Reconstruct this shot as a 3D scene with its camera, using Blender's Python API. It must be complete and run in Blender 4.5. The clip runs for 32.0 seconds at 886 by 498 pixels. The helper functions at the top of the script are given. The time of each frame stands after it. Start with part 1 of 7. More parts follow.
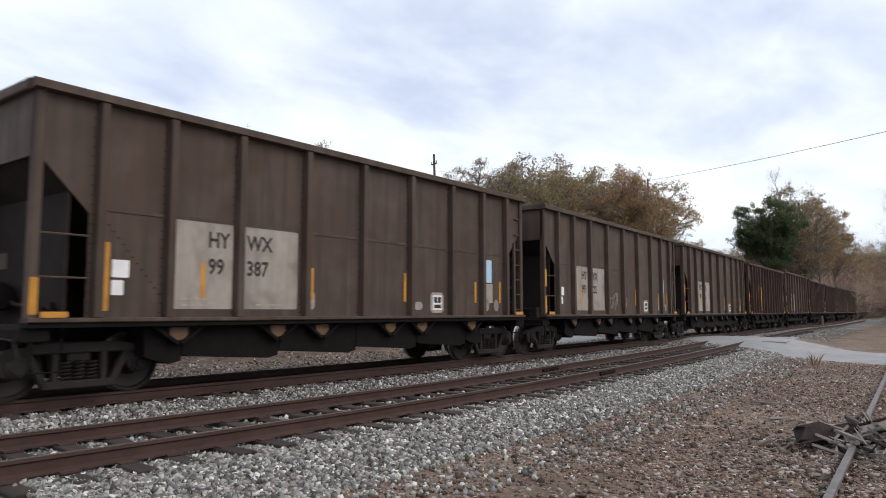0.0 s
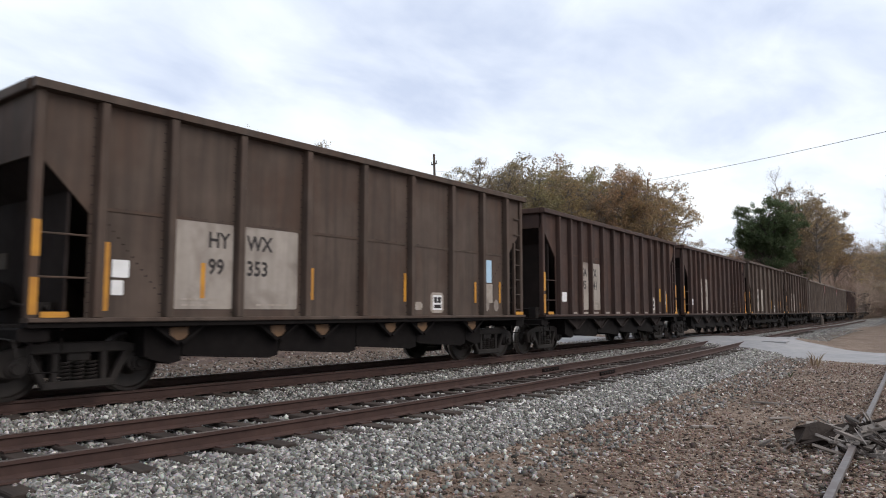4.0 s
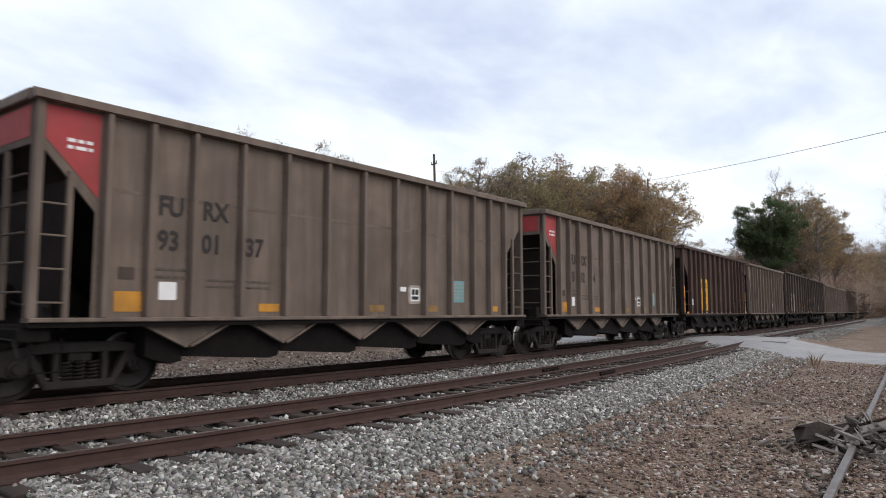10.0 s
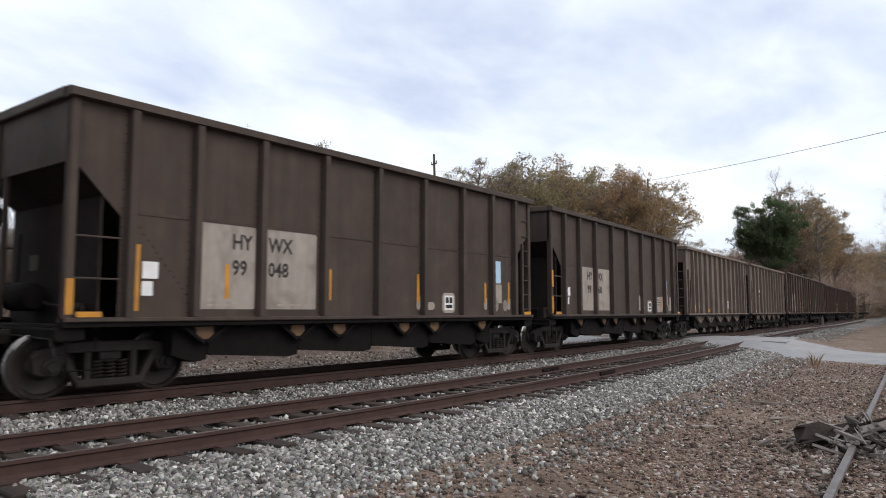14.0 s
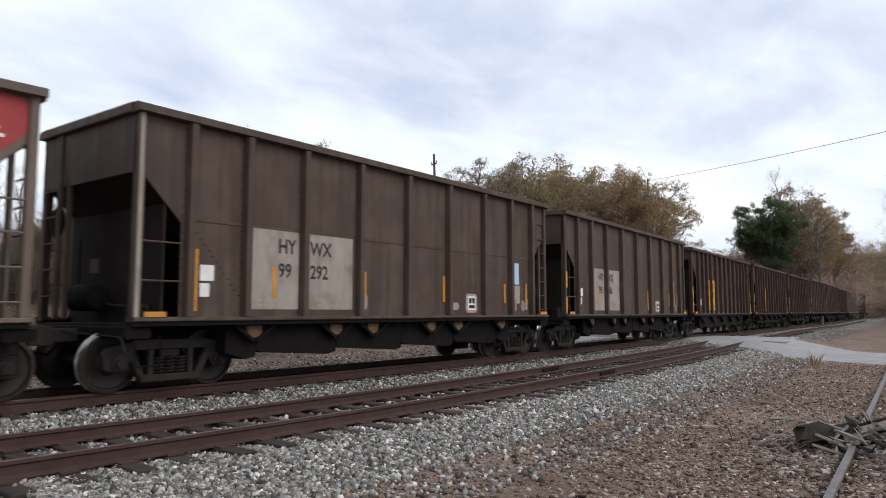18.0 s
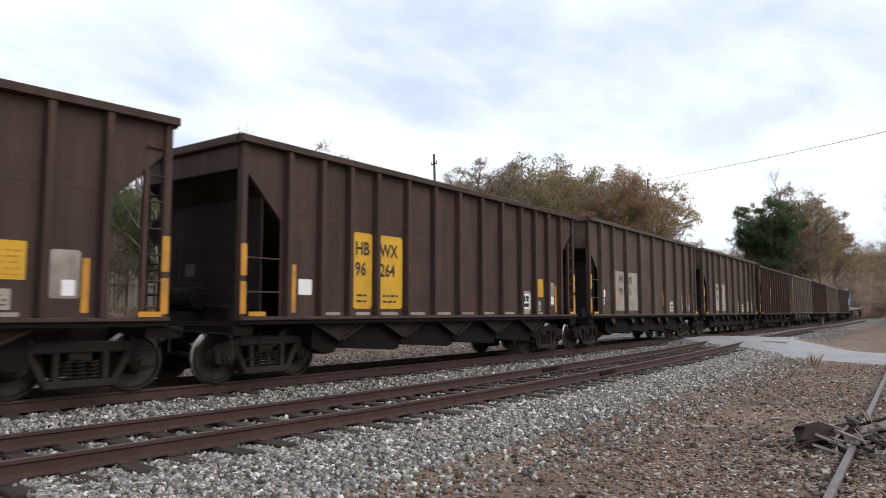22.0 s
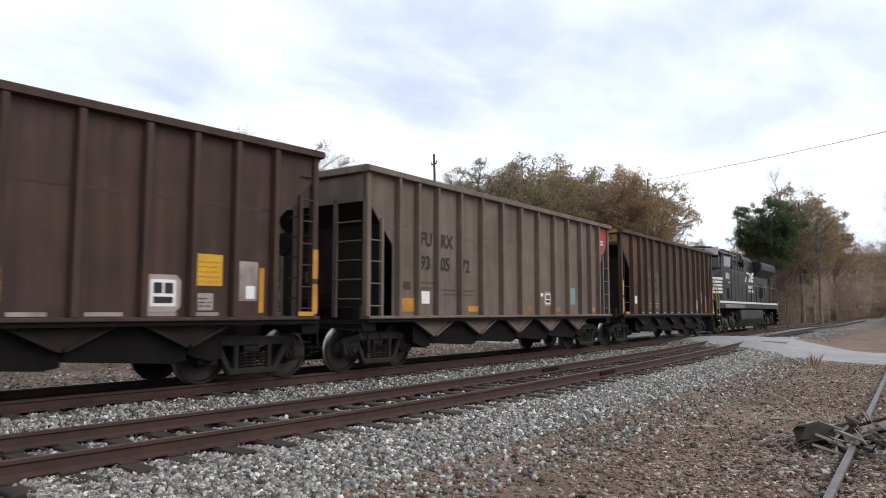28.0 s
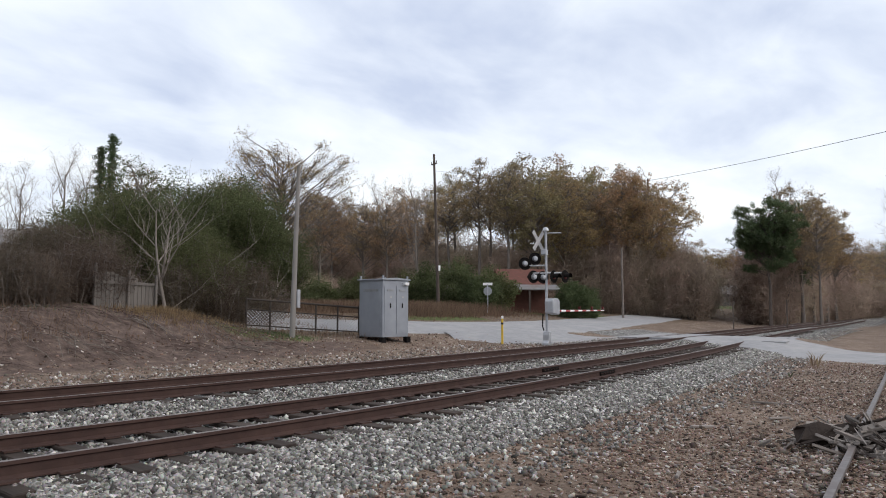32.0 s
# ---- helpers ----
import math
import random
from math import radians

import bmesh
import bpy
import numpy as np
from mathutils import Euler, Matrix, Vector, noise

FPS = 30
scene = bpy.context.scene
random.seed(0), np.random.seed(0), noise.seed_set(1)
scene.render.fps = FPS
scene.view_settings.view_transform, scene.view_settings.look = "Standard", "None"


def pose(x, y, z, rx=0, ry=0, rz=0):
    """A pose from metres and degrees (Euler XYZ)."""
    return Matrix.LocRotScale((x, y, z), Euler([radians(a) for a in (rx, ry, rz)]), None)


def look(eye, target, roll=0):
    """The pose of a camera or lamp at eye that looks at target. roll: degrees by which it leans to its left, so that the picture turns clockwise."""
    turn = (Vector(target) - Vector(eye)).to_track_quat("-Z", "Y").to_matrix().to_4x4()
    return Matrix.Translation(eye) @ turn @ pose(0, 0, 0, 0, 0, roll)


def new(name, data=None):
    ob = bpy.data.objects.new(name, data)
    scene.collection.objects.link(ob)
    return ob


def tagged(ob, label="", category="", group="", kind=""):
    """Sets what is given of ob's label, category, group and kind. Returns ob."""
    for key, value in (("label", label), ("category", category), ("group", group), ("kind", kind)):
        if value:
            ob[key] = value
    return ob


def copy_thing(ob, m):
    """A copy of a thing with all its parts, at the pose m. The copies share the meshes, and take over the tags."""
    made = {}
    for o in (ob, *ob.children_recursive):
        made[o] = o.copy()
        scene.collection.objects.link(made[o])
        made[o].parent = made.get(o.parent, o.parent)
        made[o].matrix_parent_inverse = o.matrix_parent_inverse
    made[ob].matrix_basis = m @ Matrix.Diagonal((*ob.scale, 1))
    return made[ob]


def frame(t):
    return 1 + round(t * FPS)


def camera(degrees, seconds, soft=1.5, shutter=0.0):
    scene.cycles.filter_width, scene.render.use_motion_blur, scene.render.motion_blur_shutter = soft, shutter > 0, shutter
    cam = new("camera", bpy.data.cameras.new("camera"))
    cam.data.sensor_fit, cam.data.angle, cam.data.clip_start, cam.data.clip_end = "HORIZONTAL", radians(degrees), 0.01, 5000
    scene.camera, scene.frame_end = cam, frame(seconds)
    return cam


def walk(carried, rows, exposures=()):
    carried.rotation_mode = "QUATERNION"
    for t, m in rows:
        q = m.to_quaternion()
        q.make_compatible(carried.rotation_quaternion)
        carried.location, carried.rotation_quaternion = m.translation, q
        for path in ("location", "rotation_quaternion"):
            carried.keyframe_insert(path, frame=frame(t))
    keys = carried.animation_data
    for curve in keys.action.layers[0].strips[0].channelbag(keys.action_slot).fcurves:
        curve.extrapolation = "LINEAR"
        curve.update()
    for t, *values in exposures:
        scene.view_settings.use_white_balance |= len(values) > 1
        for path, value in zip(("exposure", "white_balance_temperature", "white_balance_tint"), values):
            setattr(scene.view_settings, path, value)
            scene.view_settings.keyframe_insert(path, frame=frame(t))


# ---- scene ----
import colorsys

SECONDS = 32.0
EYE = (0.0, 0.0, 1.239)
cam = camera(64.58, SECONDS, soft=1.0, shutter=0.12)
CAM_POSE = pose(*EYE, 95.1085, 0, 34.95 - 90)
walk(cam, [(0.0, CAM_POSE), (32.0, CAM_POSE)], [(0.0, 0.33), (14.0, 0.33), (17.0, 0.29), (18.0, 0.28), (20.0, 0.42), (30.0, 0.44), (31.0, 0.42), (31.8, 0.25), (32.0, 0.25)])

# ---- light: an overcast afternoon, bright cloud with blue-grey patches ----
SUN_ELEV, SUN_ROT = 40.0, 166.0


def make_world():
    w = bpy.data.worlds.new("overcast_sky")
    scene.world = w
    w.use_nodes = True
    nt = w.node_tree
    nt.nodes.clear()
    n = nt.nodes.new
    out, bg = n("ShaderNodeOutputWorld"), n("ShaderNodeBackground")
    sky = n("ShaderNodeTexSky")
    sky.sky_type, sky.sun_disc = "NISHITA", False
    sky.sun_elevation, sky.sun_rotation = radians(SUN_ELEV), radians(SUN_ROT)
    dim = n("ShaderNodeMix")
    dim.data_type, dim.blend_type = "RGBA", "MULTIPLY"
    dim.inputs["Factor"].default_value = 1.0
    dim.inputs["B"].default_value = (0.12, 0.12, 0.12, 1)
    nt.links.new(sky.outputs[0], dim.inputs["A"])
    # clouds lie on a flat layer: the direction divided by its height
    tc = n("ShaderNodeTexCoord")
    sep = n("ShaderNodeSeparateXYZ")
    nt.links.new(tc.outputs["Generated"], sep.inputs[0])
    add = n("ShaderNodeMath")
    add.operation = "ADD"
    add.inputs[1].default_value = 0.22
    nt.links.new(sep.outputs["Z"], add.inputs[0])
    mx = n("ShaderNodeMath")
    mx.operation = "MAXIMUM"
    mx.inputs[1].default_value = 0.1
    nt.links.new(add.outputs[0], mx.inputs[0])
    dv = n("ShaderNodeVectorMath")
    dv.operation = "SCALE"
    inv = n("ShaderNodeMath")
    inv.operation = "DIVIDE"
    inv.inputs[0].default_value = 1.0
    nt.links.new(mx.outputs[0], inv.inputs[1])
    nt.links.new(tc.outputs["Generated"], dv.inputs[0])
    nt.links.new(inv.outputs[0], dv.inputs["Scale"])
    mp = n("ShaderNodeMapping")
    mp.inputs["Rotation"].default_value = (0, 0, radians(20))
    mp.inputs["Scale"].default_value = (1.0, 1.35, 0.15)
    mp.inputs["Location"].default_value = CLOUD_AT
    nt.links.new(dv.outputs[0], mp.inputs[0])
    big, small = n("ShaderNodeTexNoise"), n("ShaderNodeTexNoise")
    for tex, sc, det, rg in ((big, 0.85, 5.0, 0.5), (small, 2.6, 8.0, 0.55)):
        tex.inputs["Scale"].default_value = sc
        tex.inputs["Detail"].default_value = det
        tex.inputs["Roughness"].default_value = rg
        tex.inputs["Distortion"].default_value = 0.35
        nt.links.new(mp.outputs[0], tex.inputs["Vector"])
    mixn = n("ShaderNodeMix")
    mixn.data_type = "FLOAT"
    mixn.inputs["Factor"].default_value = 0.28
    nt.links.new(big.outputs["Fac"], mixn.inputs["A"])
    nt.links.new(small.outputs["Fac"], mixn.inputs["B"])
    ramp = n("ShaderNodeValToRGB")
    nt.links.new(mixn.outputs[0], ramp.inputs[0])
    e = ramp.color_ramp.elements
    e[0].position, e[0].color = 0.36, (0.56, 0.63, 0.79, 1)
    e[1].position, e[1].color = 0.62, (1.02, 1.05, 1.06, 1)
    mid = e.new(0.48)
    mid.color = (0.80, 0.86, 0.96, 1)
    mix = n("ShaderNodeMix")
    mix.data_type = "RGBA"
    mix.inputs["Factor"].default_value = 0.93
    nt.links.new(dim.outputs["Result"], mix.inputs["A"])
    nt.links.new(ramp.outputs[0], mix.inputs["B"])
    nt.links.new(mix.outputs["Result"], bg.inputs[0])
    bg.inputs[1].default_value = 0.96
    nt.links.new(bg.outputs[0], out.inputs[0])


CLOUD_AT = (0.35, 0.1, 0.0)
make_world()
sun = new("sun", bpy.data.lights.new("sun", "SUN"))
sun.data.energy, sun.data.angle, sun.data.color = 1.1, radians(40), (1.0, 0.90, 0.80)
sun.matrix_world = look((math.sin(radians(SUN_ROT)) * 50, -math.cos(radians(SUN_ROT)) * -50, 50 * math.tan(radians(SUN_ELEV))), (0, 0, 0))


# ---- materials ----
WARM = (1.015, 1.0, 1.01)  # slight colour-balance tint for the light's cast, multiplied into most base colours


def warm(c):
    return tuple(min(1.0, a * b) for a, b in zip(c, WARM))


def surf(name, c1, c2, scale=6.0, rough=0.8, bump=0.15, metal=0.0, c3=None, scale3=1.2, amount3=0.5,
         stretch=(1, 1, 1), fine=40.0, random_tint=0.0, bump_dist=0.01, streak=0.0, spec=0.3):
    """Base colour wandering between c1 and c2, with stains of c3 at a larger scale, grain in the relief."""
    c1, c2, c3 = warm(c1), warm(c2), c3 and warm(c3)
    m = bpy.data.materials.new(name)
    m.use_nodes = True
    nt = m.node_tree
    n, link = nt.nodes.new, nt.links.new
    b = nt.nodes["Principled BSDF"]
    b.inputs["Specular IOR Level"].default_value = spec
    tc, mp = n("ShaderNodeTexCoord"), n("ShaderNodeMapping")
    mp.inputs["Scale"].default_value = stretch
    link(tc.outputs["Object"], mp.inputs[0])
    vec = mp.outputs[0]
    if random_tint:
        info, off = n("ShaderNodeObjectInfo"), n("ShaderNodeVectorMath")
        off.operation = "SCALE"
        off.inputs[0].default_value = (13.0, 7.0, 5.0)
        link(info.outputs["Random"], off.inputs["Scale"])
        ad = n("ShaderNodeVectorMath")
        ad.operation = "ADD"
        link(vec, ad.inputs[0])
        link(off.outputs[0], ad.inputs[1])
        vec = ad.outputs[0]

    def tex(sc, det=6.0, dist=0.0, v=None):
        t = n("ShaderNodeTexNoise")
        t.inputs["Scale"].default_value, t.inputs["Detail"].default_value = sc, det
        t.inputs["Distortion"].default_value = dist
        link(v or vec, t.inputs["Vector"])
        return t.outputs["Fac"]

    def ramp(fac, lo, hi):
        r = n("ShaderNodeMapRange")
        r.inputs["From Min"].default_value, r.inputs["From Max"].default_value = lo, hi
        link(fac, r.inputs["Value"])
        return r.outputs[0]

    def mixc(fac, a, bb, kind="MIX"):
        x = n("ShaderNodeMix")
        x.data_type, x.blend_type = "RGBA", kind
        for sock, val in (("Factor", fac), ("A", a), ("B", bb)):
            s = x.inputs[sock]
            if isinstance(val, (int, float)):
                s.default_value = val
            elif isinstance(val, tuple):
                s.default_value = (*val[:3], 1)
            else:
                link(val, s)
        return x.outputs["Result"]

    col = mixc(ramp(tex(scale), 0.3, 0.7), c1, c2)
    if c3:
        k = n("ShaderNodeMath")
        k.operation = "MULTIPLY"
        k.inputs[1].default_value = amount3
        link(ramp(tex(scale3, 5.0, 0.6), 0.45, 0.7), k.inputs[0])
        col = mixc(k.outputs[0], col, c3)
    if streak:
        sm = n("ShaderNodeMapping")
        sm.inputs["Scale"].default_value = (5.0, 5.0, 0.35)
        link(vec, sm.inputs[0])
        k = n("ShaderNodeMath")
        k.operation = "MULTIPLY"
        k.inputs[1].default_value = streak
        link(ramp(tex(1.0, 6.0, 0.2, sm.outputs[0]), 0.42, 0.72), k.inputs[0])
        dark = tuple(0.45 * v for v in c1)
        col = mixc(k.outputs[0], col, dark)
    if random_tint:
        r = n("ShaderNodeMapRange")
        r.inputs["To Min"].default_value, r.inputs["To Max"].default_value = 1 - random_tint, 1 + random_tint
        link(n("ShaderNodeObjectInfo").outputs["Random"], r.inputs["Value"])
        hs = n("ShaderNodeHueSaturation")
        link(r.outputs[0], hs.inputs["Value"])
        link(col, hs.inputs["Color"])
        col = hs.outputs[0]
    link(col, b.inputs["Base Color"])
    rg = n("ShaderNodeMapRange")
    rg.inputs["To Min"].default_value, rg.inputs["To Max"].default_value = max(0.05, rough - 0.12), min(1, rough + 0.12)
    link(tex(scale * 2.3), rg.inputs["Value"])
    link(rg.outputs[0], b.inputs["Roughness"])
    b.inputs["Metallic"].default_value = metal
    if bump:
        bp = n("ShaderNodeBump")
        bp.inputs["Strength"].default_value, bp.inputs["Distance"].default_value = bump, bump_dist
        link(tex(fine, 4.0), bp.inputs["Height"])
        link(bp.outputs[0], b.inputs["Normal"])
    return m


def plain(name, c, rough=0.6, metal=0.0):
    return surf(name, c, tuple(0.86 * v for v in c), 5.0, rough, 0.05, metal)


PAINT_A = surf("weathered_taupe_paint", (0.096, 0.070, 0.055), (0.062, 0.043, 0.034), 1.6, 0.75, 0.1, 0, (0.066, 0.037, 0.025), 0.7, 0.8, streak=0.85, random_tint=0.05)
PAINT_B = surf("rusty_brown_paint", (0.064, 0.038, 0.031), (0.043, 0.026, 0.022), 1.8, 0.75, 0.1, 0, (0.078, 0.038, 0.025), 0.8, 0.6, streak=0.75, random_tint=0.05)
PAINT_C = surf("weathered_tan_paint", (0.170, 0.132, 0.106), (0.138, 0.106, 0.086), 2.0, 0.7, 0.06, 0, (0.085, 0.062, 0.048), 0.8, 0.6, streak=0.65, random_tint=0.04)
PAINT_D = surf("orange_rusty_paint", (0.078, 0.052, 0.040), (0.056, 0.037, 0.029), 2.2, 0.8, 0.1, 0, (0.075, 0.045, 0.032), 0.55, 0.6, streak=0.5, random_tint=0.08)
PAINT_E = surf("faded_grey_paint", (0.072, 0.053, 0.043), (0.052, 0.038, 0.031), 2.0, 0.75, 0.08, 0, (0.036, 0.025, 0.020), 0.9, 0.5, streak=0.5, random_tint=0.05)
# near-black base: soot plus the shade under the cars, put into the colour
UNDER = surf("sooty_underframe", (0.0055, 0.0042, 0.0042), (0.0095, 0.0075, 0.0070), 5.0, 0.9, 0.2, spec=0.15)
# car brown darkened for soot and for the deep shade of the end recesses
SOOT_SHADE = surf("soot_stained_steel", (0.026, 0.0185, 0.016), (0.017, 0.012, 0.011), 2.5, 0.85, 0.12, 0, (0.016, 0.012, 0.011), 1.0, 0.5, spec=0.2)
BOGIE = surf("dusty_cast_steel", (0.024, 0.020, 0.018), (0.015, 0.012, 0.011), 4.0, 0.75, 0.25, 0.1, (0.034, 0.026, 0.022), 1.5, 0.5)
WHEEL = surf("worn_wheel_steel", (0.034, 0.028, 0.025), (0.022, 0.018, 0.016), 6.0, 0.55, 0.15, 0.4)
TREAD = surf("bright_wheel_tread", (0.42, 0.40, 0.38), (0.3, 0.28, 0.27), 9.0, 0.35, 0.05, 0.9)
RUSTRAIL = surf("rusty_rail_steel", (0.062, 0.035, 0.029), (0.045, 0.026, 0.022), 7.0, 0.8, 0.2, 0.1, (0.085, 0.050, 0.040), 2.0, 0.4)
RAILTOP = surf("rail_head_steel", (0.22, 0.19, 0.175), (0.15, 0.12, 0.11), 6.0, 0.42, 0.08, 0.6)
WHITE = surf("dirty_white_patch", (0.36, 0.32, 0.28), (0.28, 0.245, 0.215), 3.0, 0.65, 0.04, 0, (0.14, 0.11, 0.092), 1.6, 0.75, streak=0.55)
CLEAN = surf("white_placard", (0.78, 0.78, 0.78), (0.68, 0.68, 0.67), 4.0, 0.5, 0.02)
YELLOW = surf("yellow_panel_paint", (0.62, 0.36, 0.025), (0.52, 0.29, 0.02), 3.0, 0.55, 0.04, 0, (0.30, 0.18, 0.04), 1.4, 0.35)
REFLECT = surf("amber_reflective_strip", (0.55, 0.26, 0.03), (0.42, 0.19, 0.03), 4.0, 0.5, 0.03, 0, (0.2, 0.1, 0.03), 2.0, 0.4)
INK = plain("dark_lettering", (0.030, 0.026, 0.026), 0.7)
RED = surf("faded_red_paint", (0.36, 0.045, 0.05), (0.28, 0.038, 0.04), 3.0, 0.6, 0.04, 0, (0.16, 0.05, 0.04), 1.4, 0.4)
DULLPANEL = surf("dull_worn_panel", (0.105, 0.086, 0.070), (0.075, 0.060, 0.049), 6.0, 0.8, 0.05)
OCHRE = surf("ochre_rust", (0.30, 0.185, 0.065), (0.22, 0.13, 0.05), 4.0, 0.85, 0.1, 0, (0.10, 0.055, 0.03), 1.6, 0.5)
RUBBED = surf("rubbed_ochre_steel", (0.185, 0.108, 0.056), (0.125, 0.075, 0.044), 6.0, 0.8, 0.08, 0, (0.07, 0.045, 0.033), 3.0, 0.5)
RUSTDIM = surf("dull_rust_patch", (0.125, 0.062, 0.036), (0.085, 0.044, 0.029), 2.5, 0.85, 0.1, 0, (0.05, 0.03, 0.024), 1.3, 0.5)
TEAL = surf("faded_teal_label", (0.13, 0.27, 0.28), (0.17, 0.31, 0.32), 6.0, 0.6, 0.03)
SKYBLUE = surf("pale_blue_placard", (0.42, 0.60, 0.74), (0.36, 0.52, 0.66), 4.0, 0.5, 0.03)
PALEMARK = surf("pale_worn_mark", (0.36, 0.32, 0.28), (0.28, 0.24, 0.20), 9.0, 0.7, 0.03)
BLACK = surf("black_locomotive_paint", (0.0105, 0.0108, 0.0135), (0.0155, 0.0155, 0.0185), 1.6, 0.5, 0.04, 0, (0.027, 0.024, 0.023), 0.8, 0.6, spec=0.18, streak=0.4)
LOCOGREY = surf("dusty_grey_truck_paint", (0.047, 0.042, 0.038), (0.032, 0.029, 0.026), 3.0, 0.75, 0.1, 0, (0.02, 0.018, 0.017), 1.2, 0.5)
LOCOWHITE = surf("white_locomotive_stripe", (0.66, 0.65, 0.64), (0.55, 0.54, 0.53), 4.0, 0.5, 0.02)
PALEGREY = surf("pale_grey_cab_paint", (0.42, 0.42, 0.42), (0.33, 0.33, 0.33), 3.0, 0.6, 0.03, 0, (0.22, 0.21, 0.20), 1.2, 0.5)
GRIME = surf("grimy_pale_sill", (0.20, 0.18, 0.15), (0.14, 0.125, 0.105), 3.0, 0.6, 0.04)
HANDYELLOW = plain("yellow_handrail_paint", (0.36, 0.31, 0.07), 0.5)
GLASS_DARK = surf("dark_window_glass", (0.014, 0.017, 0.023), (0.020, 0.023, 0.031), 3.0, 0.06, 0.0, 0, spec=0.45)
GALV = surf("galvanised_steel", (0.42, 0.43, 0.45), (0.36, 0.37, 0.39), 5.0, 0.45, 0.05, 0.6)
HUT = surf("brushed_aluminium_sheet", (0.30, 0.32, 0.35), (0.26, 0.28, 0.31), 2.5, 0.5, 0.03, 0.3, (0.21, 0.22, 0.24), 0.7, 0.4)


# ---- building tools ----
class M:
    """A heap of vertices and faces that becomes one mesh."""

    def __init__(self):
        self.v, self.f = [], []

    def add(self, verts, faces):
        k = len(self.v)
        self.v += [tuple(p) for p in verts]
        self.f += [tuple(k + i for i in f) for f in faces]
        return self

    def box(self, x0, x1, y0, y1, z0, z1, c=0.0):
        """A box; c chamfers the four edges along its longest side."""
        if c:
            d = (x1 - x0, y1 - y0, z1 - z0)
            ax = d.index(max(d))
            lo, hi = [x0, y0, z0], [x1, y1, z1]
            u, w = [i for i in range(3) if i != ax]
            ring = [(lo[u] + c, lo[w]), (hi[u] - c, lo[w]), (hi[u], lo[w] + c), (hi[u], hi[w] - c),
                    (hi[u] - c, hi[w]), (lo[u] + c, hi[w]), (lo[u], hi[w] - c), (lo[u], lo[w] + c)]
            vs = []
            for e in (lo[ax], hi[ax]):
                for a, b in ring:
                    p = [0, 0, 0]
                    p[ax], p[u], p[w] = e, a, b
                    vs.append(p)
            fs = [tuple(range(8)), tuple(range(15, 7, -1))] + [(i, i + 8, (i + 1) % 8 + 8, (i + 1) % 8) for i in range(8)]
            return self.add(vs, fs)
        vs = [(x, y, z) for x in (x0, x1) for y in (y0, y1) for z in (z0, z1)]
        return self.add(vs, [(0, 1, 3, 2), (4, 6, 7, 5), (0, 4, 5, 1), (2, 3, 7, 6), (0, 2, 6, 4), (1, 5, 7, 3)])

    def prism(self, poly, a, b, plane="xz"):
        """A flat outline given in the plane, drawn out between a and b along the third axis."""
        idx = {"xz": (0, 2, 1), "xy": (0, 1, 2), "yz": (1, 2, 0)}[plane]
        n, vs = len(poly), []
        for e in (a, b):
            for p, q in poly:
                t = [0, 0, 0]
                t[idx[0]], t[idx[1]], t[idx[2]] = p, q, e
                vs.append(t)
        fs = [tuple(range(n)), tuple(range(2 * n - 1, n - 1, -1))] + [(i, i + n, (i + 1) % n + n, (i + 1) % n) for i in range(n)]
        return self.add(vs, fs)

    def tube(self, pts, r, n=8, caps=True):
        """A round bar through points; r is one radius or one for each point."""
        pts = [Vector(p) for p in pts]
        rs = r if isinstance(r, (list, tuple)) else [r] * len(pts)
        vs = []
        for i, p in enumerate(pts):
            d = (pts[min(i + 1, len(pts) - 1)] - pts[max(i - 1, 0)]).normalized()
            s = d.cross(Vector((0.13, 0.21, 0.97)) if abs(d.z) < 0.9 else Vector((0.97, 0.1, 0.2))).normalized()
            t = d.cross(s)
            vs += [p + (s * math.cos(2 * math.pi * j / n) + t * math.sin(2 * math.pi * j / n)) * rs[i] for j in range(n)]
        fs = []
        for i in range(len(pts) - 1):
            for j in range(n):
                a, b = i * n + j, i * n + (j + 1) % n
                fs.append((a, b, b + n, a + n))
        if caps:
            fs += [tuple(range(n - 1, -1, -1)), tuple(range((len(pts) - 1) * n, len(pts) * n))]
        return self.add(vs, fs)

    def lathe(self, profile, n=28, axis="y"):
        """Turns (radius, along) pairs round an axis through the origin."""
        vs = []
        for r, a in profile:
            for j in range(n):
                c, s = r * math.cos(2 * math.pi * j / n), r * math.sin(2 * math.pi * j / n)
                vs.append({"y": (c, a, s), "z": (c, s, a), "x": (a, c, s)}[axis])
        fs = []
        for i in range(len(profile) - 1):
            for j in range(n):
                a, b = i * n + j, i * n + (j + 1) % n
                fs.append((a, b, b + n, a + n))
        fs += [tuple(range(n)), tuple(range(len(vs) - n, len(vs)))]
        return self.add(vs, fs)

    def moved(self, m):
        self.v = [tuple(m @ Vector(p)) for p in self.v]
        return self

    def mesh(self, name, mat, bevel=0.0, smooth=False):
        me = bpy.data.meshes.new(name)
        me.from_pydata(self.v, [], self.f)
        bm = bmesh.new()
        bm.from_mesh(me)
        bmesh.ops.recalc_face_normals(bm, faces=bm.faces)
        if bevel:
            es = [e for e in bm.edges if len(e.link_faces) == 2 and e.calc_face_angle(0) > 0.6]
            bmesh.ops.bevel(bm, geom=es, offset=bevel, segments=1, profile=0.5, affect="EDGES", clamp_overlap=True)
        bm.to_mesh(me)
        bm.free()
        if smooth:
            me.polygons.foreach_set("use_smooth", [True] * len(me.polygons))
            me.set_sharp_from_angle(angle=0.7)
        me.materials.append(mat)
        return me


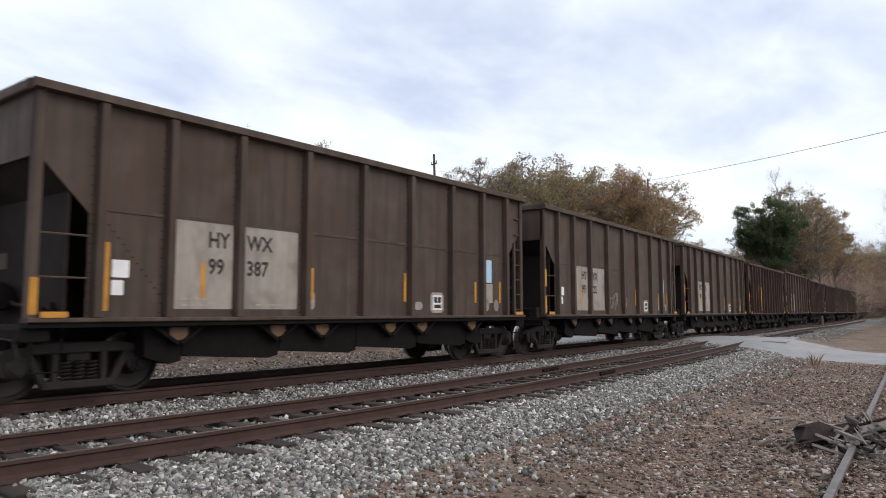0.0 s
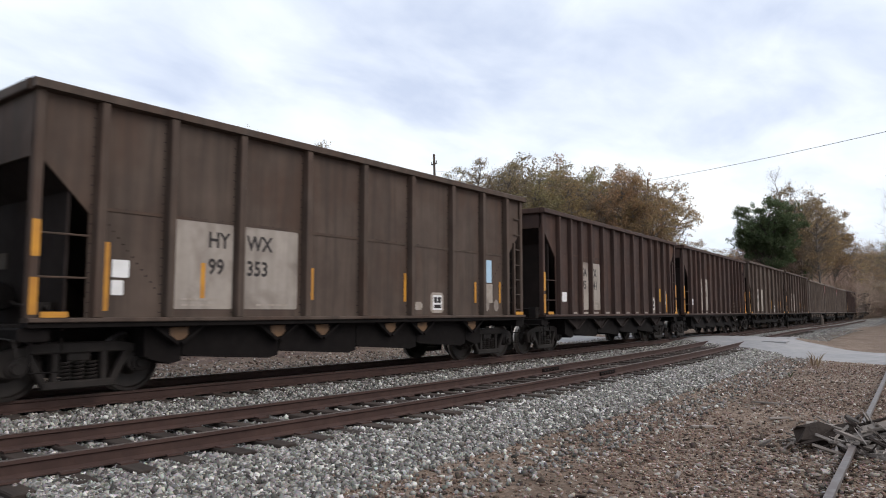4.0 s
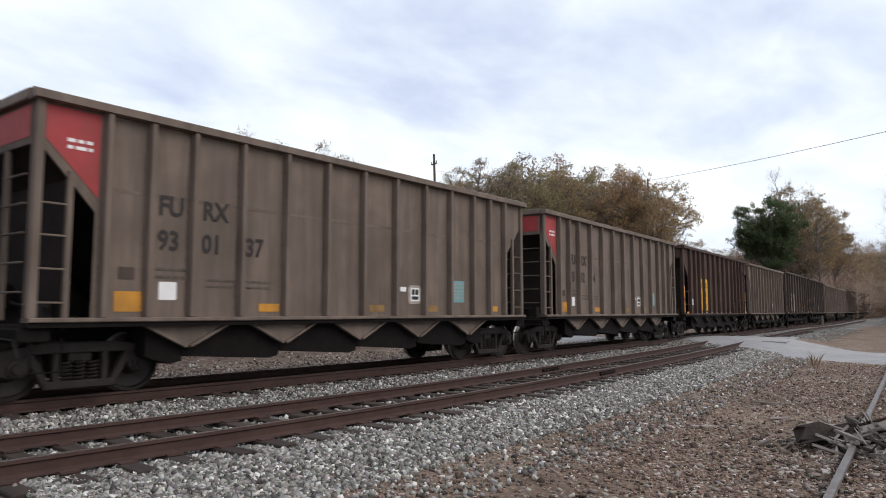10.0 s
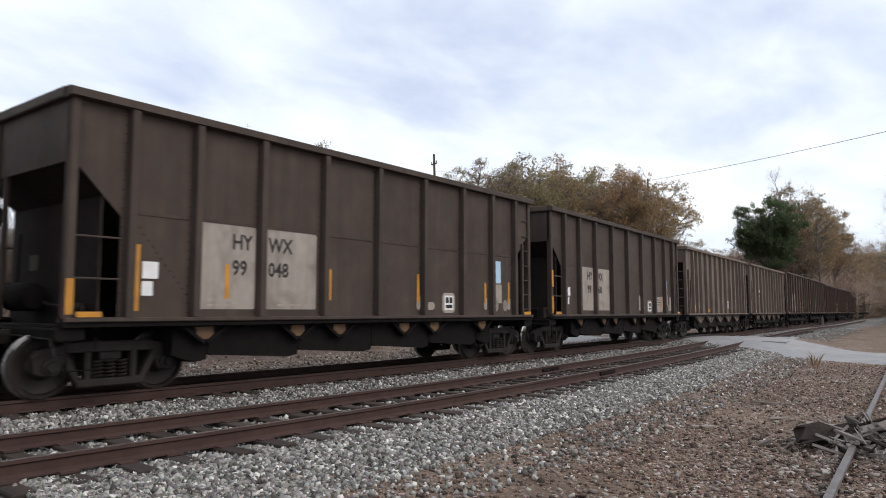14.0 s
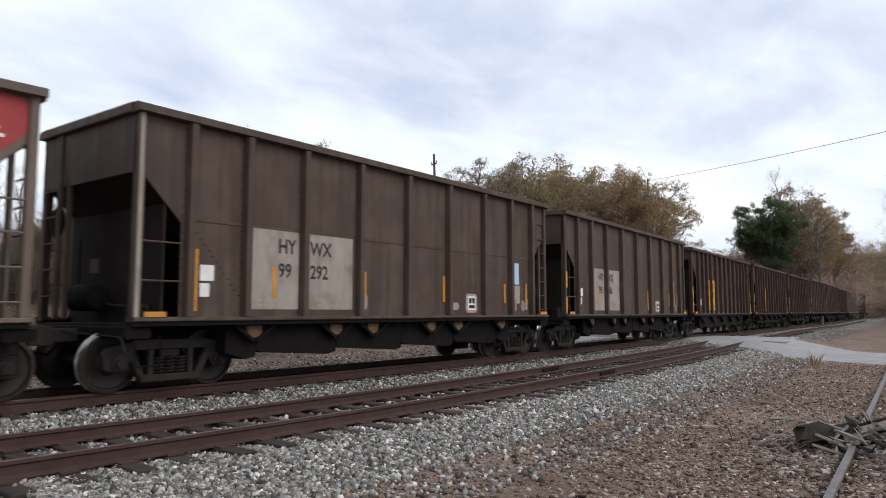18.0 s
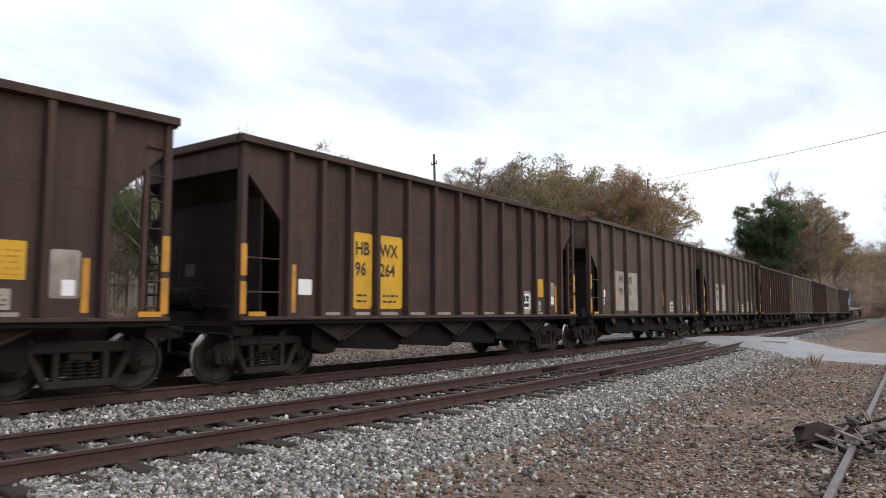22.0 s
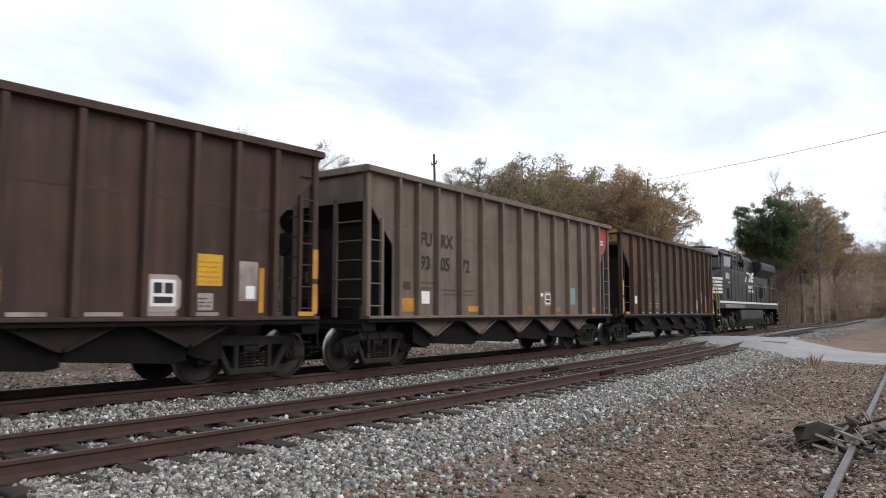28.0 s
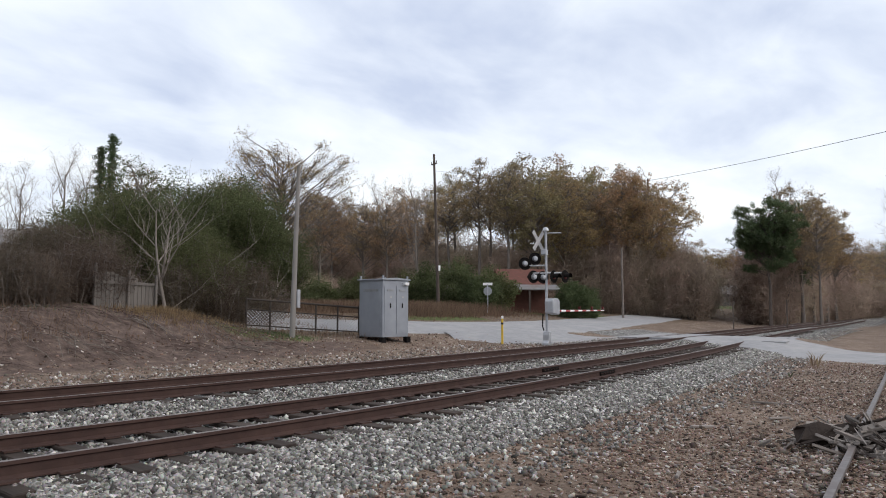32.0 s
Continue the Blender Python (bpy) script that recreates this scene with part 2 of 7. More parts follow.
def part(name, shape, mat, parent, label="", at=None, bevel=0.0, smooth=False):
    """One mesh object under a thing or part. shape is a heap or a finished mesh."""
    me = shape.mesh(name, mat, bevel, smooth) if isinstance(shape, M) else shape
    ob = new(name, me)
    ob.parent = parent
    if at is not None:
        ob.matrix_basis = at
    return tagged(ob, label)


def thing(name, label, category, at=None, group="", kind=""):
    ob = new(name)
    if at is not None:
        ob.matrix_basis = at
    return tagged(ob, label, category, group, kind)


def letters(text, size, mat, bold=0.0, cache={}):
    """Raised flat lettering as a mesh, standing in the xz plane, facing -y, from its lower left corner."""
    key = (text, size, mat.name, bold)
    if key not in cache:
        cu = bpy.data.curves.new("lettering", "FONT")
        cu.body, cu.size, cu.extrude, cu.resolution_u, cu.offset = text, size, 0.002, 2, bold
        ob = new("lettering", cu)
        me = bpy.data.meshes.new_from_object(ob)
        bpy.data.objects.remove(ob)
        me.transform(Matrix.Rotation(radians(90), 4, "X"))
        me.materials.clear()
        me.materials.append(mat)
        cache[key] = me
    return cache[key]


# ---- the line of the tracks ----
def line_y(x):
    """The main track's middle, seen from above."""
    if x < 0:
        return 10.85 + 0.0030 * 324 - 0.108 * x
    y = 10.85 + 0.0030 * max(0.0, 18 - x) ** 2
    if x > 30:
        y += 0.00019 * (min(x, 90) - 30) ** 2
    if x > 90:
        y += 0.0228 * (x - 90) - 0.00043 * (x - 90) ** 2
    return y


def line_z(x):
    if x < 120:
        return 0.0
    return 0.00015 * (x - 120) ** 2 if x < 200 else 0.96 + 0.024 * (x - 200)


def siding_y(x):
    """The passing siding's middle; it leans towards the main track at its far end."""
    if x < 0:
        return 7.15 + 0.0032 * 169 - 0.083 * x
    y = 7.15 + 0.0055 * max(0.0, 13 - x) ** 2
    if x > 13:
        y += 0.0018 * (min(x, 34) - 13) ** 2
    if x > 34:
        y += 0.0756 * (x - 34) * max(0.25, 1 - (x - 34) / 60)
    return min(y, line_y(x) - 1.9) if x > 60 else y


TRACK = []
_s, _p = -60.0, None
for i in range(-300, 3000):
    q = (i * 0.2, line_y(i * 0.2), line_z(i * 0.2))
    TRACK.append(q)
TX = np.array(TRACK)
ARC = np.concatenate([[0], np.cumsum(np.linalg.norm(np.diff(TX, axis=0), axis=1))])
ARC -= np.interp(5.0, TX[:, 0], ARC) - 5.0  # arc length equals x near the left edge of the view


def on_track(s):
    return Vector([float(np.interp(s, ARC, TX[:, k])) for k in range(3)])


# ---- ground: one sheet, with ballast beds, a dirt bank, road shoulders and rising land behind ----
def smooth(a, b, v):
    t = np.clip((v - a) / (b - a), 0.0, 1.0)
    return t * t * (3 - 2 * t)


LX = np.arange(-400.0, 1600.0, 1.0)
LY = np.array([line_y(float(v)) for v in LX])
LZ = np.array([min(line_z(float(v)), 9.0) for v in LX])
SY = np.array([siding_y(float(v)) for v in LX])


def wave(x, y):
    return 0.5 * np.sin(x * 0.9 + 1.3 * np.sin(y * 0.7)) + 0.5 * np.sin(y * 1.1 + 1.7 * np.sin(x * 0.6))


def zones(x, y):
    """Height of the ground and its cover (ballast, leaf litter, dry grass, green grass) at arrays of places."""
    ym, ys, zl = np.interp(x, LX, LY), np.interp(x, LX, SY), np.interp(x, LX, LZ)
    dm, ds = y - ym, y - ys
    z = np.full_like(x, -0.50)
    w = 0.05 * wave(x * 1.7, y * 1.3)
    near = smooth(-2.9 - 0.02 * np.clip(x, 0, 34), -1.35, ds + 1.6 * w)             # shoulder of the siding
    z = z + near * 0.165                             # siding bed
    z = z + smooth(-2.3, -1.4, dm) * 0.115           # main bed is a little higher
    far = smooth(1.5, 3.4, dm + w)
    z = z - far * 0.20
    z = z + 0.06 * smooth(3.0, -1.0, y) + 0.012 * wave(x * 2.3, y * 2.9)
    # land behind the tracks
    back = np.maximum(0.0, dm - 4.5)
    z = z + far * (0.30 * smooth(3.0, 9.0, dm) + 0.09 * np.clip(dm - 6.5, 0, 14) + 0.006 * np.clip(dm - 24.5, 0, 120))
    bank = smooth(7.2, 11.2, dm + 0.6 * wave(x * 0.8, y * 0.5)) * smooth(21.0, 12.0, x)
    z = z + bank * (1.05 + 0.12 * wave(x * 1.9, y * 1.7))
    # the crossing lifts the ground to the rails
    cross = smooth(6.5, 1.5, np.abs(x - 37.0 + 0.28 * (y - 9))) * smooth(2.0, 6.0, y) * smooth(17.0, 13.0, y)
    z = z * (1 - cross) + cross * np.minimum(z + 0.34, -0.085)
    # rough bank beyond the crossing, on the near side
    right = smooth(46, 70, x) * smooth(ys - 2.6, ys - 9, y)
    z = z + right * (0.55 + 0.15 * wave(x * 0.3, y * 0.4))
    mound = smooth(82, 112, x) * smooth(ys - 2.3, ys - 6.5, y)
    z = z + mound * 2.3
    field = smooth(62, 140, x) * smooth(4.5, 14, dm)
    z = z + field * 1.1
    z = z + zl
    roll = smooth(80, 300, dm) * 6 + smooth(-30, -300, y) * 3
    z = z + roll
    ball = near * (1 - far) * (1 - 0.0 * x)
    ball = np.maximum(ball, 0.75 * smooth(4.2, 2.2, dm) * smooth(0.5, 1.5, dm))
    ball = np.where(dm > 1.5, smooth(6.4, 2.6, dm + 0.25 * w / 0.05) * 0.62, near)
    ball = np.maximum(ball, smooth(27, 30, x) * smooth(33, 31, x) * smooth(3.5, 5.0, y) * (y < ys))
    ball = np.maximum(ball, 0.8 * smooth(78, 100, x) * (y < ys) * smooth(ys - 14, ys - 5, y))
    ball = np.maximum(ball, 0.9 * smooth(41, 44, x) * smooth(56, 50, x) * smooth(13.5, 15, y) * smooth(19.2, 18, y))
    brown = smooth(4.8, 8.0, dm) * smooth(25.0, 17.0, x)
    dry = smooth(8.0, 11.5, dm)
    green = smooth(0.35, 0.75, 0.5 + 0.5 * wave(x * 0.35, y * 0.4)) * smooth(12.0, 18.0, dm) * smooth(16, 22, x)
    patch = smooth(2.6, 0.8, np.hypot((x - 18.2) * 0.7, y - 21.2))
    green = np.maximum(green, 0.9 * patch)
    brown = brown * (1 - patch)
    return z, ball, brown, dry, green


def ground_at(x, y):
    return float(zones(np.array([float(x)]), np.array([float(y)]))[0][0])


def ground_material():
    m = bpy.data.materials.new("gravel_and_dirt_ground")
    m.use_nodes = True
    nt = m.node_tree
    n, link = nt.nodes.new, nt.links.new
    b = nt.nodes["Principled BSDF"]
    b.inputs["Roughness"].default_value = 0.95
    b.inputs["Specular IOR Level"].default_value = 0.15
    tc, at = n("ShaderNodeTexCoord"), n("ShaderNodeVertexColor")
    at.layer_name = "cover"
    sep = n("ShaderNodeSeparateColor")
    link(at.outputs["Color"], sep.inputs[0])

    def noise_fac(sc, det=6.0):
        t = n("ShaderNodeTexNoise")
        t.inputs["Scale"].default_value, t.inputs["Detail"].default_value = sc, det
        link(tc.outputs["Object"], t.inputs["Vector"])
        return t.outputs["Fac"]

    def ramp(fac, stops):
        r = n("ShaderNodeValToRGB")
        e = r.color_ramp.elements
        e[0].position, e[0].color = stops[0][0], (*warm(stops[0][1]), 1)
        e[1].position, e[1].color = stops[-1][0], (*warm(stops[-1][1]), 1)
        for p, c in stops[1:-1]:
            e.new(p).color = (*warm(c), 1)
        link(fac, r.inputs[0])
        return r.outputs[0]

    def edge(val, sc, amount):
        """A cover's weight with a ragged border."""
        a = n("ShaderNodeMath")
        a.operation = "MULTIPLY_ADD"
        link(noise_fac(sc), a.inputs[0])
        a.inputs[1].default_value, a.inputs[2].default_value = amount, -amount / 2
        s = n("ShaderNodeMath")
        s.operation = "ADD"
        link(val, s.inputs[0])
        link(a.outputs[0], s.inputs[1])
        r = n("ShaderNodeMapRange")
        r.inputs["From Min"].default_value, r.inputs["From Max"].default_value = 0.35, 0.65
        link(s.outputs[0], r.inputs["Value"])
        return r.outputs[0]

    def mixc(fac, a, c):
        x = n("ShaderNodeMix")
        x.data_type = "RGBA"
        link(fac, x.inputs["Factor"])
        link(a, x.inputs["A"])
        link(c, x.inputs["B"])
        return x.outputs["Result"]

    vor = n("ShaderNodeTexVoronoi")
    vor.inputs["Scale"].default_value = 17.0
    link(tc.outputs["Object"], vor.inputs["Vector"])
    hue = n("ShaderNodeSeparateColor")
    link(vor.outputs["Color"], hue.inputs[0])
    # ramps take the same colour-balance tint
    stone = ramp(hue.outputs[0], [(0.0, (0.039, 0.038, 0.036)), (0.45, (0.123, 0.121, 0.114)), (0.8, (0.269, 0.264, 0.252)), (1.0, (0.504, 0.493, 0.470))])
    vor2 = n("ShaderNodeTexVoronoi")
    vor2.inputs["Scale"].default_value = 26.0
    link(tc.outputs["Object"], vor2.inputs["Vector"])
    hue2 = n("ShaderNodeSeparateColor")
    link(vor2.outputs["Color"], hue2.inputs[0])
    pebble = ramp(hue2.outputs[1], [(0.0, (0.084, 0.062, 0.047)), (0.5, (0.185, 0.132, 0.099)), (0.85, (0.280, 0.213, 0.166)), (1.0, (0.470, 0.426, 0.370))])
    soil = ramp(noise_fac(1.3, 8.0), [(0.3, (0.10, 0.072, 0.054)), (0.55, (0.15, 0.110, 0.084)), (0.75, (0.20, 0.155, 0.12))])
    pebbly = mixc(ramp(noise_fac(0.55, 7.0), [(0.42, (0.15,) * 3), (0.6, (0.9,) * 3)]), pebble, soil)
    straw = ramp(noise_fac(3.5, 9.0), [(0.3, (0.085, 0.062, 0.048)), (0.5, (0.14, 0.105, 0.078)), (0.72, (0.21, 0.155, 0.105))])
    grass = ramp(noise_fac(2.5, 9.0), [(0.3, (0.05, 0.07, 0.025)), (0.7, (0.12, 0.14, 0.05))])
    col = mixc(edge(sep.outputs[0], 5.0, 0.7), pebbly, stone)
    col = mixc(edge(sep.outputs[2], 1.3, 0.9), col, straw)
    litter = ramp(noise_fac(4.0, 9.0), [(0.3, (0.066, 0.048, 0.041)), (0.52, (0.118, 0.086, 0.072)), (0.72, (0.18, 0.135, 0.108))])
    col = mixc(edge(sep.outputs[1], 1.6, 0.9), col, litter)
    col = mixc(edge(at.outputs["Alpha"], 1.0, 0.8), col, grass)
    link(col, b.inputs["Base Color"])
    bp = n("ShaderNodeBump")
    bp.inputs["Strength"].default_value, bp.inputs["Distance"].default_value = 0.8, 0.035
    link(vor.outputs["Distance"], bp.inputs["Height"])
    bp.invert = True
    bp2 = n("ShaderNodeBump")
    bp2.inputs["Strength"].default_value, bp2.inputs["Distance"].default_value = 0.5, 0.05
    link(noise_fac(9.0, 8.0), bp2.inputs["Height"])
    link(bp.outputs[0], bp2.inputs["Normal"])
    link(bp2.outputs[0], b.inputs["Normal"])
    return m


def axis(lo, a, b, hi, step, grow=1.13):
    mid = list(np.arange(a, b, step))
    up, d = [b], step
    while up[-1] < hi:
        d *= grow
        up.append(up[-1] + d)
    dn, d = [a], step
    while dn[-1] > lo:
        d *= grow
        dn.append(dn[-1] - d)
    return np.array(dn[:0:-1] + mid + up)


def make_ground():
    xs, ys = axis(-300, 0, 62, 2500, 0.25), axis(-300, -2, 30, 2500, 0.25)
    X, Y = np.meshgrid(xs, ys, indexing="ij")
    z, ball, brown, dry, green = zones(X.ravel(), Y.ravel())
    nx, ny = len(xs), len(ys)
    me = bpy.data.meshes.new("ground")
    i, j = np.meshgrid(np.arange(nx - 1), np.arange(ny - 1), indexing="ij")
    k = (i * ny + j).ravel()
    faces = np.stack([k, k + ny, k + ny + 1, k + 1], 1)
    me.from_pydata(np.stack([X.ravel(), Y.ravel(), z], 1).tolist(), [], faces.tolist())
    col = me.color_attributes.new("cover", "FLOAT_COLOR", "POINT")
    col.data.foreach_set("color", np.stack([ball, brown, dry, green], 1).astype(np.float32).ravel())
    me.materials.append(ground_material())
    me.polygons.foreach_set("use_smooth", [True] * len(me.polygons))
    tagged(new("ground", me), "brown gravel, grey ballast and dry grass ground", "ground", kind="structure")


make_ground()


# ---- the road over the crossing ----
ASPHALT = surf("pale_worn_asphalt", (0.30, 0.30, 0.305), (0.24, 0.24, 0.245), 3.0, 0.9, 0.25, 0, (0.36, 0.35, 0.34), 0.5, 0.6, fine=90.0)


def ribbon(name, mid, widths, lift, mat, label, cat="road", steps=10, cross=9):
    """A sheet that follows the ground along a smooth line."""
    pts = []
    for i in range(len(mid) - 1):
        p0, p1, p2, p3 = (Vector(mid[max(0, i - 1)]), Vector(mid[i]), Vector(mid[i + 1]), Vector(mid[min(len(mid) - 1, i + 2)]))
        for s in range(steps):
            t = s / steps
            q = 0.5 * (2 * p1 + (p2 - p0) * t + (2 * p0 - 5 * p1 + 4 * p2 - p3) * t * t + (3 * p1 - p0 - 3 * p2 + p3) * t ** 3)
            pts.append((q, widths[i] + (widths[i + 1] - widths[i]) * t))
    pts.append((Vector(mid[-1]), widths[-1]))
    m, vs, fs = M(), [], []
    for i, (q, w) in enumerate(pts):
        d = (pts[min(i + 1, len(pts) - 1)][0] - pts[max(i - 1, 0)][0]).normalized()
        nrm = Vector((-d.y, d.x))
        for j in range(cross):
            p = q + nrm * w * (j / (cross - 1) - 0.5)
            e = 0.02 if j in (0, cross - 1) else 0.0
            vs.append((p.x, p.y, ground_at(p.x, p.y) + lift - e - (0.05 if e else 0)))
    for i in range(len(pts) - 1):
        for j in range(cross - 1):
            a = i * cross + j
            fs.append((a, a + 1, a + cross + 1, a + cross))
    m.add(vs, fs)
    return tagged(new(name, m.mesh(name, mat, smooth=True)), label, cat, kind="structure")


ribbon("road", [(20.0, -14.0), (26.5, -5.0), (30.5, 1.5), (34.5, 6.0), (37.4, 9.5), (37.4, 13.5), (34.8, 18.0), (31.0, 22.0)],
       [5.6, 5.6, 5.6, 5.6, 5.8, 7.0, 9.5, 10.5], 0.06, ASPHALT, "pale worn asphalt road over the level crossing")
ribbon("road_branch", [(-8.0, 46.0), (10.0, 34.5), (22.0, 27.0), (30.0, 23.6), (38.0, 21.8), (48.0, 21.9), (62.0, 23.6), (95.0, 27.5)], [6.5, 6.5, 6.8, 7.5, 7.2, 6.4, 6.0, 6.0], 0.052, ASPHALT, "pale asphalt side road running behind the tracks")
# hard planking beside the rails at the crossing
for k, (yo, f) in enumerate(((-2.0, siding_y), (0.0, siding_y), (1.9, siding_y), (0.0, line_y), (1.75, line_y))):
    m = M()
    for i in range(7):
        x = 34.2 + i * 0.95 - 0.12 * (f(36) - 9)
        y = f(x) + yo
        h = 0.62 if yo == 0 else 0.5
        m.box(x, x + 0.94, y - h, y + h, -0.2, (-0.005 if f is line_y else -0.085))
    tagged(new("crossing_panel", m.mesh("crossing_panel", ASPHALT)), "grey crossing surface panel between the rails", "crossing panel", kind="structure")

# ---- tracks ----
PROFILE = [(-0.035, 0), (0.035, 0), (0.036, -0.035), (0.010, -0.05), (0.009, -0.13), (0.07, -0.155), (0.07, -0.17), (-0.07, -0.17), (-0.07, -0.155), (-0.009, -0.13), (-0.010, -0.05), (-0.036, -0.035)]
SLEEPER = surf("grey_weathered_sleeper", (0.050, 0.037, 0.030), (0.028, 0.021, 0.018), 5.0, 0.9, 0.5, 0, (0.085, 0.070, 0.058), 1.5, 0.5, stretch=(1, 0.12, 1), fine=30.0, random_tint=0.2)


def rail_mesh(f, z, off, xs):
    m, n = M(), len(PROFILE)
    vs = []
    for x in xs:
        s = (f(x + 0.5) - f(x - 0.5))
        vs += [(x - s * (off + a), f(x) + off + a, z(x) + h) for a, h in PROFILE]
    fs = [tuple(range(n)), tuple(range(len(vs) - n, len(vs)))]
    for i in range(len(xs) - 1):
        for j in range(n):
            fs.append((i * n + j, i * n + (j + 1) % n, i * n + n + (j + 1) % n, i * n + n + j))
    m.add(vs, fs)
    me = m.mesh("rail", RUSTRAIL)
    me.materials.append(RAILTOP)
    for p in me.polygons:
        if p.normal.z > 0.95 and p.center.z > z(p.center.x) - 0.004:
            p.material_index = 1
    return me


SLEEPER_ME = M().box(-0.115, 0.115, -1.3, 1.3, -0.15, 0.0, 0.012).mesh("sleeper", SLEEPER, bevel=0.01)
SLEEPER_WORN = M().prism([(-0.11, -1.32), (0.10, -1.28), (0.115, 1.25), (-0.10, 1.31)], -0.15, -0.012, "xy").mesh("sleeper", SLEEPER, bevel=0.012)
PLATE_ME = M().box(-0.09, 0.09, -0.16, 0.16, -0.004, 0.018, 0.003).mesh("tie_plate", RUSTRAIL)


def track(name, f, z, x0, x1, label):
    tr = thing(name, label, "railway track", kind="structure")
    rng = random.Random(len(name))
    xs = [x0 + i * 1.0 for i in range(int((min(x1, 60) - x0)))] + list(np.arange(60.0, x1, 4.0))
    for off in (-0.755, 0.755):
        part("rail", rail_mesh(f, z, off, xs), RUSTRAIL, tr, "rusty steel rail with a worn head")
    x = 2.0
    while x < 62:
        s = math.atan(f(x + 0.5) - f(x - 0.5))
        at = Matrix.Translation((x, f(x) + rng.uniform(-0.04, 0.04), z(x) - 0.172)) @ Matrix.Rotation(s + rng.uniform(-0.03, 0.03), 4, "Z")
        if not 34.0 < x < 41.0:
            sl = part("sleeper", SLEEPER_ME if rng.random() < 0.6 else SLEEPER_WORN, SLEEPER, tr, at=at)
            if x < 30:
                for off in (-0.755, 0.755):
                    part("tie_plate", PLATE_ME, RUSTRAIL, sl, at=pose(0, off, 0))
        x += 0.54
    return tr


track("track_main", line_y, line_z, -30, 420, "rusty main railway track on grey ballast")
SIDING = track("track_siding", siding_y, lambda x: line_z(x) - 0.1, -30, 130, "rusty siding track on grey ballast")
# bolted joints on the siding
BOLT = M().lathe([(0.004, -0.03), (0.018, -0.03), (0.018, 0.0)], 6).mesh("bolt", RUSTRAIL)
for off, x in ((0.755, 16.0), (-0.755, 15.9)):
    y = siding_y(x) + off
    jb = part("joint_bar", M().box(-0.46, 0.46, -0.034, -0.008, -0.13, -0.04, 0.008), UNDER, SIDING, at=pose(x, y, -0.1, 0, 0, math.degrees(math.atan(siding_y(x + 0.5) - siding_y(x - 0.5)))))
    for i in range(6):
        part("bolt", BOLT, RUSTRAIL, jb, at=pose(-0.4 + i * 0.16, -0.034, -0.085))
# the old buried rail of a third track
OLD = surf("bleached_old_rail", (0.19, 0.175, 0.17), (0.13, 0.117, 0.113), 8.0, 0.55, 0.1, 0.35, (0.12, 0.085, 0.07), 2.0, 0.5)
old = thing("track_disused", "old rail half buried in gravel", "railway track", kind="structure")
me = rail_mesh(lambda x: 0.74 + 0.0125 * x + 0.0002 * x * x, lambda x: -0.35, 0.0, [-6 + 0.8 * i for i in range(46)])
me.materials.clear()
me.materials.append(OLD)
me.materials.append(OLD)
part("rail", me, OLD, old, "pale weathered rail half buried in gravel")


# ---- loose stones: too many to count, one object a kind ----
def stone_material(name, stops):
    m = bpy.data.materials.new(name)
    m.use_nodes = True
    nt = m.node_tree
    b = nt.nodes["Principled BSDF"]
    b.inputs["Roughness"].default_value = 0.92
    b.inputs["Specular IOR Level"].default_value = 0.2
    geo, r = nt.nodes.new("ShaderNodeNewGeometry"), nt.nodes.new("ShaderNodeValToRGB")
    e = r.color_ramp.elements
    e[0].position, e[0].color = stops[0][0], (*stops[0][1], 1)
    e[1].position, e[1].color = stops[-1][0], (*stops[-1][1], 1)
    for p, c in stops[1:-1]:
        e.new(p).color = (*c, 1)
    nt.links.new(geo.outputs["Random Per Island"], r.inputs[0])
    tc, t = nt.nodes.new("ShaderNodeTexCoord"), nt.nodes.new("ShaderNodeTexNoise")
    t.inputs["Scale"].default_value, t.inputs["Detail"].default_value = 45.0, 5.0
    nt.links.new(tc.outputs["Object"], t.inputs["Vector"])
    mx = nt.nodes.new("ShaderNodeMix")
    mx.data_type, mx.blend_type = "RGBA", "OVERLAY"
    mx.inputs["Factor"].default_value = 0.5
    nt.links.new(r.outputs[0], mx.inputs["A"])
    nt.links.new(t.outputs["Color"], mx.inputs["B"])
    nt.links.new(mx.outputs["Result"], b.inputs["Base Color"])
    bp = nt.nodes.new("ShaderNodeBump")
    bp.inputs["Strength"].default_value, bp.inputs["Distance"].default_value = 0.4, 0.01
    nt.links.new(t.outputs["Fac"], bp.inputs["Height"])
    nt.links.new(bp.outputs[0], b.inputs["Normal"])
    return m


CUBE = np.array([(x, y, z) for x in (-1, 1) for y in (-1, 1) for z in (-1, 1)], float)
QUADS = np.array([(0, 1, 3, 2), (4, 6, 7, 5), (0, 4, 5, 1), (2, 3, 7, 6), (0, 2, 6, 4), (1, 5, 7, 3)])


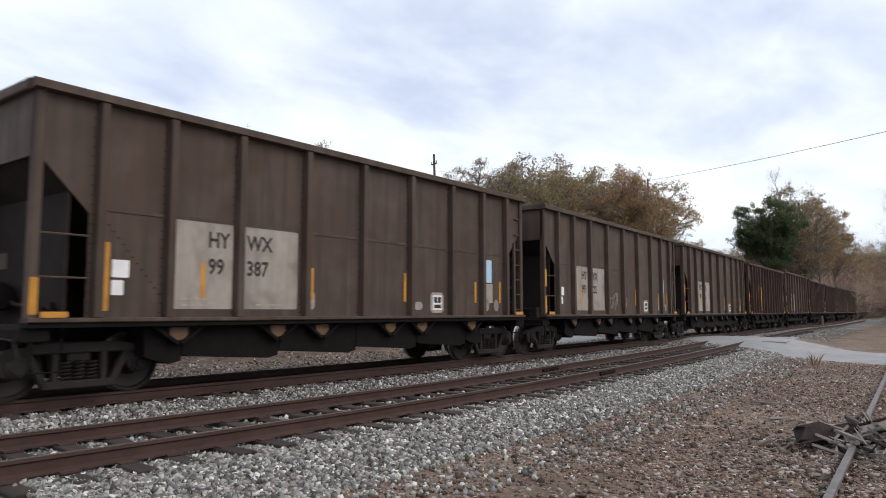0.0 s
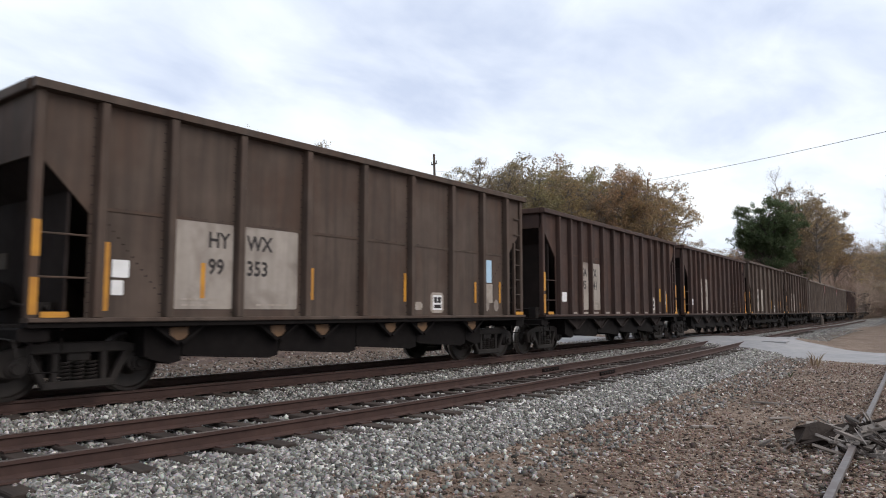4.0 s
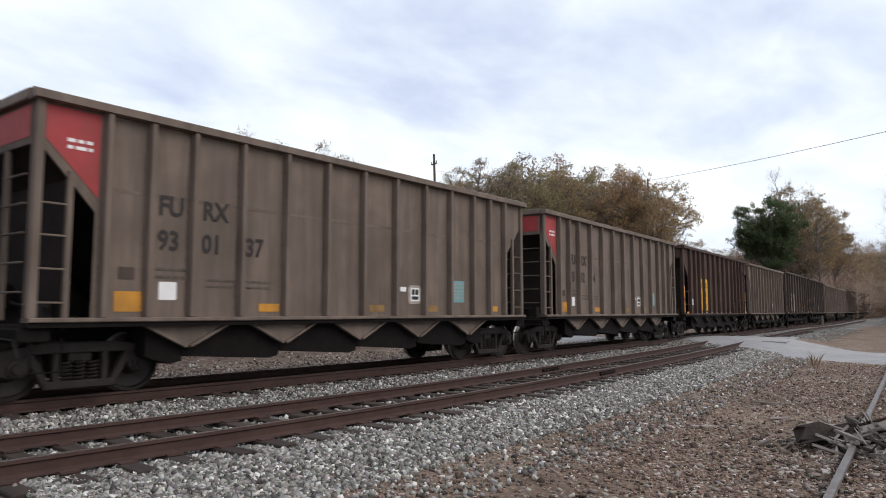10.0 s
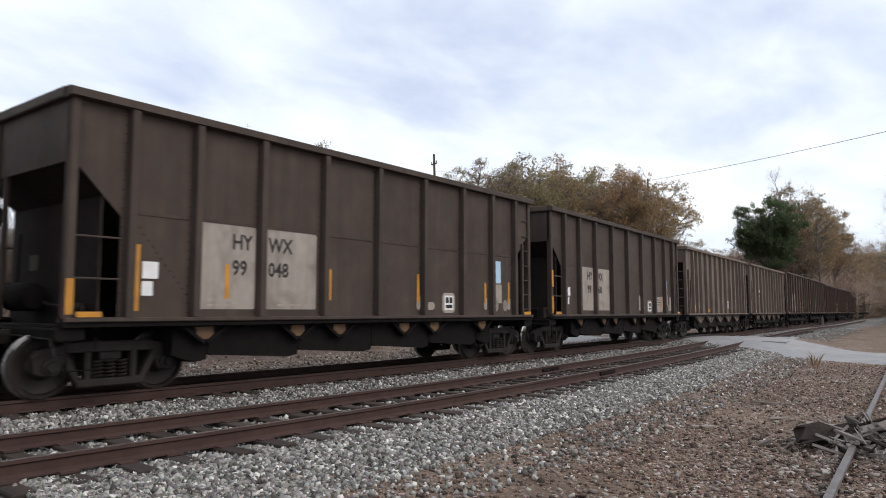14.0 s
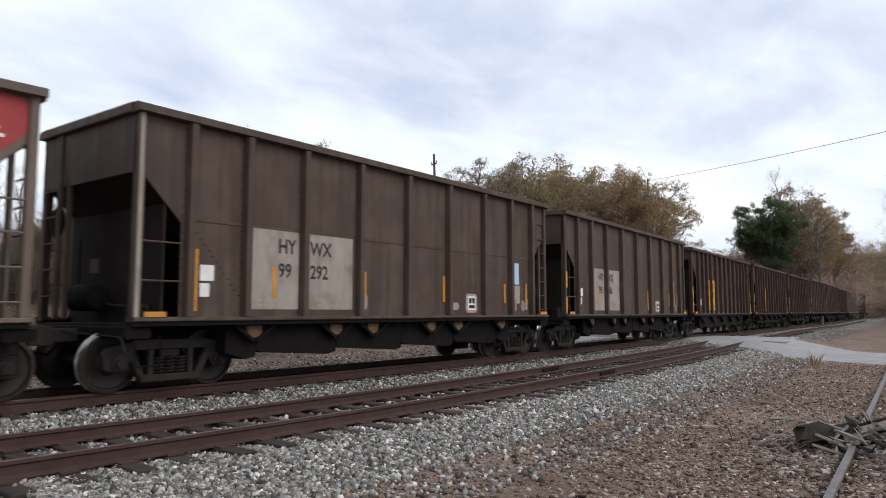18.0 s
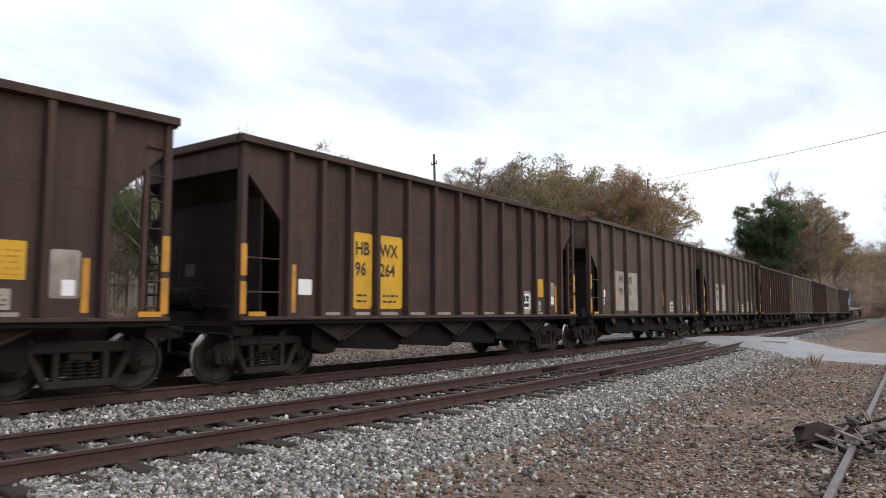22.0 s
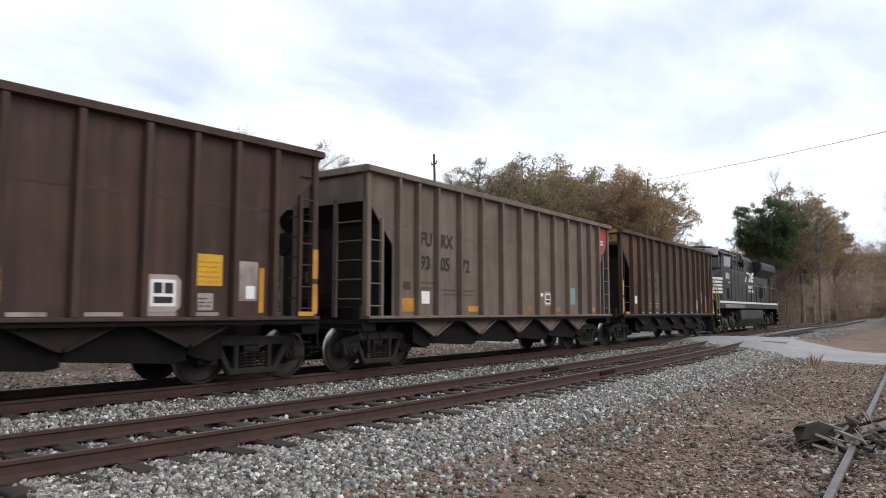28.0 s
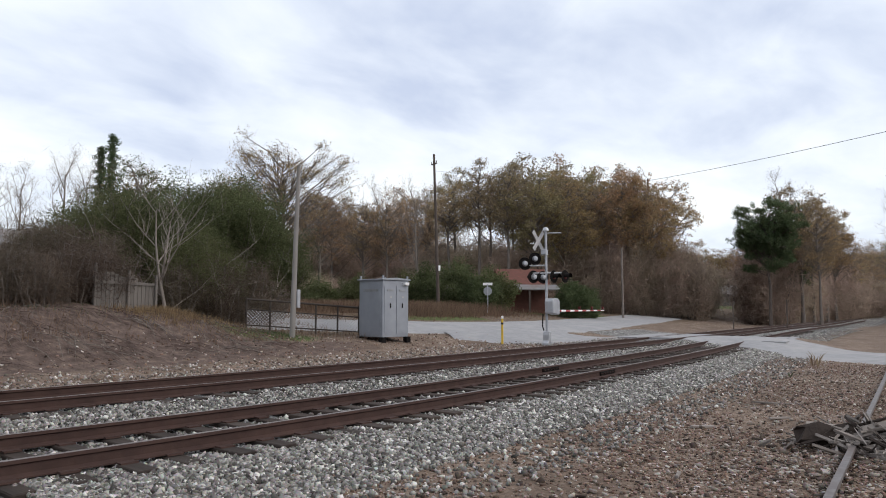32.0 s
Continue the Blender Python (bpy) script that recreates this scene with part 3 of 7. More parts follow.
def stones(name, x, y, size, mat, label, rng, flat=0.7, sink=0.25, lie=False, spread=(0.6, 1.15)):
    """Broken stones at places on the ground."""
    n = len(x)
    z = zones(x, y)[0]
    v = CUBE[None] * (1 + rng.uniform(-0.38, 0.3, (n, 8, 3)))
    v *= (size[:, None] * rng.uniform(*spread, (n, 3)) * np.array([1, 1, flat]))[:, None, :] * 0.5
    q = rng.normal(size=(n, 4)) * ((1, 0.16, 0.16, 1) if lie else (1, 1, 1, 1))
    q /= np.linalg.norm(q, axis=1)[:, None]
    w, a, b, c = q.T
    R = np.stack([1 - 2 * (b * b + c * c), 2 * (a * b - c * w), 2 * (a * c + b * w), 2 * (a * b + c * w), 1 - 2 * (a * a + c * c), 2 * (b * c - a * w),
                  2 * (a * c - b * w), 2 * (b * c + a * w), 1 - 2 * (a * a + b * b)], 1).reshape(n, 3, 3)
    v = np.einsum("nij,nkj->nki", R, v)
    v += np.stack([x, y, z + size * (0.5 - sink) * 0.7], 1)[:, None, :]
    f = (np.arange(n) * 8)[:, None, None] + QUADS[None]
    me = bpy.data.meshes.new(name)
    me.vertices.add(n * 8)
    me.vertices.foreach_set("co", v.ravel())
    me.loops.add(n * 24)
    me.loops.foreach_set("vertex_index", f.ravel())
    me.polygons.add(n * 6)
    me.polygons.foreach_set("loop_start", np.arange(n * 6) * 4)
    me.update(calc_edges=True)
    me.materials.append(mat)
    return tagged(new(name, me), label, "stones", kind="stuff")


def scatter():
    rng = np.random.default_rng(5)
    gx, gy = [], []

    def strip_of(count, xr, f, d0, d1, power=1.6):
        x = xr[0] + (xr[1] - xr[0]) * rng.random(count) ** power
        d = rng.uniform(d0, d1, count)
        y = np.interp(x, LX, f) + d
        gx.append(x)
        gy.append(y)

    strip_of(42000, (3.0, 34.5), SY, -2.75, -0.80)
    strip_of(2600, (3.0, 34.5), SY, -3.9, -2.6)
    strip_of(10000, (2.6, 34.5), SY, -0.66, 0.66)
    strip_of(24000, (3.5, 33.5), SY, 0.84, 2.95)
    strip_of(3000, (4.0, 33.0), LY, -0.66, 0.66)
    strip_of(6000, (4.5, 36.0), LY, 0.85, 3.4, 1.3)
    strip_of(5000, (36.0, 75.0), SY, -3.5, -0.8, 1.2)
    x, y = np.concatenate(gx), np.concatenate(gy)
    keep = ~((x > 33.6) & (x < 41.5))
    x, y = x[keep], y[keep]
    # none on the rails
    keep = np.ones(len(x), bool)
    for f in (LY, SY):
        for o in (-0.755, 0.755):
            keep &= np.abs(y - np.interp(x, LX, f) - o) > 0.085
    # few lie on the sleepers
    for f, ends in ((LY, 1.3), (SY, 1.32)):
        d = np.abs(y - np.interp(x, LX, f))
        on = (np.abs((x - 2.0 + 0.27) % 0.54 - 0.27) < 0.11) & (d < ends)
        keep &= ~(on & (rng.random(len(x)) < 0.78))
    x, y = x[keep], y[keep]
    grey = stone_material("crushed_granite", [(0.0, (0.051, 0.048, 0.044)), (0.3, (0.137, 0.129, 0.120)), (0.65, (0.245, 0.234, 0.219)), (0.90, (0.399, 0.382, 0.359)), (1.0, (0.707, 0.684, 0.650))])
    stones("ballast", x, y, rng.uniform(0.026, 0.060, len(x)), grey, "crushed grey granite ballast stones along the tracks", rng, sink=0.12)
    tan = stone_material("brown_gravel", [(0.0, (0.046, 0.035, 0.029)), (0.25, (0.132, 0.084, 0.065)), (0.55, (0.222, 0.147, 0.115)), (0.78, (0.290, 0.217, 0.182)), (0.93, (0.39, 0.335, 0.30)), (1.0, (0.68, 0.64, 0.60))])
    n = 92000
    x = 3.2 + 26 * rng.random(n) ** 1.9
    y = rng.uniform(-1.5, 5.4, n)
    patchy = np.sin(x * 0.8 + 1.5 * np.sin(y)) * 0.5 + 0.5 + rng.uniform(-0.5, 0.4, n)
    keep = (y < np.interp(x, LX, SY) - 2.0) & (patchy > 0.2) & (y > -0.25 * x + 0.4 - 0.9)
    x, y = x[keep], y[keep]
    stones("loose_gravel", x, y, 0.010 + 0.032 * rng.random(len(x)) ** 2.2, tan, "brown and tan loose gravel beside the tracks", rng, flat=0.55, sink=0.22, lie=True, spread=(0.4, 1.3))
    # splinters and bark chips among the gravel, thickest round the broken sleeper
    n = 7000
    x = 3.6 + 20 * rng.random(n) ** 1.6
    y = rng.uniform(-1.2, 4.2, n)
    x[:1500], y[:1500] = rng.normal(9.6, 1.1, 1500), rng.normal(0.9, 0.7, 1500)
    keep = (y < np.interp(x, LX, SY) - 2.3) & (y > -0.25 * x - 0.5)
    x, y = x[keep], y[keep]
    chip = stone_material("weathered_wood_chips", [(0.0, (0.040, 0.030, 0.025)), (0.4, (0.12, 0.092, 0.075)), (0.75, (0.24, 0.205, 0.18)), (1.0, (0.44, 0.40, 0.365))])
    size = 0.03 + 0.075 * rng.random(len(x)) ** 2.5
    stones("wood_chips", x, y, size, chip, "grey and brown wood chips strewn over the gravel", rng, flat=0.45, sink=0.3, lie=True, spread=(0.12, 1.0))
    # grey-brown stones between the main track and the bank
    n = 11000
    x = 4.0 + 31 * rng.random(n) ** 1.15
    y = np.interp(x, LX, LY) + 0.9 + 5.6 * rng.random(n) ** 0.9
    keep = rng.random(n) < np.interp(y - np.interp(x, LX, LY), (0.9, 4.5, 6.5), (1.0, 0.75, 0.15))
    x, y = x[keep], y[keep]
    dusty = stone_material("dusty_ballast", [(0.0, (0.085, 0.070, 0.060)), (0.4, (0.185, 0.155, 0.135)), (0.8, (0.30, 0.265, 0.24)), (1.0, (0.58, 0.55, 0.52))])
    stones("dusty_ballast", x, y, rng.uniform(0.03, 0.075, len(x)), dusty, "dusty grey-brown stones beside the main track", rng, sink=0.25)
    x = rng.uniform(6.0, 32, 2500)
    y = np.interp(x, LX, LY) + rng.uniform(3.5, 9.5, 2500)
    stones("bank_rubble", x, y, rng.uniform(0.03, 0.10, 2500) * rng.random(2500) ** 0.5, tan, "pale rubble on the dirt bank behind the tracks", rng, sink=0.3)


scatter()


# ---- the train: coal hoppers and one locomotive at the tail ----
def wheelset_mesh(r=0.457):
    m = M()
    half = [(0.07, 0.0), (0.07, 0.52), (0.11, 0.60), (r * 0.42, 0.68), (r * 0.72, 0.72), (r * 0.80, 0.69), (r + 0.028, 0.685),
            (r + 0.026, 0.715), (r + 0.004, 0.735), (r, 0.83), (r - 0.05, 0.835), (r - 0.07, 0.79), (r * 0.45, 0.77), (0.13, 0.83), (0.12, 0.86), (0.07, 0.87), (0.065, 0.98)]
    m.lathe([(q, -a) for q, a in half[:0:-1]] + half, 32)
    me = m.mesh("wheelset", WHEEL, smooth=True)
    me.materials.append(TREAD)
    for p in me.polygons:
        if math.hypot(p.center.x, p.center.z) > r * 0.955 and abs(p.center.y) > 0.70:
            p.material_index = 1
    return me


WHEELSET = wheelset_mesh()


def coil(x, y, z0, z1, r, turns=5):
    k = turns * 10
    return [(x + r * math.cos(i * 0.628), y + r * math.sin(i * 0.628), z0 + (z1 - z0) * i / k) for i in range(k + 1)]


def bogie_meshes():
    out = {}
    for side in (-1, 1):
        y0, y1 = sorted((side * 0.93, side * 1.07))
        m = M()
        m.prism([(-1.14, 0.60), (-1.05, 0.70), (-0.6, 0.80), (0.6, 0.80), (1.05, 0.70), (1.14, 0.60), (1.14, 0.55), (0.6, 0.64), (-0.6, 0.64), (-1.14, 0.55)], y0, y1)
        for s in (-1, 1):
            m.prism([(s * 0.66, 0.66), (s * 0.80, 0.66), (s * 0.52, 0.17), (s * 0.40, 0.17)], y0, y1)
            m.box(min(s * 0.30, s * 0.40), max(s * 0.30, s * 0.40), y0, y1, 0.22, 0.68)
            m.prism([(s * 0.68, 0.62), (s * 1.14, 0.62), (s * 1.10, 0.36), (s * 0.98, 0.32), (s * 0.80, 0.32), (s * 0.72, 0.4)], y0, y1)
        m.box(-0.52, 0.52, y0 - 0.01, y1 + 0.01, 0.13, 0.25)
        out["frame", side] = m.mesh("side_frame", BOGIE, bevel=0.018)
        for i, x in enumerate((-0.19, 0.0, 0.19)):
            out["spring", side, i] = M().tube(coil(x, side * 1.0, 0.25, 0.52, 0.075), 0.016, 5).mesh("coil_spring", BOGIE)
        for k, x in enumerate((-0.889, 0.889)):
            m = M().lathe([(0.02, 1.17), (0.07, 1.17), (0.075, 1.12), (0.12, 1.11), (0.125, 1.0), (0.10, 0.9)] if side > 0 else
                          [(0.02, -1.17), (0.07, -1.17), (0.075, -1.12), (0.12, -1.11), (0.125, -1.0), (0.10, -0.9)], 16)
            out["cap", side, k] = m.moved(Matrix.Translation((x, 0, 0.457))).mesh("bearing_cap", BOGIE, smooth=True)
    out["bolster"] = M().prism([(-1.02, 0.52), (-0.6, 0.42), (0.6, 0.42), (1.02, 0.52), (1.02, 0.68), (0.3, 0.80), (-0.3, 0.80), (-1.02, 0.68)], -0.17, 0.17, "yz").mesh("bolster", BOGIE, bevel=0.015)
    m = M()
    for x in (-0.37, 0.37):
        m.box(x - 0.05, x + 0.05, -0.78, 0.78, 0.36, 0.46)
        for y in (-0.755, 0.755):
            m.box(x - 0.06 + (0.06 if x > 0 else -0.06), x + 0.06 + (0.06 if x > 0 else -0.06), y - 0.05, y + 0.05, 0.3, 0.58)
    out["brake"] = m.mesh("brake_beam", UNDER)
    return out


BOGIE_PARTS = bogie_meshes()


def add_bogie(car, x):
    b = part("bogie", BOGIE_PARTS["bolster"], BOGIE, car, "dusty cast-steel freight bogie", at=pose(x, 0, 0))
    for side in (-1, 1):
        part("side_frame", BOGIE_PARTS["frame", side], BOGIE, b)
        for i in range(3):
            part("coil_spring", BOGIE_PARTS["spring", side, i], BOGIE, b)
        for k in (0, 1):
            part("bearing_cap", BOGIE_PARTS["cap", side, k], BOGIE, b)
    part("brake_beam", BOGIE_PARTS["brake"], UNDER, b)
    for dx in (-0.889, 0.889):
        part("wheelset", WHEELSET, WHEEL, b, "worn steel wheels on their axle", at=pose(dx, 0, 0.457))
    return b


KIND = {
    "A": dict(half=6.33, top=4.41, ribs=(-5.41, -4.30, -3.0, -1.5, 0.02, 1.55, 3.06, 4.36, 5.47), cut=(3.45, 2.64), rib=0.16),
    "B": dict(half=6.40, top=4.29, ribs=(-5.36, -4.53, -3.76, -2.95, -1.94, -0.96, 0.03, 1.03, 2.02, 3.02, 3.82, 4.60, 5.40), cut=(3.80, 2.88), rib=0.14),
    "C": dict(half=6.34, top=4.27, ribs=(-5.34, -4.66, -3.92, -2.98, -2.01, -1.0, 0.01, 1.01, 2.01, 2.98, 3.92, 4.66, 5.36), cut=(3.62, 2.66), rib=0.12),
    "D": dict(half=6.36, top=4.28, ribs=(-5.27, -4.18, -3.0, -1.88, -0.85, 0.17, 1.17, 2.17, 3.19, 4.20, 5.30), cut=(3.62, 2.66), rib=0.15),
}
RIB_DEEP = 0.13
PIVOT = 5.36  # from the middle of a hopper to the middle of its bogies
SILL = 1.12
SHEET = 1.50  # half width over the side sheets


def hopper(kind, paint):
    """One open-top coal hopper, its middle at the origin, rails at z = 0."""
    k = KIND[kind]
    h, top, (c0, c1) = k["half"], k["top"], k["cut"]
    inner = abs(k["ribs"][0]) + 0.13
    car = thing("hopper_car", "coal hopper", "hopper wagon")
    for s in (-1, 1):
        y0, y1 = sorted((s * SHEET, s * (SHEET - 0.025)))
        m = M().prism([(-h, top - 0.05), (-h, c0), (-inner, c1), (-inner, SILL), (inner, SILL), (inner, c1), (h, c0), (h, top - 0.05)], y0, y1)
        part("side_sheet", m, paint, car)
        # a seam across the sheet
        a, b = sorted((s * SHEET, s * (SHEET + (0.012 if kind == "A" else 0.004))))
        zs = 2.70 if kind == "A" else 3.0
        part("seam", M().box(-inner, inner, a, b, zs, zs + 0.05), paint, car)
        a, b = sorted((s * (SHEET - 0.03), s * (SHEET + RIB_DEEP + 0.02)))
        m = M().prism([(a, top - 0.16), (b, top - 0.14), (b, top - 0.03), (a + (b - a) * 0.6, top), (a, top)] if s > 0 else
                      [(b, top - 0.16), (a, top - 0.14), (a, top - 0.03), (a + (b - a) * 0.4, top), (b, top)], -h - 0.06, h + 0.06, "yz")
        part("top_chord", m, paint, car)
        a, b = sorted((s * (SHEET - 0.12), s * (SHEET + RIB_DEEP)))
        part("side_sill", M().box(-h, h, a, b, SILL - 0.03, SILL + 0.035, 0.012), paint, car)
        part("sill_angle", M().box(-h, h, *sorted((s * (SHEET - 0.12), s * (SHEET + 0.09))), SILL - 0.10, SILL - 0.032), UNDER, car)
        a, b = sorted((s * SHEET, s * (SHEET + RIB_DEEP)))
        rib = M().prism([(-k["rib"] / 2, a if s > 0 else b), (-k["rib"] / 2 + 0.02, b if s > 0 else a), (k["rib"] / 2 - 0.02, b if s > 0 else a), (k["rib"] / 2, a if s > 0 else b)], SILL + 0.035, top - 0.15, "xy").mesh("side_rib", paint, bevel=0.008)
        for x in k["ribs"]:
            part("side_rib", rib, paint, car, at=pose(x, 0, 0))
        if kind == "A" and s < 0:
            m = M()
            for i in range(22):
                for d in (-0.105, 0.105):
                    m.box(d - 0.009, d + 0.009, -SHEET - 0.006, -SHEET, 1.22 + i * 0.14, 1.238 + i * 0.14)
            rivets = m.mesh("rivet_seam", UNDER)
            m = M()
            for e in (-1, 1):
                for i in range(14):
                    x, z = e * (5.25 - i * 0.075), 2.5 - i * 0.09
                    m.box(x - 0.011, x + 0.011, -SHEET - 0.007, -SHEET, z - 0.011, z + 0.011)
            for i in range(70):
                m.box(-5.3 + i * 0.152, -5.28 + i * 0.152, -SHEET - 0.010, -SHEET, 2.735, 2.755)
            tagged(part("rivet_line", m, UNDER, car), kind="stuff")
            for x in k["ribs"]:
                tagged(part("rivet_seam", rivets, UNDER, car, at=pose(x, 0, 0)), kind="stuff")
        for e in (-1, 1):
            x0, x1 = sorted((e * h, e * (h - 0.13)))
            part("corner_post", M().box(x0, x1, *sorted((s * (SHEET - 0.09), s * (SHEET + 0.06))), SILL - 0.02, top - 0.14, 0.02), paint, car)
            if s < 0 and kind in "AB":
                continue
            x0, x1 = sorted((e * h, e * (h - 0.07)))
            part("end_post", M().box(x0, x1, s * 0.62 - 0.06, s * 0.62 + 0.06, SILL, c0, 0.015), paint, car)
    for e in (-1, 1):
        x0, x1 = sorted((e * h, e * (h - 0.03)))
        part("end_sheet", M().box(x0, x1, -SHEET + 0.026, SHEET - 0.026, c0 - 0.1, top - 0.05), paint, car)
        part("end_chord", M().box(*sorted((e * (h - 0.03), e * (h + 0.10))), -SHEET + 0.03, SHEET - 0.03, top - 0.16, top - 0.005, 0.015), paint, car)
        # the recess shade is painted into the sheet's dark colour, along with soot
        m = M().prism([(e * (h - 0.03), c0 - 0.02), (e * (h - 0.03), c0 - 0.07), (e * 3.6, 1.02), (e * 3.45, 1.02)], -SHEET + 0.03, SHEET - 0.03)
        part("slope_sheet", m, SOOT_SHADE, car, "sloping end sheet, darkened for soot and recess shade")
        x0, x1 = sorted((e * (h - 0.32), e * (h + 0.08)))
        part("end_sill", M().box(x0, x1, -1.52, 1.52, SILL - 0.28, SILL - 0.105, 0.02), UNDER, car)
        m = M().box(*sorted((e * (h - 0.3), e * (h + 0.50))), -0.11, 0.11, 0.76, 0.98, 0.02)
        m.box(*sorted((e * (h + 0.46), e * (h + 0.72))), -0.16, 0.14, 0.72, 1.02, 0.04)
        part("coupler", m, BOGIE, car, bevel=0.01)
        if kind in "AB":
            x0, x1 = sorted((e * (h - 0.14), e * (h - 0.5)))
            part("reflective_strip", M().box(x0, x1, -SHEET - RIB_DEEP - 0.006, -SHEET - RIB_DEEP, SILL + 0.04, SILL + 0.12), REFLECT, car, "amber reflective strip")
        m = M().tube([(e * (h + 0.05), 0.45, 0.8), (e * (h + 0.3), 0.43, 0.55), (e * (h + 0.62), 0.3, 0.62)], 0.03, 6)
        part("air_hose", m, UNDER, car)
        # grab irons at the leading corner, a ladder at the trailing one
        zz = {"A": (1.71, 2.31), "B": (1.58, 2.17)}.get(kind, (1.36, 1.82, 2.28, 2.72))
        if e > 0 and kind in "AB":
            zz = (1.30, 1.70, 2.10, 2.50, 2.92, 3.32, 3.76)
        rail_x = h - (0.50 if kind in "CD" else 0.40)
        for s in (-1, 1):
            for z in zz:
                xe = inner if e < 0 and kind in "AB" else rail_x
                part("rung", M().tube([(e * (h - 0.05), s * (SHEET + 0.03), z), (e * xe, s * (SHEET + 0.03), z)], 0.016, 6), paint, car)
            if e > 0 or kind in "CD":
                tall = c0 - (c0 - c1) * 0.5 + 0.06
                part("ladder_rail", M().box(*sorted((e * (rail_x - 0.04), e * (rail_x + 0.04))), *sorted((s * (SHEET - 0.03), s * (SHEET + 0.05))), SILL, tall, 0.01), paint, car)
            m = M().tube([(e * (h - 0.1), s * 1.48, 0.88), (e * (h - 0.1), s * 1.5, 0.42), (e * (h - 0.5), s * 1.5, 0.42), (e * (h - 0.5), s * 1.48, 0.88)], 0.018, 6)
            m.tube([(e * (h - 0.1), s * 1.5, 0.68), (e * (h - 0.5), s * 1.5, 0.68)], 0.016, 6)
            part("stirrup", m, UNDER, car)
        m = M().tube([(e * (h + 0.06), -1.52, 0.62), (e * (h + 0.10), -1.45, 0.86), (e * (h + 0.10), -0.2, 0.90), (e * (h + 0.5), -0.05, 0.98)], 0.014, 6)
        part("uncoupling_lever", m, BOGIE, car)
        if e < 0:
            # bulkhead and platform take the same soot-and-shade colour
            x0 = -h + 0.50
            part("bulkhead", M().box(x0, x0 + 0.04, -SHEET + 0.04, SHEET - 0.04, 0.98, c0 - 0.53), SOOT_SHADE, car, "end bulkhead, darkened for soot and recess shade")
            part("end_sign", M().box(x0 - 0.015, x0, 0.45, 0.75, 1.9, 2.15), DULLPANEL, car, "small dirty sign")
            part("brake_pipe", M().tube([(x0 - 0.12, -1.3, 1.3), (x0 - 0.12, -0.2, 1.34), (x0 - 0.12, 0.9, 1.7), (x0 - 0.12, 0.9, 2.5)], 0.03, 6), BOGIE, car)
            if kind == "A":
                m = M().box(-h - 0.05, -h + 0.03, 0.80, 0.90, SILL, k["top"] - 0.15, 0.01)
                for z in (1.5, 1.95, 2.4, 2.85, 3.3):
                    m.tube([(-h - 0.03, 0.85, z), (-h - 0.03, 1.42, z)], 0.016, 6)
                part("end_ladder", m, paint, car)
            part("platform", M().box(-h + 0.02, x0, -SHEET + 0.1, SHEET - 0.1, SILL - 0.10, SILL - 0.06), SOOT_SHADE, car)
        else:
            part("cross_brace", M().box(inner - 0.02, inner + 0.05, -SHEET + 0.1, SHEET - 0.1, SILL, SILL + 0.16), SOOT_SHADE, car)
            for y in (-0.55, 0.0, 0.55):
                part("brace_post", M().box(inner - 0.02, inner + 0.06, y - 0.05, y + 0.05, SILL, c1 - 0.1, 0.01), SOOT_SHADE, car)
        for z in (1.5, 1.9, 2.3, 2.7, 3.1) if (kind in "CD" or e > 0) else ():
            part("end_rung", M().tube([(e * (h + 0.03), -1.4, z), (e * (h + 0.03), -0.66, z)], 0.016, 6), paint, car)
    # brake gear on the platform at the leading end
    part("brake_reservoir", M().lathe([(0.02, -0.45), (0.19, -0.42), (0.22, -0.36), (0.22, 0.36), (0.19, 0.42), (0.02, 0.45)], 16, "y").moved(Matrix.Translation((-h + 0.25, 0.35, SILL + 0.35))), UNDER, car, smooth=True)
    part("brake_valve", M().box(-h + 0.2, -h + 0.5, -1.2, -0.95, SILL - 0.1, SILL + 0.25, 0.03), BOGIE, car)
    part("brake_wheel", M().lathe([(0.25, 0.0), (0.27, 0.02), (0.25, 0.04), (0.05, 0.03)], 18, "x").moved(Matrix.Translation((-h - 0.02, 0.95, 2.75))), UNDER, car)
    # sill, floor and chutes carry the shade below the car in their colour
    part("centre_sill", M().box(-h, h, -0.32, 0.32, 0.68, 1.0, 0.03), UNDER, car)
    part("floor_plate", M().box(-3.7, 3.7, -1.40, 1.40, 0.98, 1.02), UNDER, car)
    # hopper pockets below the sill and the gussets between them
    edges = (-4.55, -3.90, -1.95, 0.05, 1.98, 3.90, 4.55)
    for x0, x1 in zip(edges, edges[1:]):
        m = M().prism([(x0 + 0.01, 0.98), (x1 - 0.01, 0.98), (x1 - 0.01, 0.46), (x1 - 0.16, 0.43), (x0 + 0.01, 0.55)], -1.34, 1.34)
        part("hopper_chute", m, UNDER, car, "sooty discharge chute, coloured darker for the shade beneath")
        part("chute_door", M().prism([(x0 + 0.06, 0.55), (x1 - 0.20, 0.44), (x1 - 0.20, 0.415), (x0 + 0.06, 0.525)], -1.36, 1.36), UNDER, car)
    tips = (-4.02, -2.05, -0.97, 1.0, 2.08, 4.04) if kind == "A" else (-3.88, -1.92, 0.06, 1.94, 3.86)
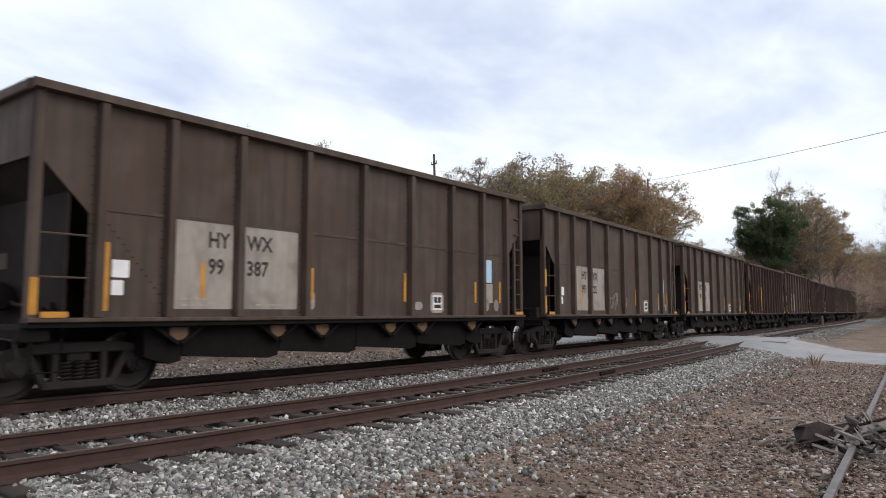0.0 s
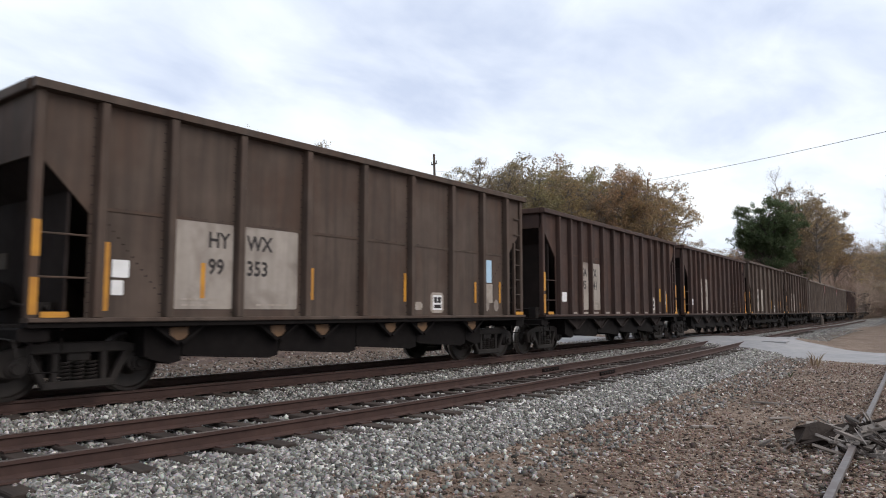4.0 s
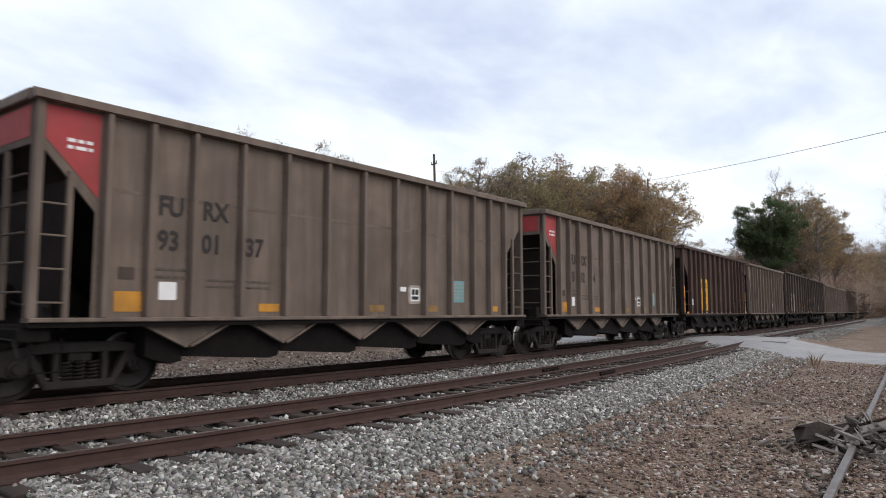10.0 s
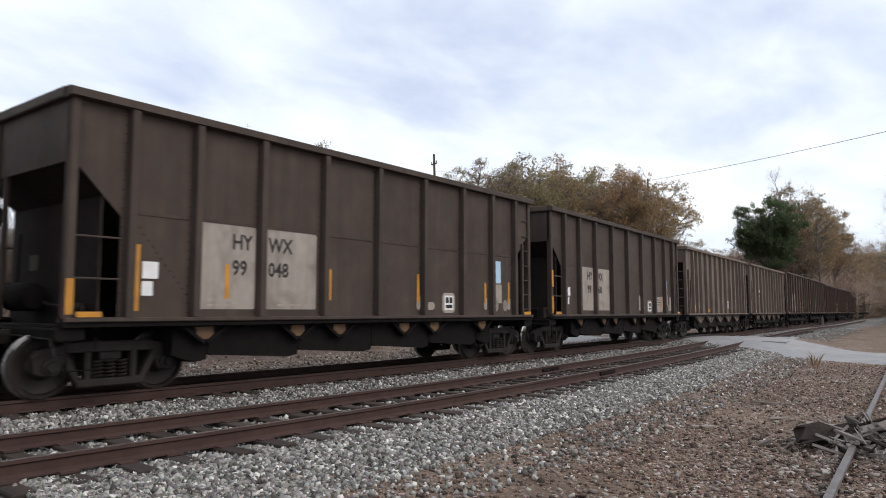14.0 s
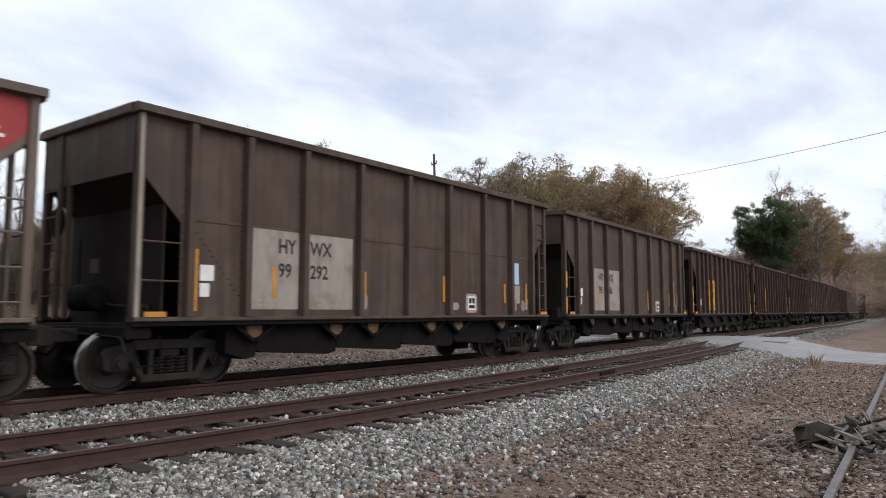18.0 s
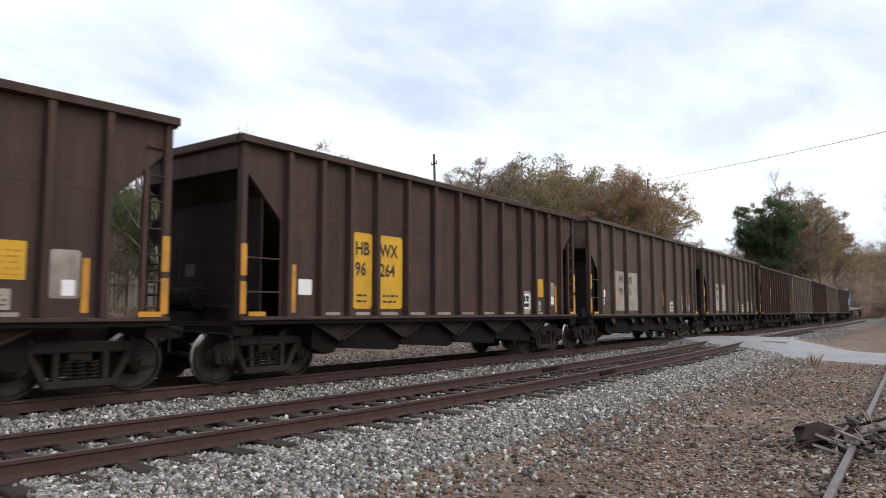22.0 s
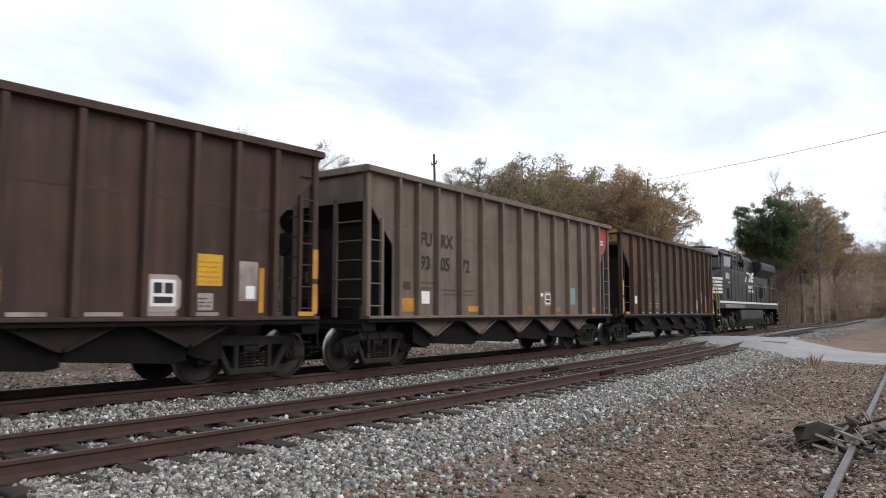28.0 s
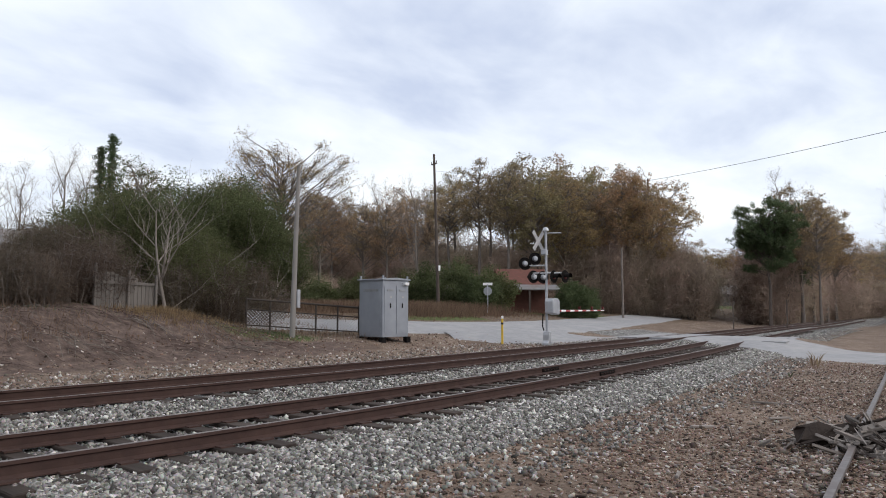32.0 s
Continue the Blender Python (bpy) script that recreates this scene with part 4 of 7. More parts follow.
    for x in tips:
        for s in (-1, 1):
            y0, y1 = sorted((s * 1.40, s * 1.435))
            w, tip = (0.48, 0.72) if kind == "A" else (0.76, 0.67)
            m = M().prism([(x - w, SILL - 0.10), (x + w, SILL - 0.10), (x + 0.05, tip), (x - 0.05, tip)], y0, y1)
            for e in (-1, 1):
                m.prism([(x + e * w, SILL - 0.10), (x + e * (w - 0.09), SILL - 0.10), (x + e * 0.01, tip + 0.04), (x + e * 0.05, tip)], *sorted((s * 1.435, s * 1.49)))
            # on A and B the dark colour includes the shade below the sill
            part("hopper_gusset", m, paint if kind in "CD" else (UNDER if kind == "A" else SOOT_SHADE), car)
            if kind == "A":
                m = M().prism([(x - 0.17, 0.99), (x + 0.15, 1.0), (x + 0.16, 0.88), (x + 0.08, 0.80), (x - 0.06, 0.79), (x - 0.15, 0.87)], *sorted((s * 1.436, s * 1.446)))
                part("worn_rust", m, RUBBED, car, "rubbed rusty patch")
    for bx in (-PIVOT, PIVOT):
        add_bogie(car, bx)
    return car


FACE = -(SHEET + 0.006)


def plate(car, name, x0, x1, z0, z1, mat, label="", y=FACE, c=0.0):
    """A thin painted or fixed panel on the near side."""
    c = c or min(0.012, (x1 - x0) * 0.1, (z1 - z0) * 0.1)
    m = M().prism([(x0 + c, z0), (x1 - c, z0), (x1, z0 + c), (x1, z1 - c), (x1 - c, z1), (x0 + c, z1), (x0, z1 - c), (x0, z0 + c)], y - 0.003, y)
    return part(name, m, mat, car, label)


def word(car, text, x, z, size, mat, y=FACE - 0.005):
    return part("lettering", letters(text, size, mat, bold=size * 0.022), mat, car, at=pose(x, y, z) @ Matrix.Diagonal((0.86, 1.0, 1.0, 1.0)))


def bars(car, name, x0, x1, zs, mat, th=0.05, y=FACE - 0.005):
    """Rows of writing that cannot be read."""
    rng = random.Random(round(x0 * 100) + round(zs[0] * 10))
    for z in zs:
        m, x = M(), x0
        while x < x1 - 0.04:
            w = min(rng.uniform(0.06, 0.16), x1 - x)
            m.box(x, x + w, y - 0.003, y, z, z + th)
            x += w + 0.035
        part(name, m, mat, car)


def label_box(car, x, z, s=0.34):
    """A stencil panel: a white frame with two dark squares over a dark bar, on a worn patch."""
    plate(car, "worn_mark", x - s * 0.75, x + s * 0.7, z - s * 0.7, z + s * 0.68, PALEMARK, c=s * 0.2, y=FACE + 0.002)
    plate(car, "stencil_panel", x - s / 2, x + s / 2, z - s / 2, z + s / 2, CLEAN, "white-framed stencil panel", y=FACE - 0.002)
    for i in (-1, 1):
        plate(car, "stencil_mark", x + i * s * 0.21 - s * 0.17, x + i * s * 0.21 + s * 0.17, z - s * 0.02, z + s * 0.38, INK, y=FACE - 0.006)
    plate(car, "stencil_mark", x - s * 0.38, x + s * 0.38, z - s * 0.38, z - s * 0.14, INK, y=FACE - 0.006)


def strip(car, x, z0, z1, w=0.085, y=None):
    plate(car, "reflective_strip", x - w / 2, x + w / 2, z0, z1, REFLECT, "amber reflective strip", y=y or FACE)


def dress_a(car, num, rng):
    """Taupe car with two pale lettering panels."""
    a, b = num
    plate(car, "lettering_panel", -4.2, -3.10, 1.28, 2.70, WHITE, "dirty white lettering panel", c=0.025)
    plate(car, "lettering_panel", -2.90, -1.68, 1.28, 2.70, WHITE, "dirty white lettering panel", c=0.025)
    word(car, "HY", -3.59, 2.30, 0.36, INK)
    word(car, a, -3.58, 1.86, 0.36, INK)
    word(car, "WX", -2.82, 2.30, 0.36, INK)
    word(car, b, -2.82, 1.86, 0.36, INK)
    for z in (1.42, 1.33):
        bars(car, "worn_writing", -4.05, -3.35, (z,), PALEMARK, 0.035)
    bars(car, "worn_writing", -2.6, -1.9, (1.34,), PALEMARK, 0.035)
    strip(car, -5.27, 1.25, 2.25, 0.10)
    for x, z0, z1 in ((-3.67, 1.45, 2.03), (-1.32, 1.46, 2.06), (1.39, 1.46, 2.08), (4.10, 1.46, 1.98), (5.22, 1.46, 2.02)):
        if b in ("294", "360"):
            if x > -3:
                plate(car, "bare_patch", x - 0.09, x + 0.11, 1.28, 1.86, PALEMARK, "pale bare patch", c=0.05)
            continue
        strip(car, x, z0, z1, y=FACE - 0.004)
        if x > -3 and rng.random() < 0.25:
            plate(car, "bare_patch", x - 0.05, x + 0.08, 1.28, 1.62, PALEMARK, "pale bare patch", c=0.05)
    plate(car, "placard", -5.18, -4.92, 1.74, 2.0, CLEAN, "white placard")
    plate(car, "placard", -5.18, -5.0, 1.48, 1.70, CLEAN, "white placard")
    plate(car, "placard", 4.42, 4.84, 1.98, 2.56, SKYBLUE if rng.random() < 0.88 else CLEAN, "pale inspection placard")
    plate(car, "worn_mark", 4.42, 4.88, 1.46, 1.95, PALEMARK, "worn pale patch")
    if b in ("294", "360"):
        plate(car, "notice_panel", 3.28, 4.16, 1.22, 1.84, WHITE, "dirty white notice panel", c=0.03)
        bars(car, "small_writing", 3.32, 3.95, (1.70, 1.60, 1.50), INK, 0.03)
        strip(car, 4.06, 1.30, 1.78, 0.13, y=FACE - 0.004)
    label_box(car, 2.55, 1.45)
    if b == "322":
        # chalk scribbles: loops with no meaning
        for x0, z0, w, hh, k in ((-1.25, 1.55, 0.34, 0.42, 7.0), (-0.85, 1.62, 0.40, 0.50, 9.0), (0.15, 1.60, 0.30, 0.40, 6.0)):
            pts = [(x0 + w * i / 40 + 0.07 * math.sin(i * 0.5 * k / 7), FACE - 0.004, z0 + hh * 0.5 * math.sin(i * k / 22) + 0.05 * math.cos(i * 0.9)) for i in range(41)]
            part("chalk_scribble", M().tube(pts, 0.011, 4), PALEMARK, car, "pale chalk scribble")
    plate(car, "worn_mark", 1.72, 2.0, 1.28, 1.46, PALEMARK, c=0.06)
    for x in (4.62, 5.05):
        plate(car, "worn_mark", x - 0.1, x + 0.1, 1.25, 1.55, WHITE, c=0.07)
    edge = -KIND["A"]["half"] + 0.07
    if b == "292":
        plate(car, "pale_post", edge - 0.05, edge + 0.02, 1.14, 4.3, WHITE, "dirty white corner post", y=-(SHEET + 0.066))
    for z in {"292": (), "048": (1.2,), "387": (1.2,)}.get(b, (1.2, 1.98)):
        strip(car, edge, z, z + 0.5, 0.11, y=-(SHEET + 0.066))


def dress_b(car, mark, num, ground, rng):
    """Brown car with many ribs and two lettering panels, yellow or pale."""
    a, b = num
    plate(car, "lettering_panel", -3.60, -3.04, 1.30, 2.85, ground, "lettering panel", c=0.05)
    plate(car, "lettering_panel", -2.84, -2.06, 1.30, 2.85, ground, "lettering panel", c=0.05)
    word(car, mark[:2], -3.55, 2.40, 0.38, INK)
    word(car, a, -3.55, 1.98, 0.38, INK)
    word(car, mark[2:], -2.80, 2.40, 0.38, INK)
    word(car, b, -2.80, 1.98, 0.38, INK)
    bars(car, "worn_writing", -3.5, -3.15, (1.55, 1.43), INK if ground is YELLOW else PALEMARK, 0.04)
    bars(car, "worn_writing", -2.7, -2.2, (1.55, 1.43), INK if ground is YELLOW else PALEMARK, 0.04)
    strip(car, -5.17, 1.22, 2.1, 0.12)
    for x in (-3.66, -0.9, 1.08, 4.6):
        strip(car, x, 1.35, 1.85)
    plate(car, "placard", -5.05, -4.72, 1.55, 1.84, CLEAN, "white placard")
    for x0, x1 in ((-4.35, -3.95), (-3.5, -3.1), (-2.75, -2.2), (-1.75, -1.25), (-0.75, -0.25), (0.25, 0.75), (1.2, 1.7), (2.2, 2.75), (3.1, 3.6), (3.9, 4.35)):
        plate(car, "sill_mark", x0, x1, 1.17, 1.23, WHITE)
    label_box(car, 3.37, 1.53, 0.42)
    plate(car, "notice_panel", 3.93, 4.40, 1.66, 2.18, YELLOW, "yellow notice panel")
    bars(car, "worn_writing", 3.97, 4.36, (1.72, 1.80, 1.88, 1.96, 2.04), REFLECT, 0.022)
    plate(car, "worn_mark", 3.96, 4.24, 1.26, 1.54, PALEMARK, "worn pale stencil")
    bars(car, "worn_writing", 3.98, 4.20, (1.32, 1.38, 1.44), DULLPANEL, 0.02)
    plate(car, "worn_mark", 4.70, 5.10, 1.42, 2.10, WHITE, "worn pale patch", c=0.03)
    plate(car, "placard", 4.86, 5.04, 1.46, 1.68, CLEAN, y=FACE - 0.005)
    strip(car, 5.18, 1.22, 2.0, 0.10)
    h, top, (c0, c1) = KIND["B"]["half"], KIND["B"]["top"], KIND["B"]["cut"]
    if mark == "SAVX":
        part("lettering", letters("%s %s%s" % (mark, a, b), 0.20, CLEAN), CLEAN, car, at=pose(-h - 0.004, 0.85, c0 + 0.06, 0, 0, -90))
        e = -1 if ground is DULLPANEL else 1
        outer, inn = e * (h - 0.13), e * 5.47
        m = M().prism([(inn, top - 0.18), (outer, top - 0.18), (outer, c0 + 0.02), (inn, c1 + 0.1)], FACE - 0.003, FACE)
        part("rusty_corner", m, RUSTDIM, car, "dull rusted corner panel")
        if e < 0:
            part("rusty_end", M().box(-h - 0.010, -h - 0.006, -1.38, 1.38, c0 + 0.02, top - 0.2), OCHRE, car, "ochre rusted end sheet")
            part("rusty_chord", M().box(-h - 0.108, -h - 0.102, -1.45, 1.45, top - 0.15, top - 0.02), OCHRE, car)
            plate(car, "rusty_patch", -5.2, -4.58, 2.35, 4.1, RUSTDIM, "dull rusted panel", c=0.12)
            m = M()
            for i in range(16):
                m.box(-h - 0.014, -h - 0.010, -1.2 + i * 0.155, -1.15 + i * 0.155, c0 + 0.12 + 0.02 * (i % 3), c0 + 0.17 + 0.02 * (i % 3))
            tagged(part("bolt_row", m, UNDER, car), kind="stuff")
    for z in (1.2, 1.85):
        strip(car, -KIND["B"]["half"] + 0.07, z, z + 0.55, 0.12, y=-(SHEET + 0.066))
        strip(car, KIND["B"]["half"] - 0.07, z, z + 0.55, 0.12, y=-(SHEET + 0.066))


def dress_c(car, num, red_lead, red_tail, rng, kind="C"):
    """Tan car with plain dark numbers on the sheets."""
    h, top = KIND[kind]["half"], KIND[kind]["top"]
    if isinstance(num, str):
        plate(car, "number_board", -4.04, -3.16, 2.10, 2.74, INK, "dark number board")
        for text, z in (("HYWX", 2.46), (num, 2.16)):
            word(car, text, -4.00, z, 0.30, CLEAN, y=FACE - 0.008)
    elif num:
        for row, z in ((("FU", "RX"), 2.74), (num, 2.20)):
            for t, x in zip(row, (-4.50, -3.72, -2.86)):
                word(car, t, x, z, 0.44, INK)
    if kind == "D":
        for x0, x1 in ((-5.18, -4.36), (-2.72, -2.34), (-0.62, -0.26), (0.30, 0.66), (2.3, 2.62), (4.4, 4.75)):
            plate(car, "reflective_panel", x0, x1, 1.22, 1.34, REFLECT, "faded amber reflective panel")
        plate(car, "placard", -5.12, -4.90, 1.66, 1.90, CLEAN, "white placard")
        bars(car, "worn_writing", -3.98, -3.2, (1.66, 1.52), DULLPANEL, 0.04)
        bars(car, "worn_writing", -0.7, -0.1, (1.60,), DULLPANEL, 0.04)
        plate(car, "stencil_panel", 2.36, 2.62, 1.52, 1.78, DULLPANEL)
        plate(car, "stencil_mark", 2.40, 2.58, 1.56, 1.74, INK, y=FACE - 0.006)
    else:
        bars(car, "worn_writing", -4.5, -4.0, (1.88, 1.76), DULLPANEL, 0.04)
        bars(car, "worn_writing", -3.6, -2.3, (1.74, 1.64), DULLPANEL, 0.03)
        for x0, x1 in ((-5.15, -4.72), (-2.55, -2.1), (0.25, 0.7), (2.2, 2.55), (4.75, 5.1)):
            plate(car, "reflective_panel", x0, x1, 1.24, 1.24 + (0.30 if x0 < -5 else 0.14), OCHRE if 0 < x0 < 3 else REFLECT, "faded amber reflective panel")
        plate(car, "placard", -4.45, -4.15, 1.42, 1.70, CLEAN, "white placard")
        plate(car, "tag_reader_plate", -5.1, -4.85, 1.72, 1.9, PAINT_E)
        label_box(car, 1.72, 1.62, 0.3)
        plate(car, "placard", 1.22, 1.42, 1.68, 1.78, CLEAN)
        plate(car, "teal_label", 3.1, 3.6, 1.46, 1.98, TEAL, "faded teal label")
        bars(car, "small_writing", 3.16, 3.54, (1.56, 1.64, 1.72, 1.80, 1.88), PALEMARK, 0.025)
        plate(car, "placard", 4.70, 4.84, 1.47, 1.72, CLEAN, "white placard")
    c0, c1 = KIND[kind]["cut"]
    for on, e in ((red_lead, -1), (red_tail, 1)):
        if on:
            a, b = sorted((e * 5.44, e * (h - 0.13)))
            m = M().prism([(a, top - 0.18), (b, top - 0.18), (e * (h - 0.13), c0 + 0.02), (e * 5.44, c1 + 0.2)] if e > 0 else
                          [(b, top - 0.18), (a, top - 0.18), (e * (h - 0.13), c0 + 0.02), (e * 5.44, c1 + 0.2)], FACE - 0.003, FACE)
            part("red_corner", m, RED, car, "faded red corner panel")
            part("red_end", M().box(*sorted((e * (h + 0.002), e * (h + 0.006))), -1.38, 1.38, c0, top - 0.2), RED, car)
            bars(car, "worn_writing", e * 5.75 - 0.15, e * 5.75 + 0.2, (3.62, 3.52), CLEAN, 0.05, y=FACE - 0.006)
    for x in KIND[kind]["ribs"]:
        m = M()
        for i in range(14):
            for d in (-0.075, 0.075):
                m.box(x + d - 0.008, x + d + 0.008, FACE - 0.006, FACE, 1.3 + i * 0.19, 1.316 + i * 0.19)
        tagged(part("rivet_seam", m, PAINT_E, car), kind="stuff")


CONSIST = [
    ("A", PAINT_A, ("99", "387")), ("A", PAINT_A, ("99", "322")), ("A", PAINT_A, ("99", "351")), ("B", PAINT_B, ("HBWX", "96", "324", YELLOW)),
    ("A", PAINT_A, ("99", "353")), ("B", PAINT_B, ("SAVX", "95", "041", WHITE)), ("B", PAINT_B, ("SAVX", "95", "088", WHITE)), ("A", PAINT_A, ("99", "327")),
    ("A", PAINT_A, ("99", "153")), ("C", PAINT_C, (("93", "00", "56"), 0, 1)), ("C", PAINT_C, (("93", "01", "37"), 1, 0)), ("C", PAINT_C, (("93", "02", "34"), 1, 0)),
    ("B", PAINT_B, ("HBWX", "96", "190", YELLOW)), ("C", PAINT_C, (("93", "05", "39"), 0, 1)), ("A", PAINT_E, ("99", "048")), ("A", PAINT_E, ("99", "360")),
    ("C", PAINT_C, ((), 0, 0)), ("D", PAINT_C, ("07061", 0, 1)), ("A", PAINT_A, ("99", "292")), ("A", PAINT_A, ("99", "186")),
    ("B", PAINT_B, ("HBWX", "96", "328", YELLOW)), ("B", PAINT_B, ("HBWX", "96", "331", YELLOW)), ("B", PAINT_B, ("HBWX", "96", "264", YELLOW)), ("A", PAINT_A, ("99", "015")),
    ("A", PAINT_A, ("99", "294")), ("B", PAINT_B, ("SAVX", "95", "077", WHITE)), ("D", PAINT_C, ("07035", 0, 0)), ("B", PAINT_B, ("HBWX", "96", "364", YELLOW)),
    ("C", PAINT_C, (("93", "05", "72"), 0, 1)), ("B", PAINT_D, ("SAVX", "95", "099", DULLPANEL)),
]
WORDS = {"weathered_taupe_paint": "weathered taupe steel coal hopper with pale lettering panels", "faded_grey_paint": "sooty grey-brown coal hopper with pale lettering panels",
         "rusty_brown_paint": "rusty brown many-ribbed coal hopper with %s lettering panels", "weathered_tan_paint": "dusty tan coal hopper with dark stencilled numbers",
         "orange_rusty_paint": "brown coal hopper with orange rust at its ends"}
CARS = []


def make_train():
    proto = {}
    for i, (kind, paint, info) in enumerate(CONSIST):
        key = (kind, paint.name)
        if key not in proto:
            proto[key] = hopper(kind, paint)
            car = proto[key]
            spare = copy_thing(car, Matrix())  # kept bare until every car is made
            proto[key] = spare
        else:
            car = copy_thing(proto[key], Matrix())
        rng = random.Random(i * 7 + 1)
        if kind == "A":
            dress_a(car, info, rng)
        elif kind == "B":
            dress_b(car, info[0], info[1:3], info[3], rng)
        else:
            dress_c(car, *info, rng, kind)
        say = WORDS[paint.name]
        if "%s" in say:
            say = say % ("yellow" if info[3] is YELLOW else "white")
        tagged(car, say, "hopper wagon", "coal hoppers of the train")
        CARS.append(car)
    for o in proto.values():
        for q in (*o.children_recursive, o):
            bpy.data.objects.remove(q)


make_train()


def locomotive():
    lo = thing("locomotive", "black six-axle diesel locomotive with white stripes at the train's tail", "locomotive")
    lo_w = 1.50
    part("underframe", M().box(-9.95, 9.95, -lo_w + 0.02, lo_w - 0.02, 1.42, 1.62, 0.02), BLACK, lo)
    for s in (-1, 1):
        a, b = sorted((s * (lo_w - 0.03), s * lo_w))
        part("sill_stripe", M().box(-8.3, 9.6, a, b, 1.72, 1.83), LOCOWHITE, lo, "white sill stripe")
        part("skirt", M().box(-6.6, -1.5, *sorted((s * 1.30, s * (lo_w - 0.005))), 1.44, 1.652, 0.02), GRIME, lo, "grimy pale skirt panels")
    part("walkway", M().box(-9.95, 9.95, -lo_w + 0.035, lo_w - 0.035, 1.62, 1.80), BLACK, lo)
    # short nose
    nose = M()
    sec = lambda x, w, z0, z1, t: [(x, -w, z0), (x, w, z0), (x, w, z1 - t), (x, w - t, z1), (x, -w + t, z1), (x, -w, z1 - t)]
    rings = [sec(-9.3, 0.86, 1.8, 3.0, 0.25), sec(-8.75, 1.20, 1.8, 3.32, 0.22), sec(-7.15, 1.45, 1.8, 3.62, 0.12), sec(-6.9, 1.46, 1.8, 3.64, 0.10)]
    vs = [p for r in rings for p in r]
    fs = [tuple(range(5, -1, -1)), tuple(range(18, 24))]
    for i in range(3):
        for j in range(6):
            fs.append((i * 6 + j, i * 6 + (j + 1) % 6, i * 6 + 6 + (j + 1) % 6, i * 6 + 6 + j))
    nose.add(vs, fs)
    part("short_nose", nose, BLACK, lo, bevel=0.03)
    part("nose_door", M().box(-9.35, -9.29, -0.72, -0.05, 1.9, 2.95, 0.02), BLACK, lo)
    # cab with slanted windscreens
    cab = M().prism([(-6.95, 3.55), (-7.25, 3.58), (-6.98, 4.24), (-6.9, 4.40), (-4.78, 4.40), (-4.78, 1.8), (-6.95, 1.8)], -1.44, 1.44)
    part("cab", cab, BLACK, lo, bevel=0.03)
    roof = M().prism([(-1.50, 4.38), (-1.46, 4.48), (-0.95, 4.84), (0.95, 4.84), (1.46, 4.48), (1.50, 4.38)], -7.12, -4.7, "yz")
    part("cab_roof", roof, LOCOGREY, lo, "dusty grey cab roof", bevel=0.05)
    part("number_board", M().prism([(-7.22, 4.36), (-7.14, 4.72), (-7.06, 4.80), (-6.94, 4.80), (-6.94, 4.33), (-7.20, 4.33)], -1.30, 1.30), PALEGREY, lo, "pale grey number board housing")
    part("road_number_board", M().box(-8.05, -7.90, -0.62, 0.42, 4.42, 4.70, 0.02), INK, lo)
    part("road_number", letters("8021", 0.30, PALEGREY), PALEGREY, lo, at=pose(-8.055, 0.28, 4.46, 0, 0, -90))
    for y in (0.74, 0.98):
        part("headlight", M().lathe([(0.02, -0.02), (0.10, -0.02), (0.10, 0.06)], 14, "x").moved(Matrix.Translation((-7.23, y, 4.55))), CLEAN, lo)
    for s in (-1, 1):
        part("window_frame", M().box(-7.262, -7.215, min(s * 1.32, s * 1.38), max(s * 1.32, s * 1.38), 3.62, 4.30), GRIME, lo)
    for y0, y1 in ((-1.30, -0.09), (0.09, 1.30)):
        w = M().prism([(-7.235, 3.68), (-7.24, 3.66), (-7.01, 4.22), (-6.99, 4.22)], y0, y1)
        w.moved(Matrix.Translation((-0.012, 0, 0)))
        part("windscreen", w, GLASS_DARK, lo, "dark windscreen pane")
    for s in (-1, 1):
        for x0, x1, z0 in ((-6.46, -6.13, 3.76), (-6.04, -5.68, 3.78), (-5.60, -5.25, 3.78), (-5.16, -4.86, 3.78)):
            a, b = sorted((s * 1.435, s * 1.448))
            wf = part("cab_window", M().box(x0 - 0.05, x1 + 0.05, a, b, z0 - 0.05, 4.38), GRIME if x0 < -5.2 else BLACK, lo)
            a, b = sorted((s * 1.44, s * 1.452))
            part("pane", M().box(x0, x1, a, b, z0, 4.32), GLASS_DARK, wf)
        part("sun_visor", M().prism([(s * 1.44, 4.50), (s * 1.80, 4.40), (s * 1.80, 4.38), (s * 1.44, 4.46)], -6.3, -4.9, "yz"), GALV, lo)
    for dx in (-6.4, -5.7, -5.2):
        part("roof_box", M().box(dx - 0.2, dx + 0.2, -0.5, 0.3, 4.84, 4.92, 0.02), BLACK, lo)
    # stripes along the nose side
    for s in (-1, 1):
        for i in range(5):
            z = 3.03 - i * 0.185
            w0, w1 = 1.45, 1.20
            yof = lambda x: s * ((1.20 + (x + 8.75) / 1.6 * 0.25 if x < -7.15 else 1.45 + (x + 7.15) * 0.04) + 0.008)
            x1 = -6.95 - i * 0.14
            m = M()
            for xa, xb in ((-8.75, -7.15), (-7.15, x1)):
                xb = max(xa + 0.05, xb)
                vs = []
                for x in (xa, xb):
                    yy = yof(x) if x < -6.95 else s * 1.475
                    lo_x = x - (0.10 if x == xb and xb == x1 else 0.0)
                    vs += [(lo_x, yy, z - 0.06), (x, yy, z + 0.06), (lo_x, yy + s * 0.004, z - 0.06), (x, yy + s * 0.004, z + 0.06)]
                m.add(vs, [(0, 1, 5, 4), (2, 6, 7, 3), (0, 4, 6, 2), (1, 3, 7, 5), (0, 2, 3, 1), (4, 5, 7, 6)])
            part("white_stripe", m, LOCOWHITE, lo)
            m = M().box(-9.31, -9.305, min(s * 0.1, s * 0.8), max(s * 0.1, s * 0.8), z - 0.06, z + 0.06)
